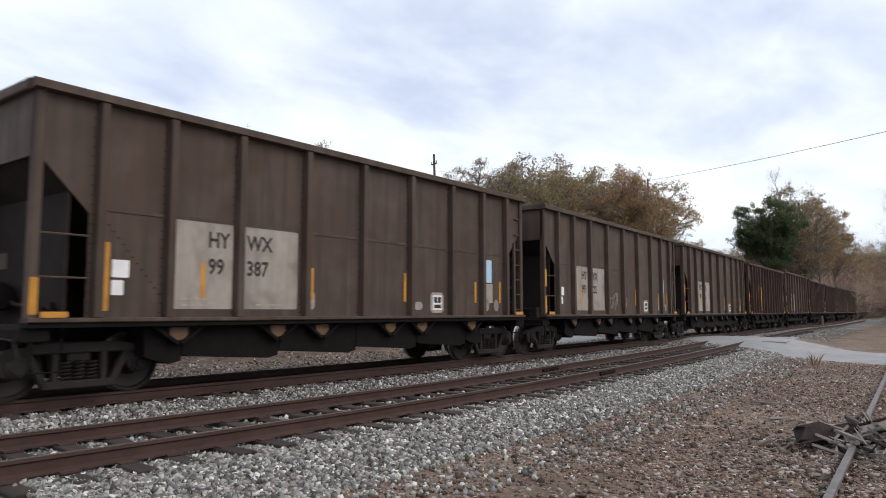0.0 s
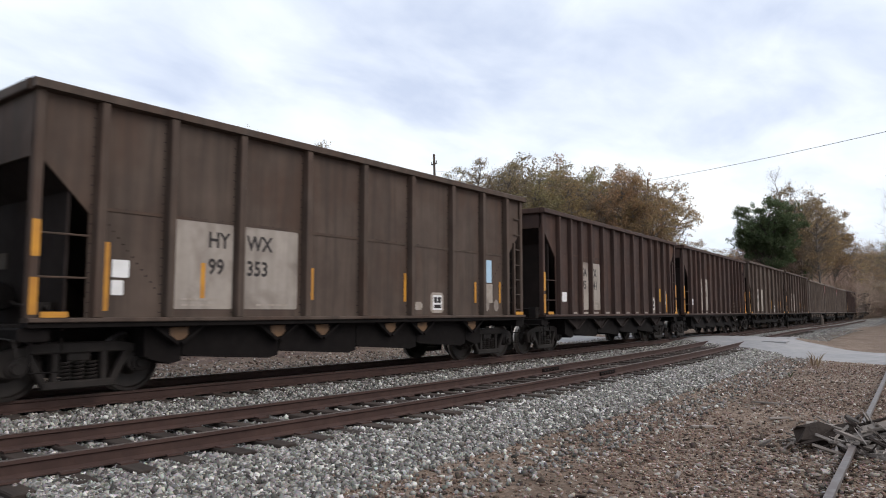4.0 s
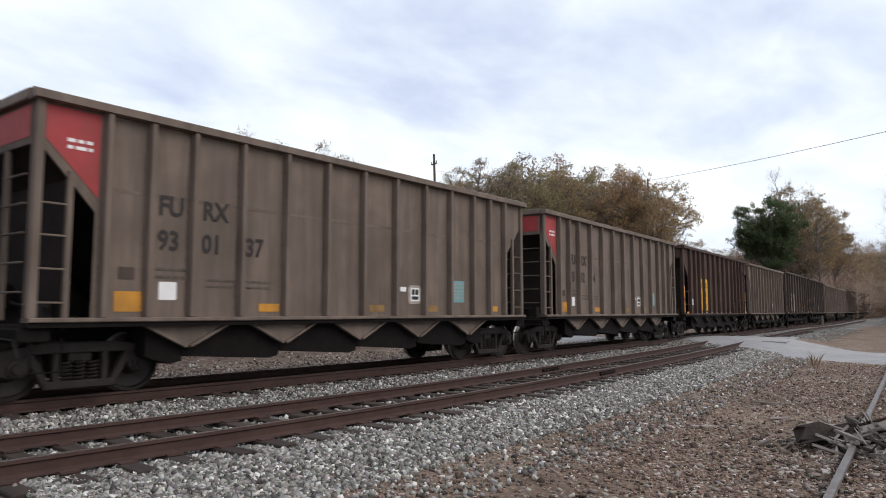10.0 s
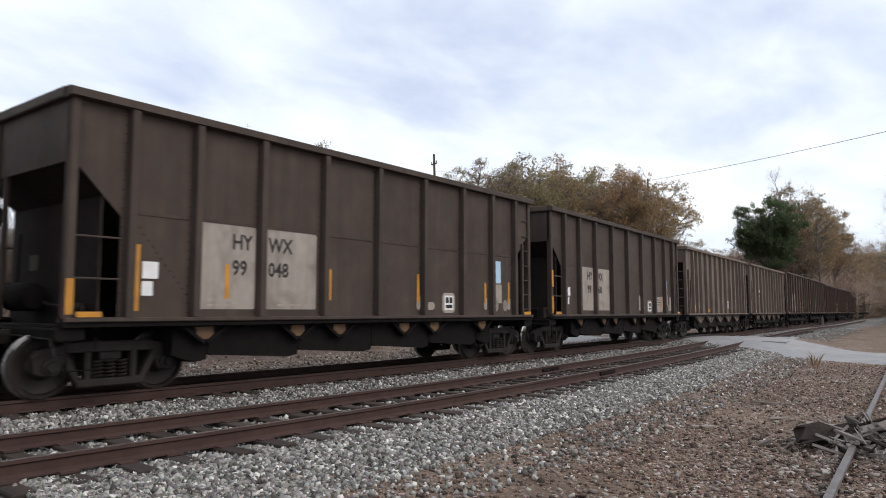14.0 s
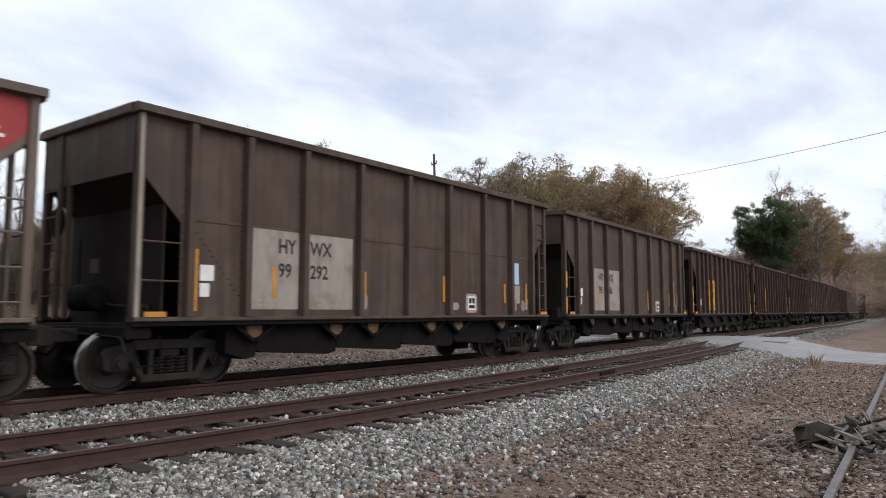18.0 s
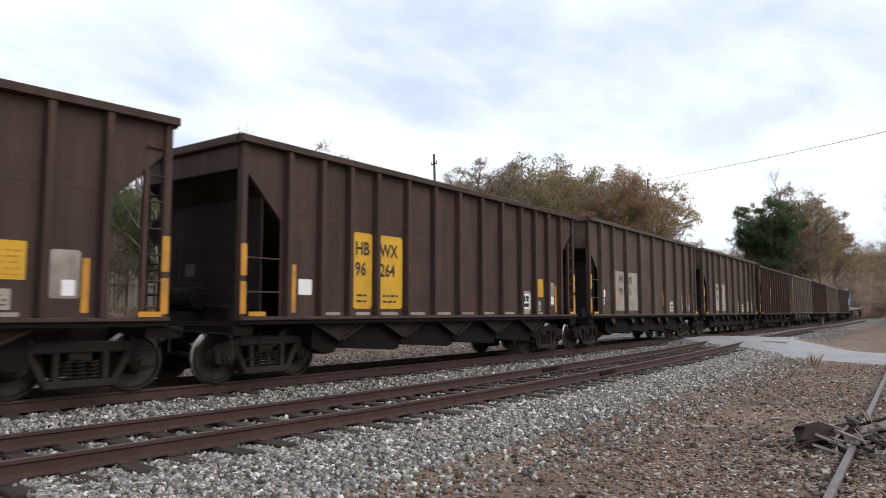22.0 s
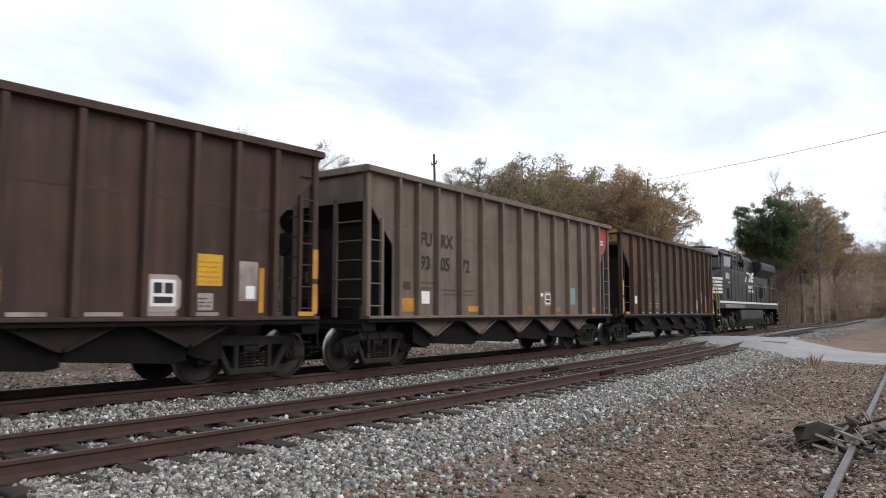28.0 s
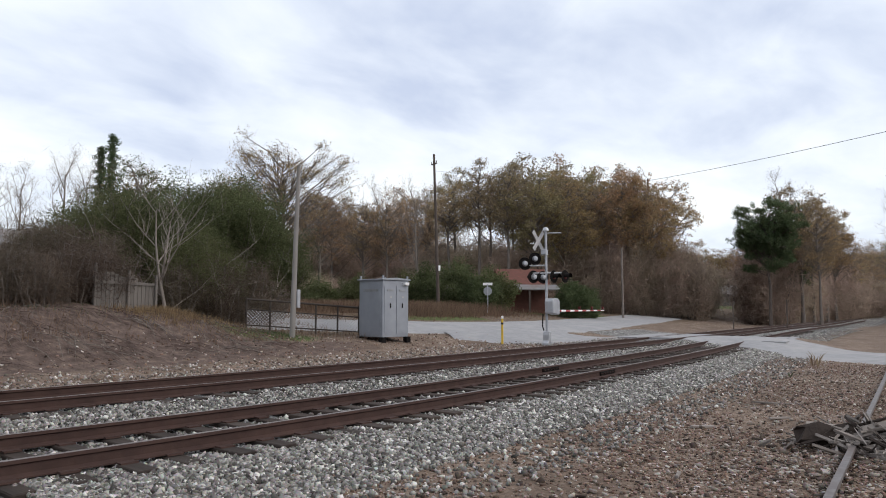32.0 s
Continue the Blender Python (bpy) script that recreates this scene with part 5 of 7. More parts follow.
            if s > 0 or i != 4:
                part("front_stripe", m, LOCOWHITE, lo)
    part("road_number", letters("8021", 0.48, LOCOWHITE, bold=0.014), LOCOWHITE, lo, "white road number", at=pose(-6.97, -1.446, 3.08))
    bars(lo, "small_writing", -5.6, -5.0, (2.86,), LOCOWHITE, 0.05, y=-1.446)
    part("cab_grille", M().box(-5.93, -5.3, -1.452, -1.44, 1.96, 2.55), UNDER, lo)
    # engine hood: wide lower cabinets behind the cab, a slimmer hood after them
    for s in (-1, 1):
        a, b = sorted((s * 0.9, s * 1.46))
        m = M().prism([(s * 0.9, 1.8), (s * 1.46, 1.8), (s * 1.46, 3.58), (s * 1.14, 4.06), (s * 0.9, 4.06)], -4.74, -1.1, "yz")
        part("equipment_cabinet", m, BLACK, lo, bevel=0.02)
        for x in (-3.9, -2.9, -1.95):
            part("cabinet_seam", M().box(x - 0.012, x + 0.012, *sorted((s * 1.455, s * 1.468)), 1.85, 3.45), UNDER, lo)
        part("cabinet_rail", M().tube([(-4.6, s * 1.20, 4.09), (-0.9, s * 1.20, 4.09)], 0.018, 6), GRIME, lo)
        for x0, x1 in ((-4.16, -3.62), (-3.35, -2.79), (-2.50, -1.95)):
            g = part("brake_grid", M().box(x0, x1, *sorted((s * 1.08, s * 1.12)), 4.10, 4.72), UNDER, lo, "dark resistor grid")
            for j in range(6):
                part("louvre", M().box(x0 + 0.02, x1 - 0.02, *sorted((s * 1.12, s * 1.15)), 4.14 + j * 0.095, 4.175 + j * 0.095), BOGIE, g)
        for x in (-4.22, -3.56, -3.41, -2.73, -2.56, -1.89):
            part("grid_post", M().box(x - 0.03, x + 0.03, *sorted((s * 1.12, s * 1.17)), 4.07, 4.78), GRIME, lo)
        part("grid_rail", M().tube([(-4.5, s * 1.32, 4.30), (-1.0, s * 1.32, 4.30)], 0.016, 6), GRIME, lo)
        for x in (-4.5, -3.3, -2.1, -1.0):
            part("rail_stay", M().tube([(x, s * 1.30, 3.84), (x, s * 1.32, 4.30)], 0.014, 6), BLACK, lo)
        part("hood_hatch", M().box(-0.60, -0.17, *sorted((s * 1.10, s * 1.112)), 4.08, 4.57), UNDER, lo)
        part("hood_pipe", M().tube([(-0.95, s * 1.16, 4.80), (-0.90, s * 1.18, 4.66), (-0.16, s * 1.42, 3.36)], 0.03, 7), BLACK, lo)
        m = M().prism([(-1.02, 3.30), (-0.20, 3.30), (-0.20, 3.80), (-0.55, 3.98), (-1.02, 3.98)], *sorted((s * 1.0, s * 1.34)))
        part("filter_box", m, BLACK, lo, bevel=0.02)
        for i in range(5):
            x = -4.3 + i * 0.72
            part("cabinet_panel", M().prism([(x, 3.64), (x + 0.58, 3.64), (x + 0.58, 3.92), (x, 3.92)], *sorted((s * 1.18, s * 1.44))), BLACK, lo, bevel=0.02)
        for x in (1.1, 1.9, 2.7, 3.5, 4.3, 5.1, 5.9, 6.7):
            d = part("hood_door", M().box(x - 0.37, x + 0.37, *sorted((s * 1.0, s * 1.015)), 1.95, 3.3), BLACK, lo)
            part("latch", M().box(x + 0.26, x + 0.31, *sorted((s * 1.015, s * 1.04)), 2.5, 2.66), BOGIE, d)
        for x in (5.6, 6.0, 6.4, 6.8):
            part("hood_vent", M().box(x - 0.09, x + 0.09, *sorted((s * 1.016, s * 1.03)), 2.2, 3.1), UNDER, lo)
    part("upper_hood", M().box(-4.74, 0.0, -1.10, 1.10, 3.7, 4.84, 0.04), BLACK, lo)
    part("engine_hood", M().prism([(-1.0, 1.8), (1.0, 1.8), (1.0, 4.28), (0.8, 4.52), (-0.8, 4.52), (-1.0, 4.28)], -1.1, 8.85, "yz"), BLACK, lo, bevel=0.02)
    part("air_intake", M().prism([(-1.10, 3.0), (-1.10, 4.4), (-0.35, 4.4), (-0.55, 3.4)], -1.42, 1.42), BLACK, lo)
    for x0, x1, up in ((0.45, 0.95, 0.10), (2.1, 2.55, 0.09)):
        part("exhaust_stack", M().box(x0, x1, -0.62, 0.2, 4.86, 4.86 + up, 0.03), BLACK, lo)
    part("radiator", M().prism([(-1.0, 3.60), (-1.5, 4.06), (-1.5, 4.5), (-1.3, 4.62), (1.3, 4.62), (1.5, 4.5), (1.5, 4.06), (1.0, 3.60)], 3.95, 9.30, "yz"), BLACK, lo, "overhanging radiator housing", bevel=0.02)
    part("radiator_top", M().box(4.1, 9.2, -1.2, 1.2, 4.62, 4.66), GRIME, lo)
    for s in (-1, 1):
        part("radiator_screen", M().box(4.1, 9.2, *sorted((s * 1.495, s * 1.51)), 4.12, 4.42), BLACK, lo)
    # the railway's mark on the hood, as plain shapes
    for i in range(5):
        z, x0, x1 = 3.68 - i * 0.130, 0.43 - i * 0.035, (2.30, 1.90, 1.74, 1.60, 1.45)[i]
        for a, b in ((x0, min(1.36, x1)), (1.40, x1)):
            part("emblem_bar", M().prism([(a, z), (b - (0.14 if b == x1 else 0), z), (b, z + 0.095), (a + 0.02, z + 0.095)], -1.03, -1.018), LOCOWHITE, lo)
    for poly in ([(2.20, 3.16), (2.56, 3.16), (2.62, 3.34), (2.40, 3.40), (2.56, 3.76), (2.34, 3.78), (2.46, 3.56)],
                 [(2.60, 3.74), (2.82, 3.76), (3.08, 3.16), (2.86, 3.16)], [(3.00, 3.22), (3.12, 3.22), (3.30, 3.78), (3.16, 3.78)],
                 [(3.28, 3.62), (3.40, 3.80), (3.92, 3.84), (3.86, 3.68)], [(3.22, 3.42), (3.26, 3.56), (3.80, 3.58), (3.74, 3.44)], [(3.14, 3.18), (3.18, 3.33), (3.74, 3.33), (3.64, 3.16)]):
        part("emblem_block", M().prism(poly, -1.03, -1.018), LOCOWHITE, lo)
    for z, x0, x1 in ((2.75, 2.07, 3.40), (2.49, 2.00, 3.56)):
        m, x, k = M(), x0, 0
        while x < x1 - 0.08:
            w = (0.13, 0.10, 0.15)[k % 3]
            m.prism([(x, z), (x + w, z), (x + w + 0.03, z + 0.17), (x + 0.03, z + 0.17)], -1.03, -1.018)
            x, k = x + w + 0.055, k + 1
        part("emblem_writing", m, LOCOWHITE, lo)
    # handrails
    for s in (-1, 1):
        part("handrail", M().tube([(-1.0, s * 1.47, 2.88), (9.3, s * 1.47, 2.90)], 0.02, 6), GRIME, lo)
        for x in (-0.9, 0.6, 2.1, 3.6, 5.1, 6.6, 8.1, 9.5):
            part("stanchion", M().tube([(x, s * 1.47, 1.8), (x, s * 1.47, 2.88)], 0.018, 6), BLACK, lo)
        for x in (-9.62, -8.62):
            part("step_rail", M().tube([(x, s * 1.47, 0.95), (x, s * 1.50, 1.9), (x - 0.10, s * 1.42, 2.5), (x - 0.32, s * 1.30, 2.95)], 0.024, 6), HANDYELLOW, lo, "yellow step handrail")
        part("tail_rail", M().tube([(9.7, s * 1.45, 1.2), (9.78, s * 1.47, 2.0), (9.6, s * 1.46, 2.88)], 0.024, 6), HANDYELLOW, lo, "yellow step handrail")
        for e, x0 in ((-1, -9.55), (1, 9.05)):
            for i in range(4):
                st = part("step", M().box(x0, x0 + 0.75, *sorted((s * 1.15, s * 1.5)), 0.42 + i * 0.33, 0.45 + i * 0.33), UNDER, lo)
                part("step_edge", M().box(x0, x0 + 0.75, *sorted((s * 1.5, s * 1.515)), 0.42 + i * 0.33, 0.46 + i * 0.33), HANDYELLOW if e < 0 else GRIME, st)
            part("step_panel", M().box(x0 + 0.76, x0 + 0.80, *sorted((s * 0.9, s * 1.5)), 0.4, 1.62), BLACK, lo)
    for e in (-1, 1):
        part("plow", M().prism([(e * 9.9, 1.3), (e * 9.9, 0.35), (e * 10.35, 0.22), (e * 10.2, 0.75)], -1.35, 1.35), BLACK, lo)
        part("end_plate", M().box(*sorted((e * 9.95, e * 10.05)), -1.5, 1.5, 0.9, 1.8), BLACK, lo)
        part("coupler", M().box(*sorted((e * 9.9, e * 10.75)), -0.14, 0.14, 0.74, 1.0, 0.03), BOGIE, lo)
        part("headlight", M().lathe([(0.02, -0.02), (0.13, -0.02), (0.13, 0.04)], 14, "x").moved(Matrix.Translation((e * 9.36, 0.35, 3.35 if e > 0 else 2.1))), GALV, lo)
    # tank and trucks
    part("centre_sill", M().box(-9.5, 9.5, -0.85, 0.85, 0.95, 1.42), UNDER, lo)
    part("hood_top", M().prism([(-0.98, 4.3), (-0.98, 4.55), (-0.75, 4.86), (0.75, 4.86), (0.98, 4.55), (0.98, 4.3)], 0.02, 4.0, "yz"), BLACK, lo, bevel=0.02)
    part("fuel_tank", M().prism([(-1.46, 1.35), (-1.48, 0.80), (-1.05, 0.30), (1.05, 0.30), (1.48, 0.80), (1.46, 1.35)], -2.50, 4.22, "yz"), LOCOGREY, lo, "dusty grey fuel tank", bevel=0.04)
    part("air_tank", M().lathe([(0.02, -3.1), (0.2, -3.05), (0.2, -2.6), (0.02, -2.57)], 14, "x").moved(Matrix.Translation((0, -1.1, 0.95))), UNDER, lo)
    ws = wheelset_mesh(0.53)
    for bx in (-6.36, 6.1):
        tr = part("truck", M().box(-2.6, 2.6, -0.5, 0.5, 0.75, 1.1, 0.05), UNDER, lo, "dusty grey three-axle truck", at=pose(bx, 0, 0))
        for s in (-1, 1):
            a, b = sorted((s * 0.98, s * 1.16))
            m = M().prism([(-2.75, 0.62), (-2.6, 0.95), (-1.2, 1.02), (-0.9, 0.85), (0.9, 0.85), (1.2, 1.02), (2.6, 0.95), (2.75, 0.62), (2.3, 0.40), (1.35, 0.48), (1.0, 0.36), (0.5, 0.36), (0.35, 0.48), (-0.35, 0.48), (-0.5, 0.36), (-1.0, 0.36), (-1.35, 0.48), (-2.3, 0.40)], a, b)
            part("truck_frame", m, LOCOGREY, tr, bevel=0.02)
            for dx in (-1.75, 0.0, 1.75):
                part("journal_box", M().box(dx - 0.22, dx + 0.22, *sorted((s * 1.10, s * 1.26)), 0.34, 0.76, 0.05), LOCOGREY, tr, bevel=0.02)
                part("journal_cap", M().lathe([(0.02, s * 1.31), (0.11, s * 1.31), (0.12, s * 1.25)], 14).moved(Matrix.Translation((dx, 0, 0.53))), LOCOGREY, tr)
            for dx in (-0.9, 0.9):
                part("damper", M().tube([(dx - 0.25, s * 1.22, 1.05), (dx + 0.12, s * 1.22, 0.5)], 0.05, 8), LOCOGREY, tr)
                part("brake_cylinder", M().lathe([(0.02, -0.2), (0.13, -0.18), (0.13, 0.18), (0.02, 0.2)], 12, "x").moved(Matrix.Translation((dx * 1.7, s * 1.2, 1.08))), LOCOGREY, tr)
        for dx in (-1.75, 0, 1.75):
            part("wheelset", ws, WHEEL, tr, "worn steel wheels on their axle", at=pose(dx, 0, 0.53))
    # the body is drawn longer than the frame: bring its stations to their places
    old = (-10.75, -9.95, -9.3, -7.1, -4.76, -1.1, 3.07, 9.45, 9.95, 10.75)
    new_x = (-9.80, -9.45, -9.25, -7.9, -5.70, -2.05, 2.10, 8.5, 9.05, 9.80)
    for o in lo.children_recursive:
        if o.name.startswith(("truck", "wheelset", "journal", "damper", "brake_cylinder", "road_number")):
            continue
        co = np.empty(len(o.data.vertices) * 3)
        o.data.vertices.foreach_get("co", co)
        co[0::3] = np.interp(co[0::3], old, new_x)
        o.data.vertices.foreach_set("co", co)
    return lo


LOCO = locomotive()


# ---- things by the crossing ----
WOODPOLE = surf("grey_weathered_pole", (0.26, 0.245, 0.23), (0.19, 0.178, 0.165), 5.0, 0.9, 0.3, 0, stretch=(1, 1, 0.15), fine=25.0)
DARKPOLE = surf("dark_wooden_pole", (0.10, 0.08, 0.068), (0.07, 0.056, 0.048), 5.0, 0.9, 0.3, 0, stretch=(1, 1, 0.15), fine=25.0)
DUSTYPOLE = surf("dusty_brown_pole", (0.20, 0.172, 0.15), (0.15, 0.128, 0.112), 5.0, 0.9, 0.3, 0, stretch=(1, 1, 0.15), fine=25.0)
FENCEDARK = surf("dark_fence_steel", (0.04, 0.034, 0.03), (0.06, 0.048, 0.04), 6.0, 0.8, 0.2)
BOARD = surf("grey_fence_boards", (0.17, 0.155, 0.14), (0.12, 0.108, 0.098), 4.0, 0.9, 0.35, 0, stretch=(1, 1, 0.12), fine=22.0, random_tint=0.15)
REDSIDING = surf("faded_red_boards", (0.15, 0.062, 0.048), (0.11, 0.05, 0.04), 3.0, 0.85, 0.2, 0, (0.09, 0.04, 0.03), 1.0, 0.5)
ROOFTIN = surf("grey_tin_roof", (0.23, 0.23, 0.235), (0.17, 0.165, 0.16), 2.0, 0.6, 0.1, 0.3, (0.16, 0.10, 0.07), 0.8, 0.5)
REDLENS = plain("dark_red_lens", (0.10, 0.012, 0.012), 0.3)
POSTYELLOW = surf("yellow_marker_plastic", (0.62, 0.42, 0.04), (0.5, 0.34, 0.04), 4.0, 0.6, 0.03)
SIGNBACK = surf("grey_sign_back", (0.30, 0.31, 0.32), (0.24, 0.25, 0.26), 5.0, 0.5, 0.03, 0.5)


def seat(x, y):
    return ground_at(x, y)


def signal_hut():
    hx, hy = 23.2, 19.3
    t = thing("signal_hut", "grey aluminium railway signal hut by the crossing", "equipment hut", at=pose(hx, hy, seat(hx, hy), 0, 0, -8.6))
    w, d, h = 0.74, 0.76, 2.55
    part("body", M().box(-w, w, -d, d, 0.14, h - 0.04, 0.03), HUT, t, bevel=0.015)
    part("roof", M().prism([(-w - 0.06, h - 0.04), (w + 0.06, h - 0.04), (w + 0.06, h + 0.02), (0, h + 0.07), (-w - 0.06, h + 0.02)], -d - 0.06, d + 0.06), HUT, t, bevel=0.01)
    for x in (-w + 0.05, w - 0.05):
        for y in (-d + 0.05, d - 0.05):
            part("lifting_post", M().box(x - 0.04, x + 0.04, y - 0.04, y + 0.04, h, h + 0.16, 0.01), HUT, t)
            part("foot", M().box(x - 0.12, x + 0.12, y - 0.12, y + 0.12, -0.1, 0.14, 0.02), UNDER, t)
    for x0, x1 in ((-w + 0.08, -0.02), (0.02, w - 0.08)):
        dr = part("door", M().box(x0, x1, -d - 0.025, -d, 0.28, h - 0.28, 0.008), HUT, t)
        part("handle", M().box((x0 + x1) / 2 - 0.02, (x0 + x1) / 2 + 0.02, -d - 0.06, -d - 0.025, 1.35, 1.55, 0.008), UNDER, dr)
        part("vent", M().box(x0 + 0.15, x1 - 0.15, -d - 0.04, -d - 0.02, h - 0.5, h - 0.42), SIGNBACK, dr)
        part("label", M().box(x0 + 0.3, x0 + 0.40, -d - 0.03, -d - 0.025, 1.77, 1.84), PALEGREY, dr)
    part("side_door", M().box(-w - 0.02, -w, -d + 0.12, d - 0.12, 0.28, h - 0.28, 0.008), HUT, t)
    part("side_vent", M().box(-w - 0.03, -w - 0.015, -d + 0.3, d - 0.3, h - 0.52, h - 0.40), SIGNBACK, t)
    part("lamp", M().box(0.4, 0.62, -d - 0.16, -d, h - 0.24, h - 0.12, 0.02), CLEAN, t)


signal_hut()


def flasher(parent, x, y, z, facing, name="flashing_light"):
    """A round black backing with a hooded red lens, on a short arm."""
    f = part(name, M().lathe([(0.02, 0.0), (0.30, 0.0), (0.305, 0.02), (0.30, 0.04), (0.02, 0.05)], 22, "x"), UNDER, parent, at=pose(x, y, z, 0, 0, facing))
    part("lens", M().lathe([(0.02, 0.09), (0.10, 0.075), (0.13, 0.05)], 16, "x"), REDLENS, f)
    hood = M()
    vs = []
    for k in range(13):
        a = radians(-20 + k * 220 / 12)
        for r, e in ((0.15, 0.05), (0.15, 0.34)):
            vs.append((e, r * math.cos(a), r * math.sin(a)))
    hood.add(vs, [(2 * k, 2 * k + 1, 2 * k + 3, 2 * k + 2) for k in range(12)])
    part("hood", hood, UNDER, f)
    part("lamp_housing", M().lathe([(0.02, -0.16), (0.10, -0.15), (0.14, -0.02), (0.14, 0.0)], 14, "x"), GALV, f)


def crossing_signal():
    gx, gy = 30.4, 15.2
    t = thing("crossing_signal", "railway crossing signal mast with crossbuck, lamps and lifted gate", "crossing signal", at=pose(gx, gy, seat(gx, gy)))
    part("mast", M().tube([(0, 0, 0), (0, 0, 5.50)], 0.062, 12), GALV, t, smooth=True)
    part("base", M().prism([(-0.22, 0.0), (0.22, 0.0), (0.20, 0.12), (0.13, 0.2), (0.12, 0.5), (0.08, 0.66), (-0.08, 0.66), (-0.12, 0.5), (-0.13, 0.2), (-0.20, 0.12)], -0.17, 0.17), GALV, t, "silver cast mast base", bevel=0.03)
    part("gate_machine", M().prism([(-0.36, 1.52), (0.30, 1.44), (0.40, 1.60), (0.36, 2.10), (0.22, 2.22), (-0.30, 2.22), (-0.38, 2.10)], -0.52, -0.08), GALV, t, "silver gate mechanism box", bevel=0.03)
    part("conduit", M().tube([(-0.12, 0.1, 0.7), (-0.22, 0.12, 0.9), (-0.2, 0.1, 1.5)], 0.03, 7), UNDER, t)
    # crossbuck turned to the road
    cb = part("crossbuck", M().box(-0.03, -0.015, -0.60, 0.60, -0.11, 0.11, 0.005).moved(Matrix.Rotation(radians(48), 4, "X")), PALEGREY, t, "white crossbuck boards", at=pose(-0.26, 0.30, 4.98, 0, 0, 82))
    part("crossbuck_arm", M().box(-0.048, -0.032, -0.60, 0.60, -0.11, 0.11, 0.005).moved(Matrix.Rotation(radians(-48), 4, "X")), PALEGREY, cb)
    part("bell", M().lathe([(0.02, 0.18), (0.10, 0.16), (0.15, 0.06), (0.16, 0.0), (0.02, 0.0)], 14, "z"), GALV, t, at=pose(0, 0, 5.47))
    part("wind_arm", M().tube([(-0.05, 0, 5.36), (0.42, -0.62, 5.38)], 0.028, 7), GALV, t)
    arm = part("lamp_arm", M().tube([(-0.55, 0.62, 3.78), (0.0, 0.0, 3.80)], 0.04, 8), GALV, t)
    flasher(t, -0.72, 0.76, 3.88, 42)
    flasher(t, -0.36, 0.40, 4.12, 42)
    part("junction_box", M().box(-0.22, 0.02, -0.1, 0.16, 4.30, 4.56, 0.03), GALV, t)
    part("lamp_arm", M().tube([(-0.45, 0.50, 3.42), (0.48, -0.62, 3.44)], 0.04, 8), GALV, t)
    flasher(t, -0.42, 0.46, 3.25, 60)
    flasher(t, -0.10, 0.12, 3.23, 60)
    flasher(t, 0.22, -0.28, 3.26, -98)
    flasher(t, 0.56, -0.70, 3.28, -98)
    # the arm reaches away along the road edge, low over the verge
    a, b = Vector((0.30, -0.34, 1.62)), Vector((7.3, 0.10, 1.66))
    red = True
    for i in range(12):
        p, q = a.lerp(b, i / 12), a.lerp(b, (i + 1) / 12)
        m = M().tube([p, q], [0.060 - 0.0025 * i, 0.058 - 0.0025 * i], 6)
        part("gate_arm", m, RED if red else CLEAN, t)
        red = not red
    for f in (0.45, 0.72, 0.98):
        p = a.lerp(b, f)
        part("arm_light", M().box(p.x - 0.05, p.x + 0.05, p.y - 0.05, p.y + 0.05, p.z + 0.06, p.z + 0.22, 0.015), REDLENS, t)


crossing_signal()


def pole(name, label, x, y, h, r0, r1, mat, lean=(0, 0), arm=False, box=False):
    t = thing(name, label, "pole", at=pose(x, y, seat(x, y)))
    part("shaft", M().tube([(0, 0, -0.4), (lean[0] * 0.5, lean[1] * 0.5, h * 0.5), (lean[0], lean[1], h)], [r0, (r0 + r1) / 2, r1], 12), mat, t, smooth=True)
    if arm:
        part("crossarm", M().box(lean[0] - 0.06, lean[0] + 0.06, lean[1] - 0.36, lean[1] + 0.36, h - 0.80, h - 0.74, 0.01).moved(Matrix.Rotation(radians(-20), 4, "Z")), mat, t)
        for d in (-0.33, 0.33):
            part("insulator", M().lathe([(0.02, 0.0), (0.06, 0.02), (0.04, 0.1), (0.06, 0.14), (0.02, 0.2)], 10, "z"), SIGNBACK, t,
                 at=Matrix.Rotation(radians(-20), 4, "Z") @ pose(lean[0], lean[1] + d, h - 0.73))
    if box:
        part("meter_box", M().box(0.11, 0.27, -0.16, 0.02, 1.15, 1.85, 0.02), GALV, t)
    return t


pole("utility_pole", "pale grey wooden pole beside the fence", 19.1, 20.5, 6.75, 0.115, 0.075, WOODPOLE, (0.1, -0.1), box=True)
x, y = polar_xy = (55 * math.cos(radians(35.3)), 55 * math.sin(radians(35.3)))
tall_pole = pole("utility_pole", "tall dark wooden utility pole with a crossarm", x, y, 12.6, 0.14, 0.085, DARKPOLE, (-0.25, 0.3), arm=True)
part("number_plate", M().box(-0.30, -0.12, -0.24, -0.17, 3.3, 3.7), CLEAN, tall_pole)
bx, by = 72 * math.cos(radians(20.6)), 72 * math.sin(radians(20.6))
pole("utility_pole", "slim grey pole at the wood's edge", bx, by, 7.0, 0.12, 0.09, DUSTYPOLE)
for br, d, h in ((12.55, 70, 2.4), (8.9, 66, 2.5)):
    pole("line_post", "thin dark post beyond the crossing", d * math.cos(radians(br)), d * math.sin(radians(br)), h, 0.06, 0.05, DARKPOLE)


def cable(a, b, sag, r=0.018):
    pts = [Vector(a).lerp(Vector(b), i / 24) - Vector((0, 0, sag * 4 * (i / 24) * (1 - i / 24))) for i in range(25)]
    tagged(new("overhead_cable", M().tube(pts, r, 5).mesh("overhead_cable", UNDER)), "thin dark overhead cable across the sky", "cable")


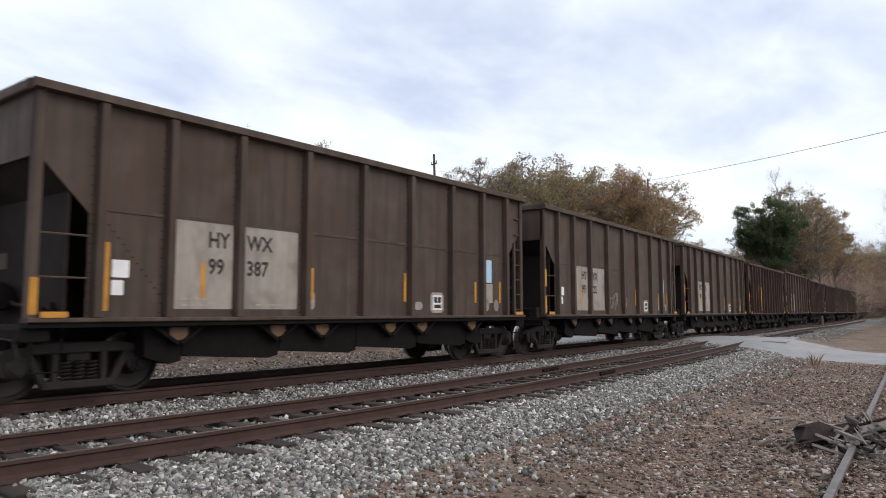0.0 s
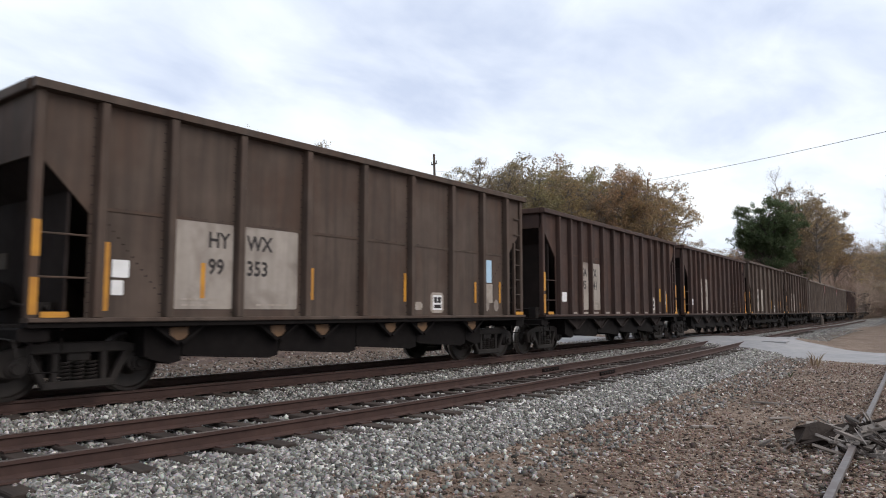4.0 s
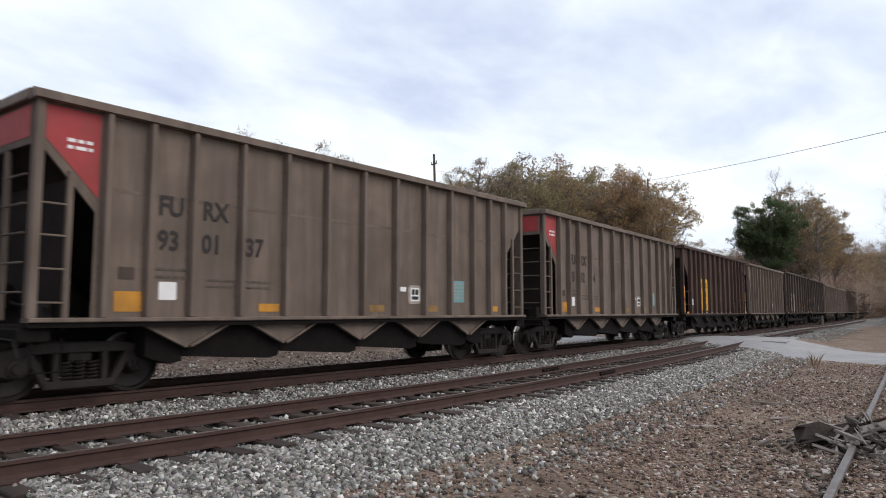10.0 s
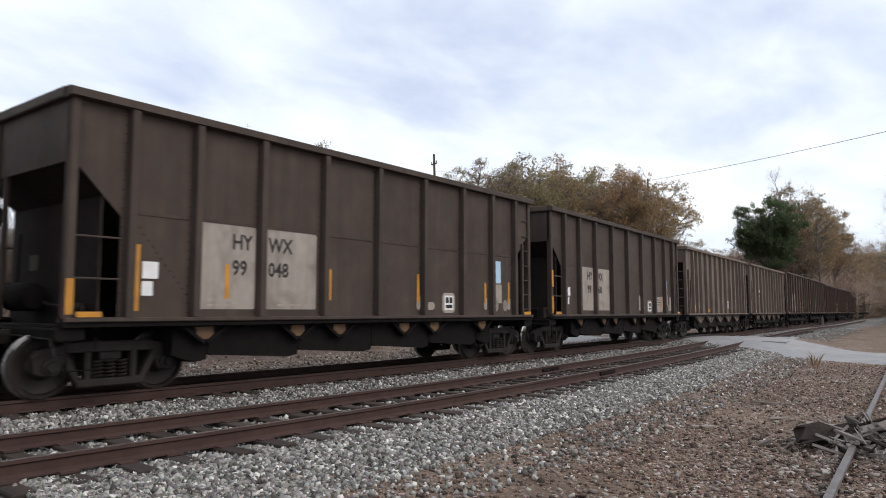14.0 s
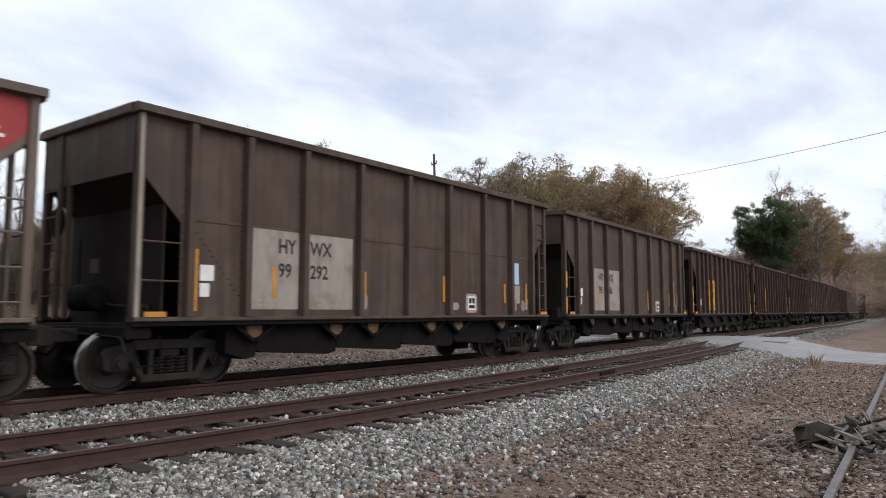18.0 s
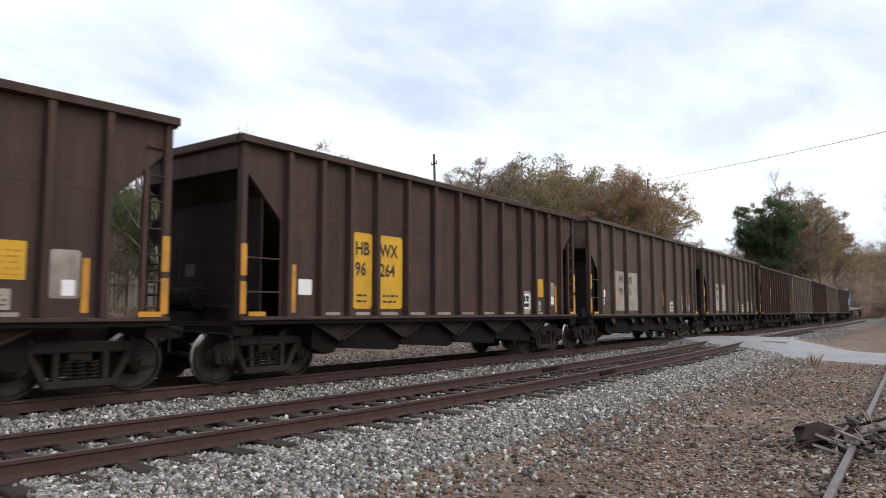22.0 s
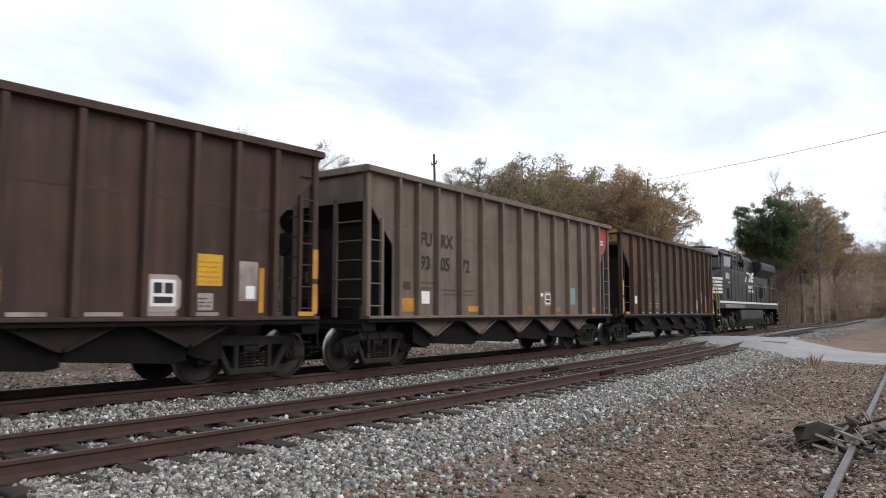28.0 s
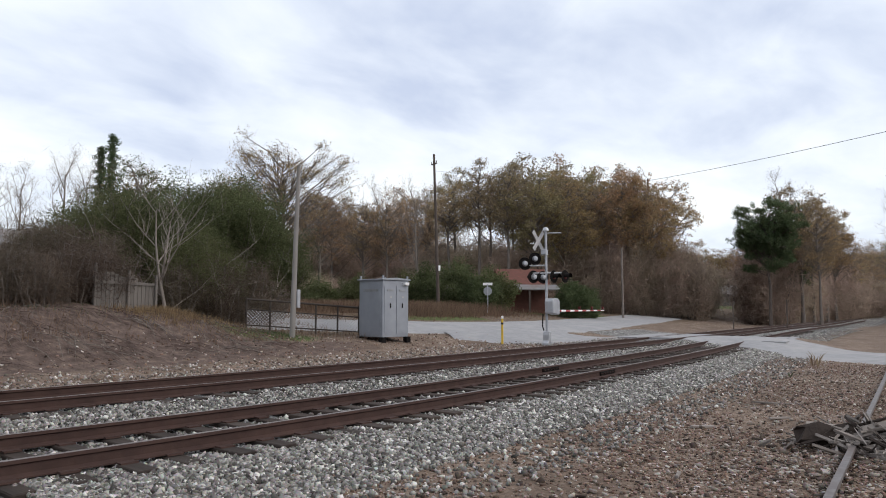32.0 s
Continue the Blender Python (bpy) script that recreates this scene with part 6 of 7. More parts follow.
HIDDEN = Vector((90.1, 30.1, 18.4))
cable(HIDDEN, (52.0, -8.0, 14.0), 0.35, 0.022)
cable((x - 0.25, y + 0.3, 12.4), HIDDEN, 0.5, 0.010)
pole("utility_pole", "wooden pole hidden among the trees", 90.1, 30.1, HIDDEN.z + 0.3 - seat(90.1, 30.1), 0.17, 0.11, DARKPOLE)
pole("utility_pole", "wooden pole carrying the cable beyond the road", 52.0, -8.0, 15.6, 0.18, 0.12, DARKPOLE)


def chain_fence():
    a, b = Vector((19.0, 23.1)), Vector((23.4, 20.9))
    t = thing("chain_fence", "low dark chain-link fence with heavy rails", "fence", at=pose(0, 0, 0))
    d = (b - a).normalized()
    n = 5
    za = [seat(*(a.lerp(b, i / n))) for i in range(n + 1)]
    for i in range(n + 1):
        p = a.lerp(b, i / n)
        part("post", M().tube([(p.x, p.y, za[i] - 0.2), (p.x, p.y, za[i] + 1.30)], 0.04, 8), FENCEDARK, t)
    for z in (1.22, 0.80, 0.16):
        part("rail", M().tube([(a.x, a.y, za[0] + z), (b.x, b.y, za[-1] + z)], 0.028 if z < 1.1 else 0.045, 7), FENCEDARK, t)
    m, L = M(), (b - a).length
    k = int(L / 0.14)
    for i in range(k):
        for s in (-1, 1):
            u0 = i * 0.14
            u1 = min(L, max(0.0, u0 + s * 0.62))
            run = abs(u1 - u0) / 0.62
            if run < 0.1:
                continue
            p, q = a + d * u0, a + d * u1
            f0, f1 = za[0] + (za[-1] - za[0]) * u0 / L, za[0] + (za[-1] - za[0]) * u1 / L
            m.tube([(p.x, p.y, f0 + 0.17), (q.x, q.y, f1 + 0.17 + 0.62 * run)], 0.009, 3, caps=False)
    tagged(part("wire_mesh", m, GALV, t, "pale chain-link mesh"), kind="stuff")


chain_fence()


def board_fence():
    a, b = Vector((12.6, 23.2)), Vector((15.6, 24.2))
    t = thing("board_fence", "short grey weathered board fence on the bank", "fence")
    L = (b - a).length
    ang = math.degrees(math.atan2(b.y - a.y, b.x - a.x))
    n = 16
    for i in range(n):
        p = a.lerp(b, (i + 0.5) / n)
        h = 1.2 - 0.3 * max(0, i - 9) / 7 + 0.05 * math.sin(i * 5.1)
        part("board", M().box(-L / n / 2 + 0.008, L / n / 2 - 0.008, -0.012, 0.012, -0.2, h, 0.004), BOARD, t, at=pose(p.x, p.y, seat(p.x, p.y), 0, 0, ang))
    for f in (0.02, 0.52, 0.98):
        p = a.lerp(b, f)
        part("post", M().tube([(p.x, p.y - 0.08, seat(p.x, p.y) - 0.2), (p.x, p.y - 0.08, seat(p.x, p.y) + 1.42)], [0.06, 0.05], 8), BOARD, t)
    p = a.lerp(b, 0.5)
    part("rail", M().box(-L / 2, L / 2, -0.06, -0.015, 0.9, 1.0), BOARD, t, at=pose(p.x, p.y, seat(p.x, p.y), 0, 0, ang))


board_fence()


def house(name, label, x, y, turn, w, d, h, roof_h, wall, roof, windows=()):
    t = thing(name, label, "building", at=pose(x, y, seat(x, y), 0, 0, turn))
    part("wall", M().box(-w / 2, w / 2, -d / 2, d / 2, -0.4, h), wall, t)
    part("gable", M().prism([(-d / 2, h), (d / 2, h), (0, h + roof_h - 0.12)], -w / 2, w / 2, "yz"), wall, t)
    for s in (-1, 1):
        m = M().prism([(0, h + roof_h), (s * (d / 2 + 0.35), h - 0.12), (s * (d / 2 + 0.35), h - 0.02), (0, h + roof_h + 0.1)], -w / 2 - 0.3, w / 2 + 0.3, "yz")
        part("roof", m, roof, t)
    for wx, wz, ww, wh in windows:
        f = part("window", M().box(wx - ww / 2 - 0.06, wx + ww / 2 + 0.06, -d / 2 - 0.03, -d / 2, wz - 0.06, wz + wh + 0.06), CLEAN, t)
        part("pane", M().box(wx - ww / 2, wx + ww / 2, -d / 2 - 0.036, -d / 2 - 0.03, wz, wz + wh), GLASS_DARK, f)
    return t


B = lambda br, d: (d * math.cos(radians(br)), d * math.sin(radians(br)))
barn = house("barn", "faded red board barn half hidden by shrubs", *B(28.7, 70), -48, 4.4, 4.2, 2.6, 1.6, REDSIDING, REDSIDING)
part("lean_to_roof", M().prism([(-2.5, 2.55), (-4.1, 2.1), (-4.1, 2.2), (-2.5, 2.68)], -3.0, 3.0, "yz"), ROOFTIN, barn)
for px in (-2.6, 0.0, 2.6):
    part("lean_to_post", M().box(px - 0.08, px + 0.08, -4.0, -3.84, -0.3, 2.15), DARKPOLE, barn)
house("workshop", "long grey metal building behind the thicket", *B(64.5, 40), -24, 16, 7, 2.7, 0.9, HUT, ROOFTIN, ((3.0, 1.4, 1.2, 1.0), (-2.0, 1.4, 1.2, 1.0)))
house("far_house", "small pale-roofed house far across the field", *B(13.4, 160), -60, 8, 6, 2.4, 1.8, BOARD, ROOFTIN, ((2.0, 1.0, 1.0, 1.1), (-2.5, 1.0, 1.0, 1.1)))


def signs():
    x, y = B(31.3, 56)
    t = thing("stop_sign", "back of a road sign on a post", "road sign", at=pose(x, y, seat(x, y), 0, 0, 125))
    part("post", M().box(-0.03, 0.03, -0.03, 0.03, -0.3, 2.5), GALV, t)
    oct8 = [(0.36 * math.cos(radians(22.5 + 45 * k)), 1.95 + 0.36 * math.sin(radians(22.5 + 45 * k))) for k in range(8)]
    part("plate", M().prism(oct8, -0.045, -0.032), SIGNBACK, t)
    part("name_plate", M().box(-0.38, 0.38, -0.045, -0.03, 2.42, 2.62), CLEAN, t)
    x, y = B(30.15, 33.4)
    t = thing("marker_post", "yellow plastic marker post", "post", at=pose(x, y, seat(x, y)))
    part("tube", M().tube([(0, 0, -0.2), (0, 0, 1.2)], 0.055, 10), POSTYELLOW, t, smooth=True)
    part("cap", M().lathe([(0.06, 0.0), (0.06, 0.09), (0.02, 0.13)], 10, "z"), CLEAN, t, at=pose(0, 0, 1.2))
    part("band", M().tube([(0, 0, 0.92), (0, 0, 1.02)], 0.058, 10), INK, t)


signs()
WEATHERED = surf("split_grey_timber", (0.33, 0.30, 0.275), (0.17, 0.148, 0.13), 7.0, 0.95, 0.6, 0, (0.05, 0.04, 0.035), 2.5, 0.5, stretch=(0.15, 1, 1), fine=30.0, random_tint=0.3)
BANKSTICK = surf("reddish_dead_vines", (0.13, 0.092, 0.078), (0.085, 0.06, 0.052), 6.0, 0.95, 0.2)
ROTTEN = surf("rotten_dark_timber", (0.030, 0.023, 0.020), (0.055, 0.042, 0.035), 6.0, 0.95, 0.6, fine=30.0)


def debris():
    """A rotten sleeper broken into splinters over the old rail."""
    rng = random.Random(4)
    cx, cy = 10.2, 0.82
    t = thing("broken_sleeper", "rotten sleeper broken into grey splinters over the old rail", "timber debris", at=pose(cx, cy, seat(cx, cy)))
    t.scale = (1.05, 1.05, 1.45)
    for px, py, pz, L, a in ((-0.06, 0.36, 0.13, 0.62, -60), (0.12, 0.02, 0.08, 0.42, -35), (0.24, -0.30, 0.13, 0.45, -75), (-0.10, 0.12, 0.04, 0.36, 20), (0.0, 0.42, 0.06, 0.3, 10)):
        m = M()
        for x0, x1 in ((-L / 2, L / 2),):
            ring = [(-0.09, -0.06), (0.02, -0.08), (0.09, -0.04), (0.085, 0.05), (-0.03, 0.075), (-0.095, 0.035)]
            vs = [(x + rng.uniform(-0.08, 0.08), p + rng.uniform(-0.03, 0.03), q + rng.uniform(-0.03, 0.03)) for x in (x0, x0 * 0.3, x1 * 0.4, x1) for p, q in ring]
            fs = [tuple(range(6)), tuple(range(18, 24))] + [(i * 6 + j, i * 6 + (j + 1) % 6, i * 6 + 6 + (j + 1) % 6, i * 6 + 6 + j) for i in range(3) for j in range(6)]
            m.add(vs, fs)
        part("rotten_chunk", m, ROTTEN, t, "dark rotten chunk", at=pose(px, py, pz, rng.uniform(-20, 20), rng.uniform(-10, 10), a), bevel=0.008)
    for i in range(150):
        a = radians(rng.choice((rng.gauss(25, 18), rng.gauss(100, 30), rng.gauss(150, 40))))
        L, w = rng.uniform(0.10, 0.55), rng.uniform(0.008, 0.034)
        m = M().prism([(-L / 2, -w * 0.3), (-L * 0.1, -w * 0.6), (L / 2, -w * 0.1), (L * 0.46, w * 0.15), (L * 0.05, w * 0.5), (-L * 0.47, w * 0.45)], -w * 0.4, w * 0.4, "xy")
        px, py = rng.gauss(-0.05, 0.28), rng.gauss(-0.05, 0.42)
        pz = max(0.02, 0.30 - 0.30 * math.hypot(px / 0.5, py / 0.75)) * rng.uniform(0.3, 1.1) + 0.02
        part("splinter", m, WEATHERED if rng.random() < 0.78 else ROTTEN, t, at=pose(px, py, pz, rng.uniform(-40, 40), rng.uniform(-25, 25), math.degrees(a)))
    for px, py, pz, L, w, a in ((0.0, -0.02, 0.13, 0.58, 0.12, -32), (0.24, -0.30, 0.20, 0.42, 0.10, -70), (0.10, 0.12, 0.24, 0.5, 0.06, 15), (-0.22, 0.22, 0.07, 0.34, 0.11, -25), (0.30, -0.05, 0.10, 0.5, 0.07, 60),
                               (-0.05, 0.36, 0.19, 0.50, 0.13, -62), (-0.14, 0.02, 0.12, 0.62, 0.08, -20), (0.05, -0.20, 0.22, 0.55, 0.09, -48), (-0.20, -0.12, 0.06, 0.5, 0.10, -35), (0.16, 0.26, 0.16, 0.4, 0.08, -80), (-0.02, -0.38, 0.10, 0.46, 0.09, -15), (0.26, 0.10, 0.18, 0.44, 0.06, -28)):
        m = M().prism([(-L / 2, -w * 0.4), (-L * 0.2, -w * 0.5), (L * 0.42, -w * 0.46), (L * 0.5, -w * 0.1), (L * 0.38, w * 0.1), (L * 0.47, w * 0.36), (-L * 0.1, w * 0.5), (-L * 0.38, w * 0.44), (-L * 0.46, w * 0.1)], -0.016, 0.016, "xy")
        part("plank_piece", m, WEATHERED if w > 0.065 else ROTTEN, t, "split grey plank piece", at=pose(px, py, pz, rng.uniform(-25, 25), rng.uniform(-12, 12), a), bevel=0.008)
    # a pale plank and twigs lying on the gravel
    for x, y, L, w, a in ((11.05, 2.95, 0.42, 0.10, -40), (14.6, 2.55, 0.9, 0.05, -62), (12.6, 2.15, 0.5, 0.06, -30), (7.6, 2.3, 0.3, 0.04, 10)):
        o = new("fallen_plank", M().prism([(-L / 2, -w / 2), (L / 2, -w * 0.35), (L * 0.47, w / 2), (-L * 0.46, w * 0.4)], 0.0, 0.035, "xy").mesh("fallen_plank", WEATHERED, bevel=0.006))
        o.matrix_basis = pose(x, y, seat(x, y) + 0.005, 0, 3, a)
        tagged(o, "pale splintered piece of wood lying on gravel", "timber debris", "wood scraps on the gravel")


debris()


def weeds():
    """Small green weeds on the gravel and brushwood lying on the bank."""
    rng = random.Random(6)
    for x, y, s in ((5.35, 2.45, 0.16), (24.6, 3.05, 0.5), (24.4, 3.15, 0.4), (20.5, 3.2, 0.14)):
        m = M()
        for i in range(16):
            a, L = rng.uniform(0, 6.28), s * rng.uniform(0.6, 1.2)
            tip = Vector((math.cos(a) * L * 0.6, math.sin(a) * L * 0.6, L))
            side = Vector((-math.sin(a), math.cos(a), 0)) * (L * 0.08 if s < 0.2 else 0.012)
            mid = tip * 0.5 + Vector((0, 0, L * 0.15))
            m.add([(0, 0, 0), mid + side, tip, mid - side], [(0, 1, 2, 3)])
        o = new("weed", m.mesh("weed", BRIGHT if s < 0.2 else STRAW))
        o.matrix_basis = pose(x, y, seat(x, y) + 0.01)
        tagged(o, "small green weed growing in the gravel", "weed", "weeds on the gravel")
    t = thing("brushwood_pile", "cut brushwood lying down the dirt bank", "brushwood")
    for i in range(110):
        x = rng.uniform(4.5, 17.5)
        y = line_y(x) + rng.uniform(7.6, 11.5)
        stick = M()
        for _ in range(4):
            a, L = rng.gauss(-1.45, 0.4), rng.uniform(0.4, 1.5)
            px, py = x + rng.gauss(0, 0.35), y + rng.gauss(0, 0.25)
            p = Vector((px, py, seat(px, py) + 0.04))
            q = Vector((px + math.cos(a) * L, py + math.sin(a) * L, 0))
            q.z = seat(q.x, q.y) + rng.uniform(0.01, 0.10)
            m = (p + q) / 2 + Vector((rng.gauss(0, 0.08), rng.gauss(0, 0.08), 0.06))
            stick.tube([p, p.lerp(m, 0.5) + Vector((0, 0, 0.03)), m, m.lerp(q, 0.5), q], [0.012, 0.011, 0.009, 0.007, 0.003], 4)
        part("stick", stick, (BANKSTICK, BANKSTICK, BARK)[i % 3], t)


# ---- trees and shrubs ----
def leaf_material(name, stops):
    m = bpy.data.materials.new(name)
    m.use_nodes = True
    nt = m.node_tree
    b = nt.nodes["Principled BSDF"]
    b.inputs["Roughness"].default_value = 0.75
    b.inputs["Specular IOR Level"].default_value = 0.15
    geo, r = nt.nodes.new("ShaderNodeNewGeometry"), nt.nodes.new("ShaderNodeValToRGB")
    e = r.color_ramp.elements
    e[0].position, e[0].color = 0.0, (*stops[0], 1)
    e[1].position, e[1].color = 1.0, (*stops[-1], 1)
    for i, c in enumerate(stops[1:-1]):
        e.new((i + 1) / (len(stops) - 1)).color = (*c, 1)
    nt.links.new(geo.outputs["Random Per Island"], r.inputs[0])
    info, mr, hs = nt.nodes.new("ShaderNodeObjectInfo"), nt.nodes.new("ShaderNodeMapRange"), nt.nodes.new("ShaderNodeHueSaturation")
    mr.inputs["To Min"].default_value, mr.inputs["To Max"].default_value = 0.78, 1.22
    nt.links.new(info.outputs["Random"], mr.inputs["Value"])
    # each tree leans a little to red or to green
    spin, part_of = nt.nodes.new("ShaderNodeMath"), nt.nodes.new("ShaderNodeMapRange")
    spin.operation = "FRACT"
    mul = nt.nodes.new("ShaderNodeMath")
    mul.operation = "MULTIPLY"
    mul.inputs[1].default_value = 17.3
    nt.links.new(info.outputs["Random"], mul.inputs[0])
    nt.links.new(mul.outputs[0], spin.inputs[0])
    part_of.inputs["To Min"].default_value, part_of.inputs["To Max"].default_value = 0.485, 0.525
    nt.links.new(spin.outputs[0], part_of.inputs["Value"])
    nt.links.new(part_of.outputs[0], hs.inputs["Hue"])
    nt.links.new(mr.outputs[0], hs.inputs["Value"])
    nt.links.new(r.outputs[0], hs.inputs["Color"])
    nt.links.new(hs.outputs[0], b.inputs["Base Color"])
    # thin leaves let part of the light through
    tr, mx, out = nt.nodes.new("ShaderNodeBsdfTranslucent"), nt.nodes.new("ShaderNodeMixShader"), nt.nodes["Material Output"]
    nt.links.new(hs.outputs[0], tr.inputs["Color"])
    mx.inputs[0].default_value = 0.5
    nt.links.new(b.outputs[0], mx.inputs[1])
    nt.links.new(tr.outputs[0], mx.inputs[2])
    nt.links.new(mx.outputs[0], out.inputs["Surface"])
    return m


BARK = surf("grey_brown_bark", (0.19, 0.162, 0.14), (0.125, 0.106, 0.092), 6.0, 0.95, 0.5, 0, stretch=(1, 1, 0.25), fine=25.0, bump_dist=0.02)
PALEBARK = surf("pale_grey_bark", (0.27, 0.24, 0.21), (0.18, 0.155, 0.135), 6.0, 0.95, 0.4, 0, stretch=(1, 1, 0.25), fine=25.0)
RUSSET = leaf_material("russet_oak_leaves", [(0.22, 0.145, 0.092), (0.35, 0.225, 0.122), (0.43, 0.285, 0.150), (0.37, 0.28, 0.17)])
OLIVE = leaf_material("olive_autumn_leaves", [(0.19, 0.155, 0.090), (0.29, 0.23, 0.13), (0.37, 0.285, 0.165)])
DULL = leaf_material("dull_brown_twigs", [(0.29, 0.215, 0.172), (0.38, 0.29, 0.235), (0.46, 0.36, 0.29)])
BANKTWIG = leaf_material("dark_brown_bank_twigs", [(0.095, 0.072, 0.056), (0.14, 0.108, 0.084), (0.20, 0.155, 0.12)])
PINEGREEN = leaf_material("pine_needles", [(0.060, 0.085, 0.044), (0.095, 0.128, 0.064), (0.140, 0.175, 0.090)])
PRIVET = leaf_material("evergreen_shrub_leaves", [(0.070, 0.080, 0.038), (0.115, 0.130, 0.060), (0.165, 0.175, 0.088)])
BRIGHT = leaf_material("bright_green_shrub_leaves", [(0.055, 0.072, 0.034), (0.095, 0.118, 0.055), (0.13, 0.155, 0.078)])
GOLDEN = leaf_material("golden_grass_blades", [(0.17, 0.118, 0.072), (0.23, 0.160, 0.094), (0.29, 0.205, 0.12)])
STRAW = leaf_material("dry_grass_blades", [(0.14, 0.100, 0.070), (0.20, 0.142, 0.096), (0.27, 0.19, 0.125)])


def branches(h, seed, spread=0.5, first=0.3, levels=3, lean=0.05, up=0.5, kids=(9, 5, 4), trunk_r=None):
    """Tapered tubes for trunk and limbs, and the tips where leaves grow."""
    rng = random.Random(seed)
    trunk, limbs, tips = M(), M(), []
    r0 = trunk_r or h * 0.017
    n = 7
    pts = [Vector((0, 0, -0.3))]
    d = Vector((rng.uniform(-lean, lean), rng.uniform(-lean, lean), 1))
    for i in range(n):
        d = (d + Vector((rng.uniform(-0.07, 0.07), rng.uniform(-0.07, 0.07), 0.1))).normalized()
        pts.append(pts[-1] + d * h / n * 0.94)
    rs = [r0 * (1.25 if i == 0 else 1 - 0.82 * i / n) for i in range(n + 1)]
    trunk.tube(pts, rs, 8)

    def grow(p, d, length, r, level):
        k = 4
        q = [p]
        for i in range(k):
            d = (d + Vector((rng.uniform(-0.22, 0.22), rng.uniform(-0.22, 0.22), rng.uniform(-0.05, 0.2) * up * 2))).normalized()
            q.append(q[-1] + d * length / k)
        limbs.tube(q, [r * (1 - 0.75 * i / k) for i in range(k + 1)], 5 if level < 2 else 3, caps=False)
        tips.append(q[-1])
        if level >= 2:
            tips.append(q[-2])
        if level < levels:
            for _ in range(kids[level]):
                i = rng.randint(1, k)
                a = rng.uniform(0, 2 * math.pi)
                e = (d * 0.8 + Vector((math.cos(a), math.sin(a), rng.uniform(-0.2, 0.8))) * 0.8).normalized()
                grow(q[i], e, length * rng.uniform(0.42, 0.65), r * 0.5, level + 1)

    for i in range(kids[0]):
        t = first + (0.97 - first) * i / (kids[0] - 1)
        j = min(n - 1, int(t * n))
        p = pts[j].lerp(pts[j + 1], t * n - j)
        a = i * 2.4 + rng.uniform(-0.5, 0.5)
        e = Vector((math.cos(a), math.sin(a), up + t * 0.8)).normalized()
        grow(p, e, h * spread * (1.05 - 0.65 * t) * rng.uniform(0.75, 1.1), r0 * 0.42 * (1.1 - 0.6 * t), 1)
    return trunk, limbs, tips


def leaf_mesh(name, centres, per, blob, size, mat, seed, flat=0.8, slim=0.33):
    """Small folded leaves scattered round points."""
    rng = np.random.default_rng(seed)
    c = np.repeat(np.array([tuple(p) for p in centres]), per, 0)
    n = len(c)
    c = c + np.clip(rng.normal(size=(n, 3)), -1.1, 1.1) * blob * np.array([1, 1, flat])
    u = rng.normal(size=(n, 3))
    u /= np.linalg.norm(u, axis=1)[:, None]
    w = np.cross(u, rng.normal(size=(n, 3)))
    w /= np.linalg.norm(w, axis=1)[:, None] + 1e-9
    s = size * rng.uniform(0.5, 1.3, (n, 1))
    k = np.cross(u, w) * s * 0.75 * slim
    v = np.stack([c - u * s * 0.6, c + w * s * slim + k, c + u * s * 0.6, c - w * s * slim + k], 1)
    f = (np.arange(n) * 4)[:, None] + np.array([0, 1, 2, 3])
    me = bpy.data.meshes.new(name)
    me.vertices.add(n * 4)
    me.vertices.foreach_set("co", v.ravel())
    me.loops.add(n * 4)
    me.loops.foreach_set("vertex_index", f.ravel())
    me.polygons.add(n)
    me.polygons.foreach_set("loop_start", np.arange(n) * 4)
    me.update(calc_edges=True)
    me.materials.append(mat)
    return me


def tree(name, h, seed, label, leaf=None, per=10, blob=0.35, size=0.22, bark=BARK, cat="tree", leafname="crown", thin=1.0, twigs=4, **kw):
    t = thing(name, label, cat)
    trunk, limbs, tips = branches(h, seed, **kw)
    part("trunk", trunk, bark, t, smooth=True)
    part("branchwork", limbs, bark, t)
    if twigs:
        part("twig_haze", leaf_mesh("twig_haze", tips, twigs, 0.35, 0.6, bark, seed + 1, 0.9, 0.011), bark, t)
    if leaf:
        rng = random.Random(seed)
        tips = [p for p in tips if rng.random() < thin]
        part(leafname, leaf_mesh(leafname, tips, per, blob, size, leaf, seed), leaf, t)
    return t


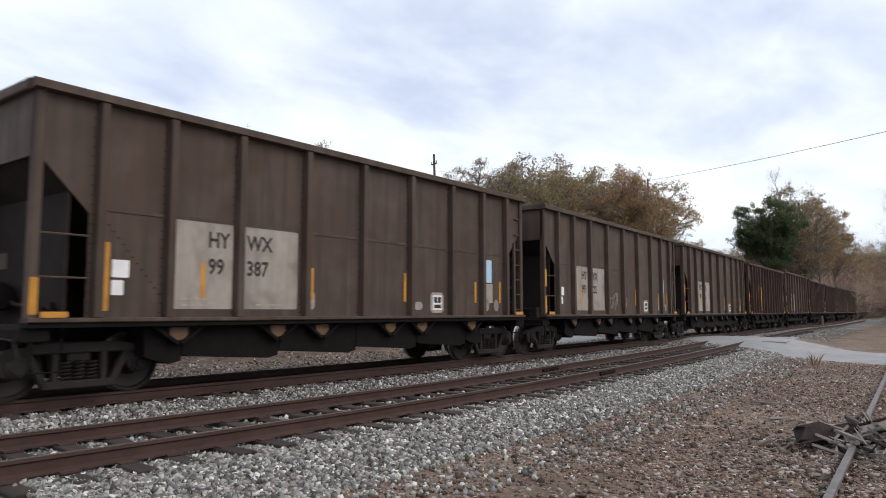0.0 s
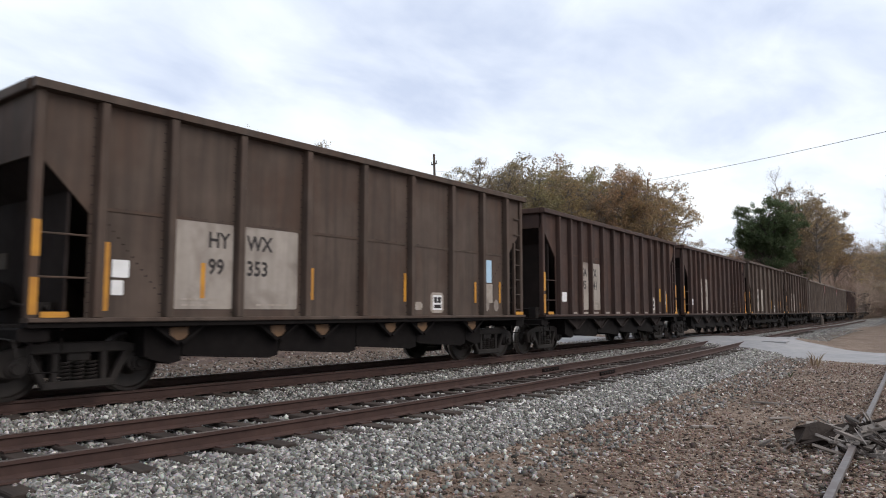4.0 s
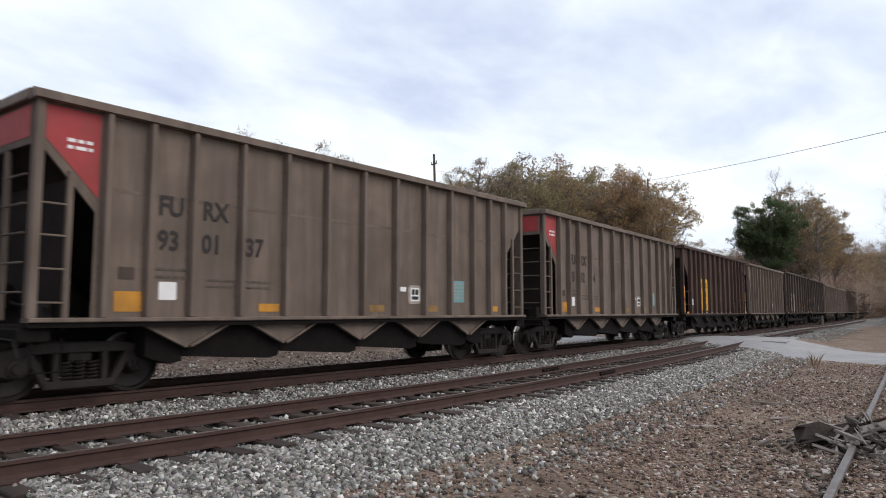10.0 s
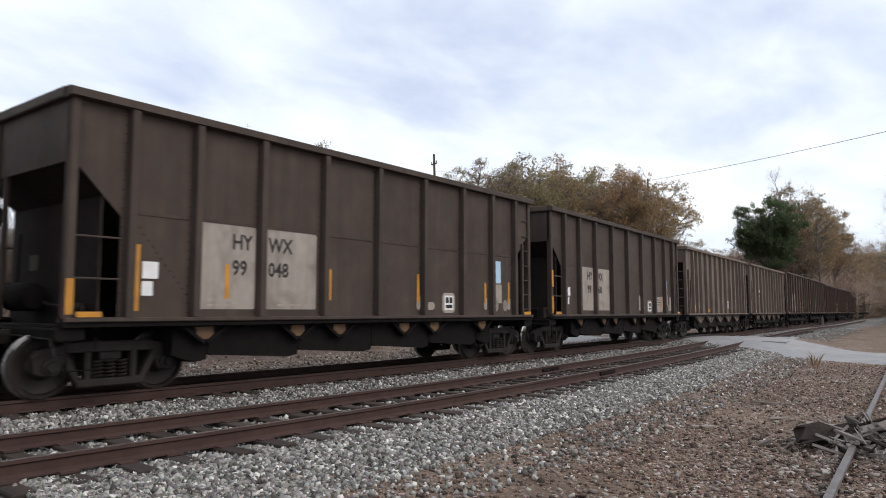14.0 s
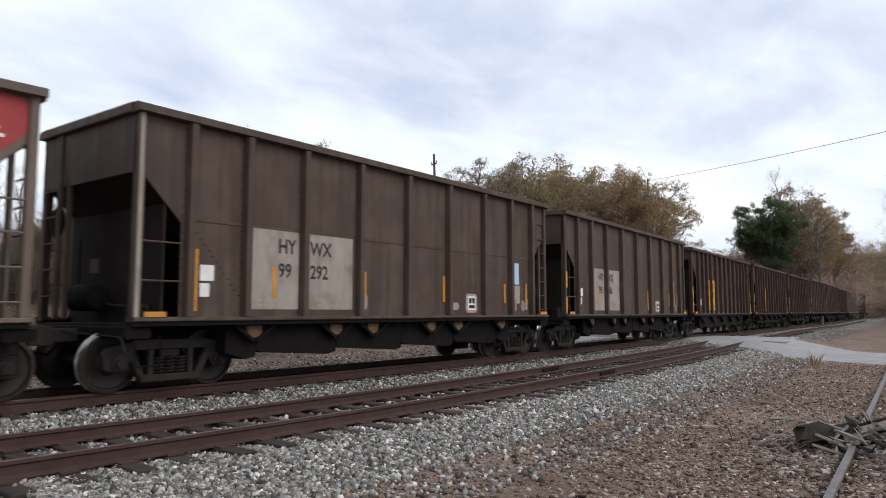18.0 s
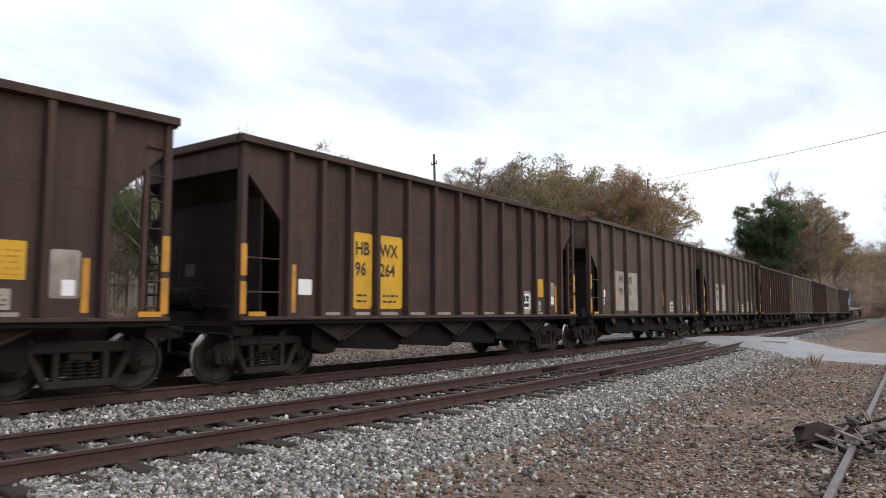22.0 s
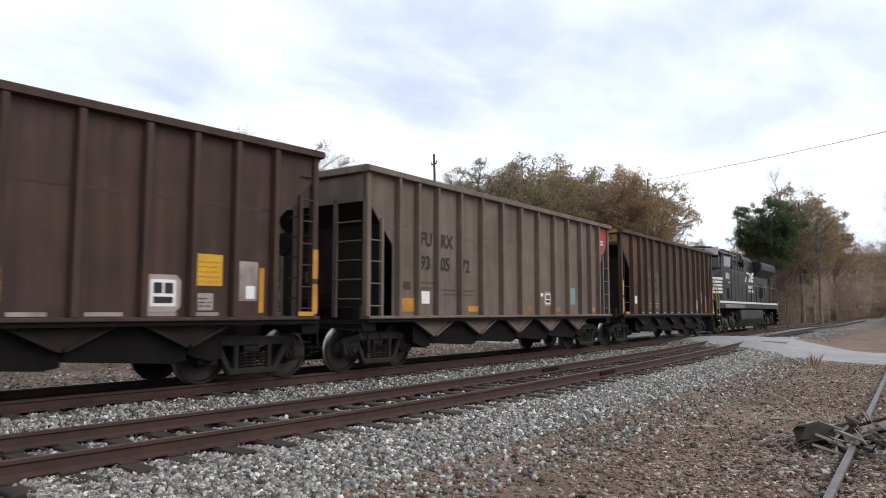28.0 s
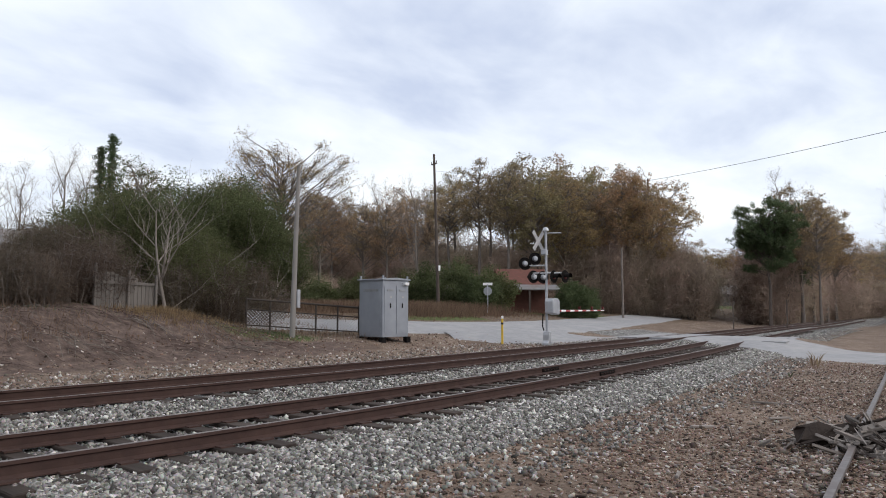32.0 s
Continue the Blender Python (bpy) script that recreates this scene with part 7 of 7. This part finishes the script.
def crowned(name, h, seed, label, leaf, rx, base, clumps=44, per=9, puff=0.95, size=0.17, bark=BARK, twigs=3, fork=0.5, hollow=0.35, lean=0.03, sprigs=22, flat=0.72):
    """A tree whose limbs end in separate puffs of leaves, with gaps between, inside an uneven crown."""
    t = thing(name, label, "tree")
    rng = random.Random(seed)
    r0 = h * 0.015
    top = h * (base + (1 - base) * 0.72)
    pts = [Vector((0, 0, -0.4))]
    for i in range(8):
        z = top * (i + 1) / 8
        pts.append(Vector((rng.gauss(0, lean) * z * 0.4, rng.gauss(0, lean) * z * 0.4, z)))
    part("trunk", M().tube(pts, [r0 * (1.3 if i == 0 else 1 - 0.8 * i / 8) for i in range(9)], 8), bark, t, smooth=True)
    limbs, tips, bare_tips = M(), [], []
    mid, half = h * (1 + base) / 2, h * (1 - base) / 2
    ph = [rng.uniform(0, 6.28) for _ in range(3)]
    for k in range(clumps):
        a, c = rng.uniform(0, 2 * math.pi), rng.uniform(-0.95, 1.0)
        uneven = 1 + 0.16 * math.sin(2 * a + ph[0]) + 0.12 * math.sin(3 * a + 4 * c + ph[1])
        q = (hollow + (1 - hollow) * rng.random() ** 0.6) * uneven
        w = math.sqrt(1 - c * c) * (1.0 if c > -0.2 else 0.9)
        end = Vector((math.cos(a) * w * rx * q, math.sin(a) * w * rx * q, mid + c * half * min(q, 1.04)))
        reach = math.hypot(end.x, end.y)
        zs = min(top * 0.98, max(h * 0.16, end.z - reach * rng.uniform(0.7, 1.5) - h * 0.04))
        f = zs / top * 8
        i = min(7, int(f))
        start = pts[i + 1].lerp(pts[min(8, i + 2)], f - i) if i < 7 else pts[8]
        knee = start.lerp(end, fork) + Vector((rng.gauss(0, 0.25), rng.gauss(0, 0.25), reach * 0.08))
        rl = r0 * (0.22 + 0.18 * rng.random())
        limbs.tube([start, start.lerp(knee, 0.5) + Vector((0, 0, -0.1)), knee, end], [rl, rl * 0.8, rl * 0.55, 0.014], 5, caps=False)
        big = puff * rng.uniform(0.6, 1.3)
        for n in range(sprigs):
            d = Vector((rng.gauss(0, 1), rng.gauss(0, 1), rng.gauss(0.1, 0.8)))
            d = d.normalized() * big * rng.random() ** 0.45
            d.z *= flat
            tip = end + d
            if n < 7:
                b = knee.lerp(end, rng.uniform(0.45, 1.0))
                limbs.tube([b, b.lerp(tip, 0.5) + Vector((0, 0, 0.06)), tip], [0.026, 0.016, 0.006], 3, caps=False)
            if n < 9:
                bare_tips.append(tip)
            tips.append(tip)
    part("branchwork", limbs, bark, t)
    if twigs:
        part("twig_haze", leaf_mesh("twig_haze", bare_tips, twigs, 0.30, 0.6, bark, seed + 1, 0.9, 0.012), bark, t)
    if leaf:
        part("crown", leaf_mesh("crown", tips, per, 0.17, size, leaf, seed, 0.75), leaf, t)
    return t


def spire(h, seed, label):
    """A thin ragged conifer."""
    t = thing("conifer", label, "tree")
    rng = random.Random(seed)
    part("trunk", M().tube([(0, 0, -0.3), (0.05, 0, h * 0.6), (0, 0, h)], [0.17, 0.09, 0.015], 8), BARK, t)
    limbs, tips = M(), []
    for i in range(60):
        f = 0.36 + 0.63 * i / 59
        a = i * 2.4 + rng.uniform(-0.5, 0.5)
        ln = (h * 0.14 * (1 - f) ** 0.7 + 0.16) * rng.uniform(0.25, 1.2)
        p = Vector((0, 0, f * h))
        e = p + Vector((math.cos(a) * ln, math.sin(a) * ln, ln * rng.uniform(-0.1, 0.35)))
        limbs.tube([p, e], [0.03, 0.008], 4, caps=False)
        tips += [p.lerp(e, g) for g in (0.1, 0.4, 0.7, 1.0)]
    part("branchwork", limbs, BARK, t)
    part("crown", leaf_mesh("crown", tips, 40, 0.17, 0.11, PINEGREEN, seed, 0.8), PINEGREEN, t)
    return t


def shrub(name, w, h, seed, label, leaf, stems=9, per=60, size=0.12, bark=BARK, blob=0.28, slim=0.33, bare_foot=0.0):
    """Many stems from one root, leafed from the height bare_foot upwards."""
    t = thing(name, label, "shrub")
    rng = random.Random(seed)
    tips, st = [], M()
    for i in range(stems):
        a = rng.uniform(0, 2 * math.pi)
        o = Vector((math.cos(a), math.sin(a), 0)) * w * 0.5 * rng.random() ** 0.6
        top = h * (1 - 0.45 * (o.length / (w * 0.5)) ** 2) * rng.uniform(0.75, 1.05)
        b = o * 0.45
        mid = (b + o) / 2 + Vector((rng.gauss(0, 0.1), rng.gauss(0, 0.1), top * 0.5))
        end = Vector((o.x, o.y, top))
        st.tube([(b.x, b.y, -0.2), mid, end], [0.05, 0.035, 0.01], 5, caps=False)
        for g in (0.15, 0.3, 0.42, 0.54, 0.66, 0.78, 0.9, 1.0):
            c = Vector((b.x, b.y, 0)).lerp(mid, g * 2) if g < 0.5 else mid.lerp(end, g * 2 - 1)
            for _ in range(3):
                c2 = c + Vector((rng.gauss(0, 0.16 * w / 2), rng.gauss(0, 0.16 * w / 2), rng.gauss(0, 0.12 * h / 2)))
                if c2.z > max(0.1, bare_foot * rng.uniform(0.6, 1.3)):
                    tips.append(c2)
                    if rng.random() < 0.4:
                        st.tube([c, c2], [0.018, 0.006], 3, caps=False)
    part("stemwork", st, bark, t)
    part("foliage", leaf_mesh("foliage", tips, per, blob, size, leaf, seed, 0.9, slim), leaf, t)
    return t


def place(ob, x, y, turn=0.0, s=1.0, sz=None):
    ob.matrix_basis = pose(x, y, ground_at(x, y), 0, 0, turn)
    ob.scale = (s, s, sz or s)
    return ob


def again(ob, x, y, turn, s, sz=None):
    o = copy_thing(ob, Matrix())
    return place(o, x, y, turn, s, sz)


def polar(px_bearing, dist):
    """A place by its bearing from the x axis, in degrees, and its distance from the eye."""
    return dist * math.cos(radians(px_bearing)), dist * math.sin(radians(px_bearing))


def bearing(u):
    """The bearing seen at the fraction u of the way across the view."""
    return 34.95 - math.degrees(math.atan((2 * u - 1) * math.tan(radians(64.58 / 2))))


def plants():
    rng = random.Random(11)
    russet = [crowned("oak_tree", 15, 21 + i, "tall oak with a dense crown of russet autumn leaves", RUSSET if i != 1 else OLIVE, 3.8, 0.34, 76, 9, 1.1, 0.15, twigs=3, flat=0.85) for i in range(4)]
    halfbare = [crowned("oak_tree", 15, 41 + i, "tall half-bare oak with brown leaves", RUSSET, 3.6, 0.36, 64, 4, 1.0, 0.13, twigs=5, flat=0.85) for i in range(3)]
    thin = [crowned("oak_tree", 15, 51 + i, "slender oak with sparse leaves high on its trunk", OLIVE if i else RUSSET, 3.2, 0.50, 48, 6, 1.0, 0.13, twigs=4, flat=0.85) for i in range(2)]
    bare = [tree("bare_tree", 13 + i, 61 + i, "leafless winter tree with fine grey branches", None, bark=PALEBARK, twigs=3, spread=0.38, first=0.25, up=0.9, kids=(9, 5, 4)) for i in range(2)]
    brush = [shrub("brush_thicket", 5.0, 4.6, 81 + i, "tangle of bare brown brushwood", DULL, 24, 13, 0.75, blob=0.42, slim=0.028) for i in range(2)]
    group = "woodland behind the crossing"
    for o in russet + halfbare + thin + bare + brush:
        tagged(o, group=group)
    used = set()

    def put(kind, u, dist, s=1.0, sz=None):
        o = kind[rng.randrange(len(kind))]
        x, y = polar(bearing(u), dist)
        if o.name in used:
            return again(o, x, y, rng.uniform(0, 360), s, sz)
        used.add(o.name)
        return place(o, x, y, rng.uniform(0, 360), s, sz)

    # woodland edge: from the grey pole to the gap beside the track
    for i in range(38):
        u = 0.335 + 0.418 * (i + 0.5) / 38
        d = (80, 92, 104)[i % 3] + rng.uniform(-3, 3)
        top = np.interp(u, (0.335, 0.40, 0.47, 0.54, 0.575, 0.63, 0.68, 0.73, 0.755, 0.77), (14.6, 14.4, 15.6, 17.4, 17.6, 17.4, 17.0, 15.8, 13.8, 11.0)) * d / 80 * rng.uniform(0.88, 1.0)
        k = (russet if i % 5 else halfbare) if u > 0.52 else (halfbare if i % 4 else bare)
        if 0.485 < u < 0.585:
            k = thin
            if i % 3 == 2:
                continue
        put(k, u + rng.uniform(-0.004, 0.004), d, top / 15.0)
    # a deeper row behind it
    for i in range(16):
        put(halfbare, 0.33 + 0.16 * i / 15, rng.uniform(128, 145), rng.uniform(1.1, 1.25), rng.uniform(1.05, 1.2))
    for i in range(18):
        put(brush, 0.47 + 0.30 * i / 17, rng.uniform(106, 114), rng.uniform(1.6, 2.0), rng.uniform(1.7, 2.2))
    for i in range(9):
        put(brush, 0.475 + 0.125 * i / 8, rng.uniform(98, 116), rng.uniform(1.6, 2.0), rng.uniform(1.9, 2.4))
    # undergrowth along its foot
    for i in range(34):
        u = 0.33 + 0.44 * i / 33
        if u < 0.6:
            put(brush, u, rng.uniform(70, 78), rng.uniform(0.7, 1.0), rng.uniform(0.5, 0.85))
    for i in range(22):
        u = 0.33 + 0.45 * i / 21
        put(brush, u, rng.uniform(84, 96), rng.uniform(1.3, 1.7), rng.uniform(1.5, 1.9))
    # vines and saplings up the front of the wood, down to the gap
    for i in range(20):
        u = 0.655 + 0.118 * i / 19
        put(brush, u, rng.uniform(80, 85), rng.uniform(0.9, 1.3), rng.uniform(1.3, 1.9) - 0.25 * (i % 2))
    for u, d, s, sz in ((0.60, 80, 1.2, 1.5), (0.625, 82, 1.2, 1.7), (0.575, 84, 1.2, 1.5)):
        put(brush, u, d, s, sz)
    # far trees in the gap, then the wood along the track
    for i in range(12):
        put(russet if i % 3 else halfbare, 0.765 + 0.085 * i / 11, rng.uniform(190, 220), rng.uniform(1.0, 1.2), rng.uniform(0.82, 1.05))
    for i in range(12):
        put(brush, 0.765 + 0.08 * i / 11, rng.uniform(165, 185), rng.uniform(1.7, 2.1), rng.uniform(1.2, 1.6))
    p1 = crowned("pine_tree", 14.2, 5, "tall dark green pine with a rounded crown", PINEGREEN, 3.25, 0.40, 130, 22, 0.95, 0.13, DARKPOLE, 0, hollow=0.2, flat=0.65)
    place(p1, *polar(bearing(0.868), 84), 30, 1.0)
    place(crowned("pine_tree", 10.0, 9, "dark green pine half hidden behind another", PINEGREEN, 2.6, 0.40, 70, 20, 0.9, 0.13, DARKPOLE, 0, flat=0.6), *polar(bearing(0.890), 94), 200, 1.0)
    tall = tree("bare_tree", 21, 77, "tall leafless tree above the pine", None, bark=PALEBARK, spread=0.30, first=0.4, up=1.1, kids=(10, 5, 5))
    place(tall, *polar(bearing(0.896), 98), 10, 0.84)
    for u, d, s, sz in ((0.905, 92, 1.0, 1.06), (0.917, 100, 1.0, 1.12), (0.925, 88, 0.80, 0.88), (0.932, 112, 1.08, 1.12), (0.942, 122, 1.08, 1.06), (0.950, 132, 1.1, 0.98), (0.957, 140, 1.1, 0.92),
                        (0.963, 150, 1.05, 0.88), (0.969, 160, 1.05, 0.8), (0.974, 172, 1.0, 0.75)):
        put(russet if d in (92, 112) else halfbare, u, d, s, sz)
    for i in range(34):
        f = i / 33
        put(brush, 0.868 + 0.107 * f, 88 + 74 * f + rng.uniform(-3, 8), rng.uniform(1.3, 1.8), rng.uniform(1.6, 2.6) - 0.5 * f)
    for i in range(16):
        put(brush, 0.975 + 0.05 * i / 15, rng.uniform(230, 300), rng.uniform(2.4, 3.2), rng.uniform(2.6, 3.6))
    for u, d, s in ((1.032, 62, 0.86), (1.055, 74, 1.0), (0.99, 210, 1.1), (1.004, 190, 1.2)):
        put(bare if d < 100 else halfbare, u, d, s)
    # left side: evergreen thicket on the bank, bare trees and a conifer behind it
    privet = [shrub("evergreen_thicket", 5.2, 6.0, 101 + i, "tall dark green privet thicket on the bank", PRIVET, 34, 150, 0.068, BARK, 0.36, bare_foot=1.7) for i in range(2)]
    for o in privet:
        tagged(o, group="thicket on the bank")
    for u, d, s, sz in ((0.125, 35, 0.95, 0.84), (0.165, 35, 1.0, 0.92), (0.205, 36, 1.05, 1.0), (0.242, 36, 1.1, 1.16), (0.278, 37, 1.0, 1.04), (0.300, 37, 0.85, 0.86), (0.225, 32, 0.7, 0.66), (0.19, 38, 1.0, 0.95), (0.085, 36, 0.9, 0.72)):
        put(privet, u, d, s, sz)
    twig = [shrub("brush_thicket", 3.2, 3.0, 121 + i, "leafless brown brushwood on the bank", BANKTWIG, 22, 12, 0.40, BARK, 0.3, 0.020) for i in range(2)]
    for u, d, s in ((0.01, 26, 0.62), (0.045, 25.5, 0.58), (0.08, 26.5, 0.66), (0.115, 27.5, 0.66), (0.20, 30, 0.7), (0.235, 31.5, 0.95), (0.262, 32.5, 1.0), (0.03, 30, 0.95), (0.09, 30, 1.0), (-0.03, 27, 0.7), (0.29, 33.5, 0.95), (0.06, 29, 0.9), (0.12, 29, 0.9), (0.248, 31, 0.7)):
        put(twig, u, d, s)
    for u, d, s in ((0.02, 52, 0.66), (0.06, 54, 0.74), (0.088, 52, 0.68), (-0.02, 50, 0.66), (0.165, 56, 0.74)):
        put(bare, u, d, s)
    for u, d, s in ((0.272, 66, 0.85), (0.36, 68, 0.84), (0.245, 66, 0.82), (0.15, 64, 0.84)):
        put(halfbare, u, d, s)
    wide = crowned("oak_tree", 15.3, 55, "wide-crowned oak, half bare with brown leaves", RUSSET, 5.8, 0.46, 110, 4, 1.0, 0.12, twigs=6, hollow=0.25, fork=0.4, flat=0.8)
    place(wide, *polar(bearing(0.316), 62), 40, 1.0)
    sparse = crowned("evergreen_tree", 10.2, 58, "thin-leafed olive green tree behind the thicket", PRIVET, 2.7, 0.5, 30, 6, 0.75, 0.12, hollow=0.3)
    place(sparse, *polar(bearing(0.152), 50), 0, 1.0)
    again(sparse, *polar(bearing(0.252), 50), 100, 0.95)
    low = tree("bare_tree", 4.6, 66, "pale leafless small tree before the thicket", None, bark=PALEBARK, twigs=0, spread=0.95, first=0.08, up=0.35, kids=(7, 4, 3), trunk_r=0.08, lean=0.25)
    place(low, *polar(bearing(0.19), 29.0), 0, 1.0)
    again(low, *polar(bearing(0.172), 29.6), 130, 0.9)
    again(low, *polar(bearing(0.262), 32.5), 210, 0.62)
    con = spire(14.3, 3, "dark ragged conifer behind the thicket")
    place(con, *polar(bearing(0.121), 62), 0, 1.0)
    again(con, *polar(bearing(0.108), 63), 90, 0.95, 0.94)
    # green shrubs by the side road
    gr = [shrub("green_shrub", 4.5, 3.6, 141 + i, "dull green evergreen shrub by the road", PRIVET if i else BRIGHT, 22, 55, 0.14, blob=0.32) for i in range(2)]
    for u, d, s, k in ((0.485, 60, 1.0, 1), (0.515, 62, 1.15, 1), (0.535, 60, 0.8, 0), (0.555, 63, 1.0, 1), (0.465, 63, 0.9, 1), (0.645, 64, 0.85, 0), (0.40, 62, 0.8, 1), (0.36, 60, 0.7, 1), (0.665, 66, 0.6, 0)):
        o = gr[k]
        x, y = polar(bearing(u), d)
        if o.name in used:
            again(o, x, y, rng.uniform(0, 360), s)
        else:
            used.add(o.name)
            place(o, x, y, 0, s)


plants()


def grass_stuff():
    """Dry grass on the bank and beside the road: blades past counting."""
    rng = np.random.default_rng(8)
    spots = []
    n = 6500
    x = rng.uniform(4, 24, n)
    y = np.interp(x, LX, LY) + rng.uniform(8.5, 16, n)
    k = (np.sin(x * 0.9) + np.sin(y * 1.1 + x) + rng.uniform(-1, 1, n)) > -0.4
    spots.append(np.stack([x[k], y[k]], 1))
    n = 26000
    a, d = np.radians(rng.uniform(10, 52, n)), rng.uniform(38, 68, n)
    x, y = d * np.cos(a), d * np.sin(a)
    k = y - np.interp(x, LX, LY) > 16.5 + rng.normal(0, 1.0, n)
    spots.append(np.stack([x[k], y[k]], 1))
    n = 30000
    a, d = np.radians(rng.uniform(29, 47, n)), rng.uniform(48, 59, n)
    x, y = d * np.cos(a), d * np.sin(a)
    k = y - np.interp(x, LX, LY) > 18.0 + rng.normal(0, 0.7, n)
    tall = k.sum()
    spots.append(np.stack([x[k], y[k]], 1))
    p = np.concatenate(spots)
    h = rng.uniform(0.15, 0.55, len(p)) * np.where(np.hypot(p[:, 0], p[:, 1]) > 36, 1.0, 0.7)
    h[-tall:] *= 2.1
    blades("dry_grass", p, h, STRAW, "dry straw-coloured grass on the bank and verge", rng)
    p = np.concatenate([rng.normal((14.6, 22.2), (0.7, 0.7), (1900, 2)), rng.normal((16.0, 21.8), (0.9, 0.6), (600, 2))])
    blades("golden_grass", p, rng.uniform(0.08, 0.34, len(p)), GOLDEN, "golden dry grass tuft before the board fence", rng)
    p = np.concatenate([rng.normal((18.2, 21.2), (1.1, 0.8), (2600, 2)), rng.uniform((4, 21.5), (13, 23.5), (700, 2))])
    blades("green_grass", p, rng.uniform(0.05, 0.16, len(p)), BRIGHT, "short green grass at the fence's foot", rng)


def blades(name, p, h, mat, label, rng):
    z = zones(p[:, 0], p[:, 1])[0]
    a = rng.uniform(0, 2 * np.pi, len(p))
    w = np.stack([np.cos(a), np.sin(a), 0 * a], 1) * (0.008 + 0.018 * h)[:, None]
    base = np.stack([p[:, 0], p[:, 1], z - 0.03], 1)
    tip = base + np.stack([rng.normal(0, 0.35, len(p)) * h, rng.normal(0, 0.35, len(p)) * h, h], 1)
    me = bpy.data.meshes.new(name)
    me.vertices.add(len(p) * 3)
    me.vertices.foreach_set("co", np.stack([base - w, base + w, tip], 1).ravel())
    me.loops.add(len(p) * 3)
    me.loops.foreach_set("vertex_index", np.arange(len(p) * 3))
    me.polygons.add(len(p))
    me.polygons.foreach_set("loop_start", np.arange(len(p)) * 3)
    me.update(calc_edges=True)
    me.materials.append(mat)
    tagged(new(name, me), label, "grass", kind="stuff")


grass_stuff()
weeds()


# ---- movement ----
PITCH_CARS = 13.96
S_FIRST = 10.85   # middle of the first hopper at 0 s, along the track


def run_to(t):
    """How far the train has come after t seconds; it slows a little."""
    wobble = np.interp(t, (15, 16, 17, 18, 19, 19.5, 20, 21, 22, 23, 24, 25, 26), (0, 0.14, 0.26, 0.24, 0.18, 0.06, -0.05, -0.06, -0.1, -0.14, -0.1, -0.04, 0))
    return float(wobble) + 13.96 * t - 0.0143 * max(0.0, t - 7.0) ** 2 + 0.25 * math.exp(-((t - 13.5) / 4) ** 2)


def stand(s, reach):
    a, b = on_track(s - reach), on_track(s + reach)
    d = b - a
    return Matrix.LocRotScale((a + b) / 2, Euler((0, -math.atan2(d.z, math.hypot(d.x, d.y)), math.atan2(d.y, d.x))), None)


def drive(car, s0, reach, r):
    times = [i * 0.5 for i in range(65)]
    walk(car, [(t, stand(s0 - run_to(t), reach)) for t in times])
    wheels = [o for o in car.children_recursive if o.name.startswith("wheelset")]
    near = [i for i in range(961) if -12 < s0 - run_to(i / 30) < 44]
    if not near:
        near = [0, 1]
    for w in wheels:
        at = w.matrix_basis.translation.copy()
        turn = [(i / 30, Matrix.Translation(at) @ Matrix.Rotation(-run_to(i / 30) / r, 4, "Y")) for i in near]
        rows = ([(0.0, turn[0][1])] if near[0] > 0 else []) + turn + ([(32.0, turn[-1][1])] if near[-1] < 960 else [])
        walk(w, rows)


def motions():
    for i, car in enumerate(CARS):
        drive(car, S_FIRST + PITCH_CARS * i, PIVOT, 0.457)
    drive(LOCO, S_FIRST + PITCH_CARS * 29 + 16.75, 6.1, 0.53)


motions()
